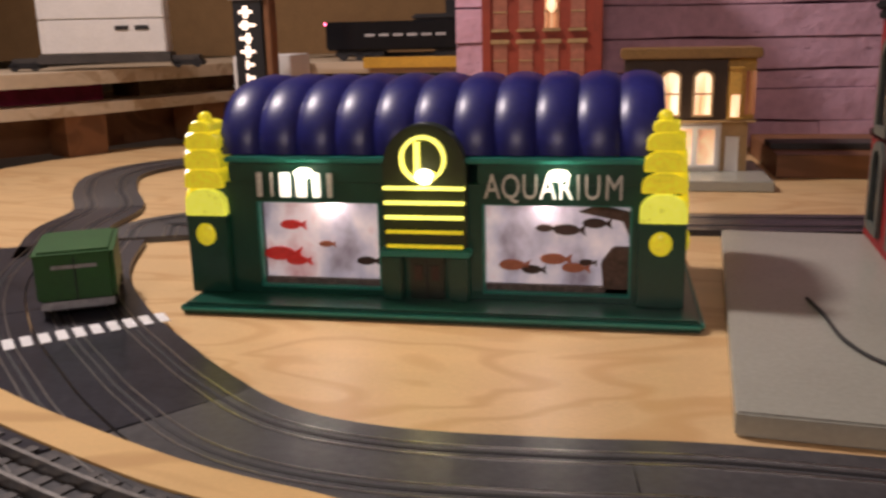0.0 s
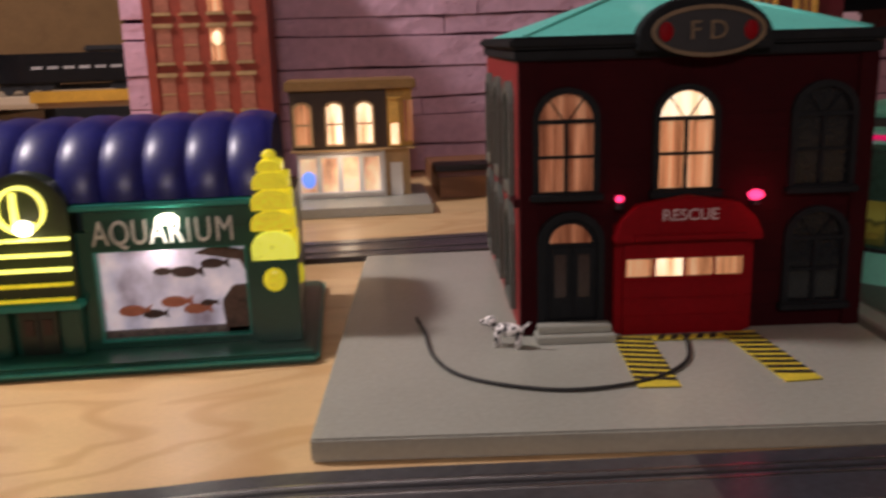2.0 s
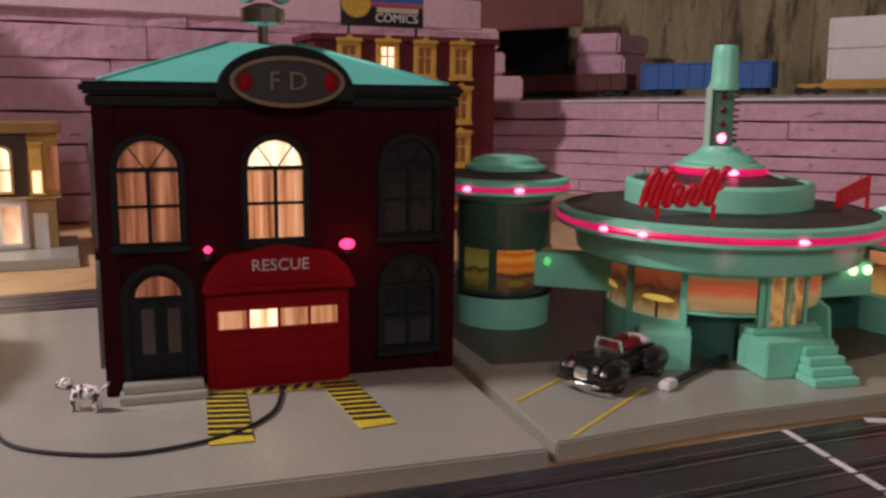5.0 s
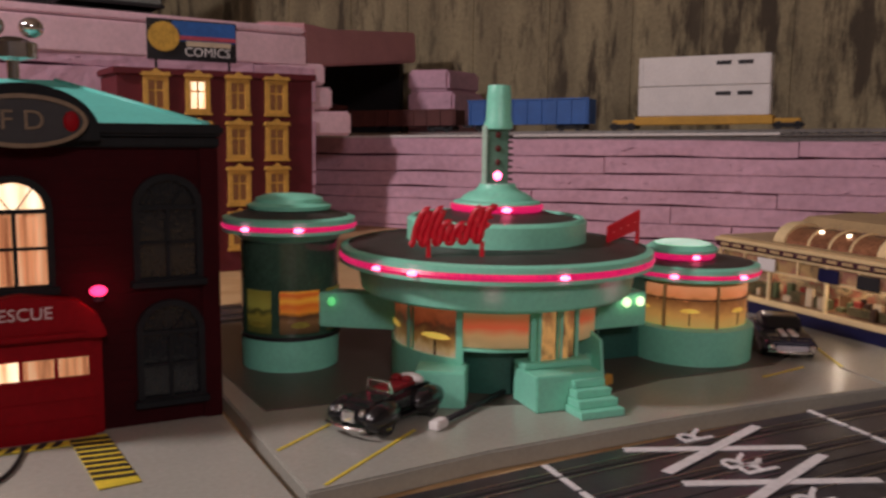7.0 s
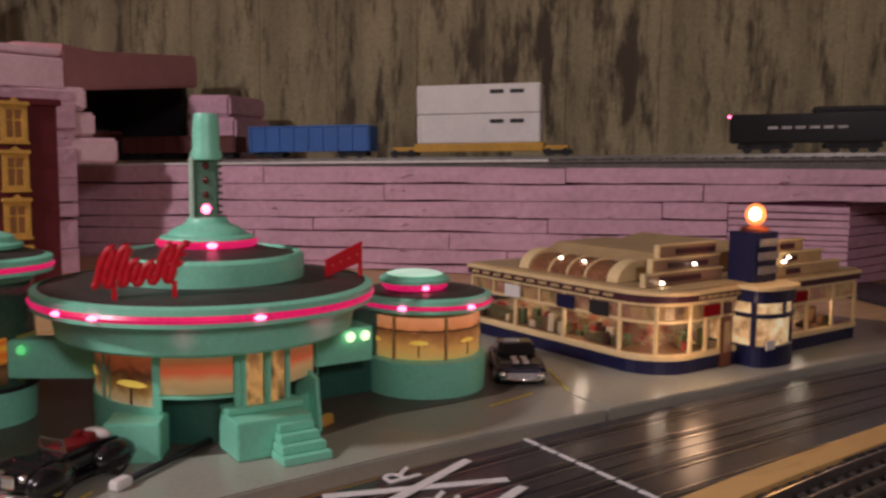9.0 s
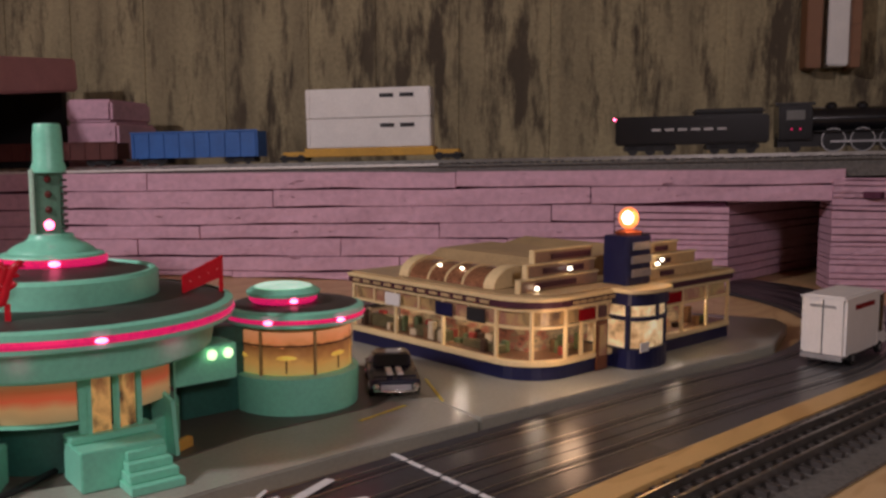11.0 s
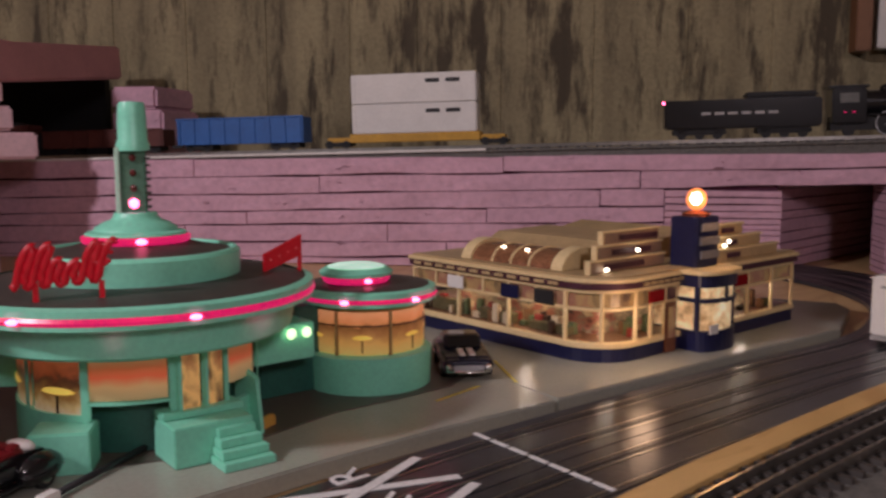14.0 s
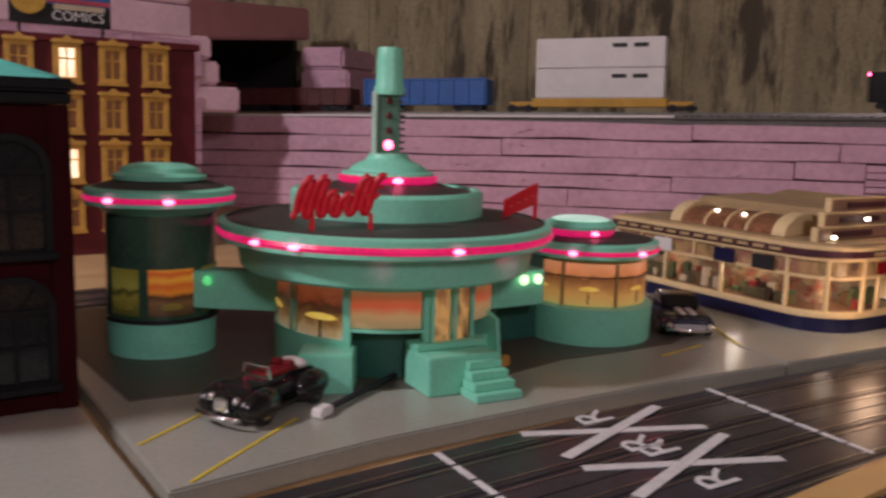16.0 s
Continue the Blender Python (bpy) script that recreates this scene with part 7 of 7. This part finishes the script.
def roadster(name, m, body, inside, label, is_open=True, s=1.0):
    c = thing(name, m @ Matrix.Scale(s, 4), label, "toy car")
    side = [(-0.040, 0.008), (-0.043, 0.014), (-0.036, 0.021), (-0.018, 0.023), (0.010, 0.022), (0.030, 0.0205), (0.041, 0.016), (0.042, 0.008)]
    if not is_open:
        side = [(-0.045, 0.006), (-0.046, 0.013), (-0.040, 0.0175), (-0.016, 0.019), (0.012, 0.0185), (0.036, 0.0165), (0.045, 0.013), (0.045, 0.006)]
    part("body", prism(side, -0.0145 if is_open else -0.0195, 0.0145 if is_open else 0.0195, "y", 0.004 if is_open else 0.003), body, c)
    for y in (-0.0145, 0.0145):
        for x in (-0.024, 0.025):
            if is_open:
                part("fender", ball(x, y * 1.06, 0.0118, 0.0175, 0.0072, 0.0098), body, c)
            t = part("wheel", wheel(x, y * 1.24, 0.0072, 0.0072, 0.0040), RUBBER, c)
            part("hubcap", wheel(x, y * 1.39, 0.0072, 0.004, 0.0008), CHROME, t)
        part("running_board", box(-0.012, 0.013, y - 0.003, y + 0.003, 0.006, 0.008, 0.0006), body, c)
    if is_open:
        part("cockpit", box(-0.020, 0.008, -0.0085, 0.0085, 0.0215, 0.0243, 0.001), inside, c, "red open cockpit")
        for y in (-0.0045, 0.0045):
            part("seat", box(-0.018, -0.012, y - 0.0035, y + 0.0035, 0.0243, 0.0280, 0.001), inside, c)
        part("windscreen_frame", ring([(-0.0085, 0.0235), (0.0085, 0.0235), (0.0080, 0.0295), (-0.0080, 0.0295)], [(-0.0110, 0.0225), (0.0110, 0.0225), (0.0095, 0.0306), (-0.0095, 0.0306)], 0.0095, 0.011, "x"), CHROME, c)
        part("folded_top", ball(-0.025, 0, 0.0235, 0.006, 0.0105, 0.004), WHITE, c, "pale folded top")
    else:
        part("cabin", prism([(-0.032, 0.0175), (-0.020, 0.0268), (0.000, 0.0272), (0.012, 0.0180)], -0.0155, 0.0155, "y", 0.002), body, c)
        part("rear_glass", prism([(-0.0312, 0.0195), (-0.0215, 0.0268), (-0.020, 0.0268), (-0.0295, 0.0195)], -0.0125, 0.0125, "y"), DARK_PANE, c)
        part("front_glass", prism([(0.0020, 0.0268), (0.0120, 0.0192), (0.0105, 0.0192), (0.0005, 0.0268)], -0.0125, 0.0125, "y"), DARK_PANE, c)
    part("grille", box(0.0405, 0.043, -0.005, 0.005, 0.009, 0.0175, 0.0008) if is_open else box(0.0445, 0.0462, -0.012, 0.012, 0.0085, 0.0125, 0.0005), CHROME if is_open else CHROMATIC, c)
    for y in (-0.0095, 0.0095):
        part("headlight", ball(0.039 if is_open else 0.0448, y if is_open else y * 1.6, 0.0165 if is_open else 0.0108, 0.0028, 0.0028, 0.0026, 12), CHROME, c)
    part("front_bumper", tube([(0.0435, -0.017, 0.0075), (0.0465, -0.006, 0.0075), (0.0465, 0.006, 0.0075), (0.0435, 0.017, 0.0075)], 0.0013), CHROME, c)
    part("rear_bumper", tube([(-0.0435, -0.016, 0.0085), (-0.0455, 0.0, 0.0085), (-0.0435, 0.016, 0.0085)], 0.0013), CHROME, c)
    return c


roadster("open_roadster", pose(0.635, 0.509, 0.0137, 0, 0, 203), BLACK, mat("red_leather", (0.20, 0.01, 0.015), 0.4), "glossy black open roadster with red seats, parked", True, 0.98)
roadster("dark_sedan", pose(1.038, 0.508, 0.0137, 0, 0, 229), mat("midnight_blue_paint", (0.012, 0.014, 0.03), 0.2, coat=0.5), BLACK_MATT, "dark blue toy car with silver stripes, parked", False, 1.1)
for y in (-0.004, 0.004):
    tagged(part("bonnet_stripe", box(0.014, 0.036, y - 0.0022, y + 0.0022, 0.0180, 0.0190), WHITE_GREY, bpy.data.objects["dark_sedan"]), "silver bonnet stripe")

dog = part("toy_dog", joined(ball(0, 0, 0.0115, 0.0105, 0.0042, 0.0045), ball(0.012, 0, 0.016, 0.0042, 0.0034, 0.0038), ball(0.0165, 0, 0.0148, 0.0028, 0.002, 0.002), *[tube([(x, y, 0.0), (x, y, 0.010)], 0.0013, 6) for x in (-0.007, 0.007) for y in (-0.0025, 0.0025)], tube([(-0.010, 0, 0.013), (-0.015, 0, 0.018)], 0.0009, 6)), mat("spotted_white_dog", (0.75, 0.72, 0.70), 0.5, vary=0.25, scale=120))
dog.matrix_world = pose(0.303, 0.572, 0.0137, 0, 0, 150)
spots = MATS["spotted_white_dog"].node_tree.nodes["Color Ramp"].color_ramp
spots.elements[0].position, spots.elements[0].color = 0.36, (0.01, 0.01, 0.012, 1)
spots.elements[1].position = 0.42
tagged(dog, "small white spotted toy dog beside the station steps", "toy dog")
red_box = thing("red_trackside_hut", pose(1.895, 0.225, 0.0005, 0, 0, -30), "small red trackside hut at the table's end", "hut")
part("hut_wall", box(0, 0.06, 0, 0.06, 0, 0.04, 0.002), RED, red_box)
part("hut_roof", box(-0.004, 0.064, -0.004, 0.064, 0.0402, 0.046, 0.002), BLACK_MATT, red_box)
wl = thing("wall_lantern", WALL @ pose(1.62, 0.40, 0.40), "small wooden bracket with a pale lamp on the concrete wall", "lamp")
part("bracket", box(-0.03, 0.0, 0.0, 0.058, 0.0, 0.22, 0.002), BROWN_WOOD, wl)
part("lamp_box", box(0.014, 0.055, 0.01, 0.058, 0.005, 0.22, 0.003), WHITE_GREY, wl)
part("bracket", box(0.056, 0.075, 0.0, 0.058, 0.0, 0.22, 0.002), BROWN_WOOD, wl)
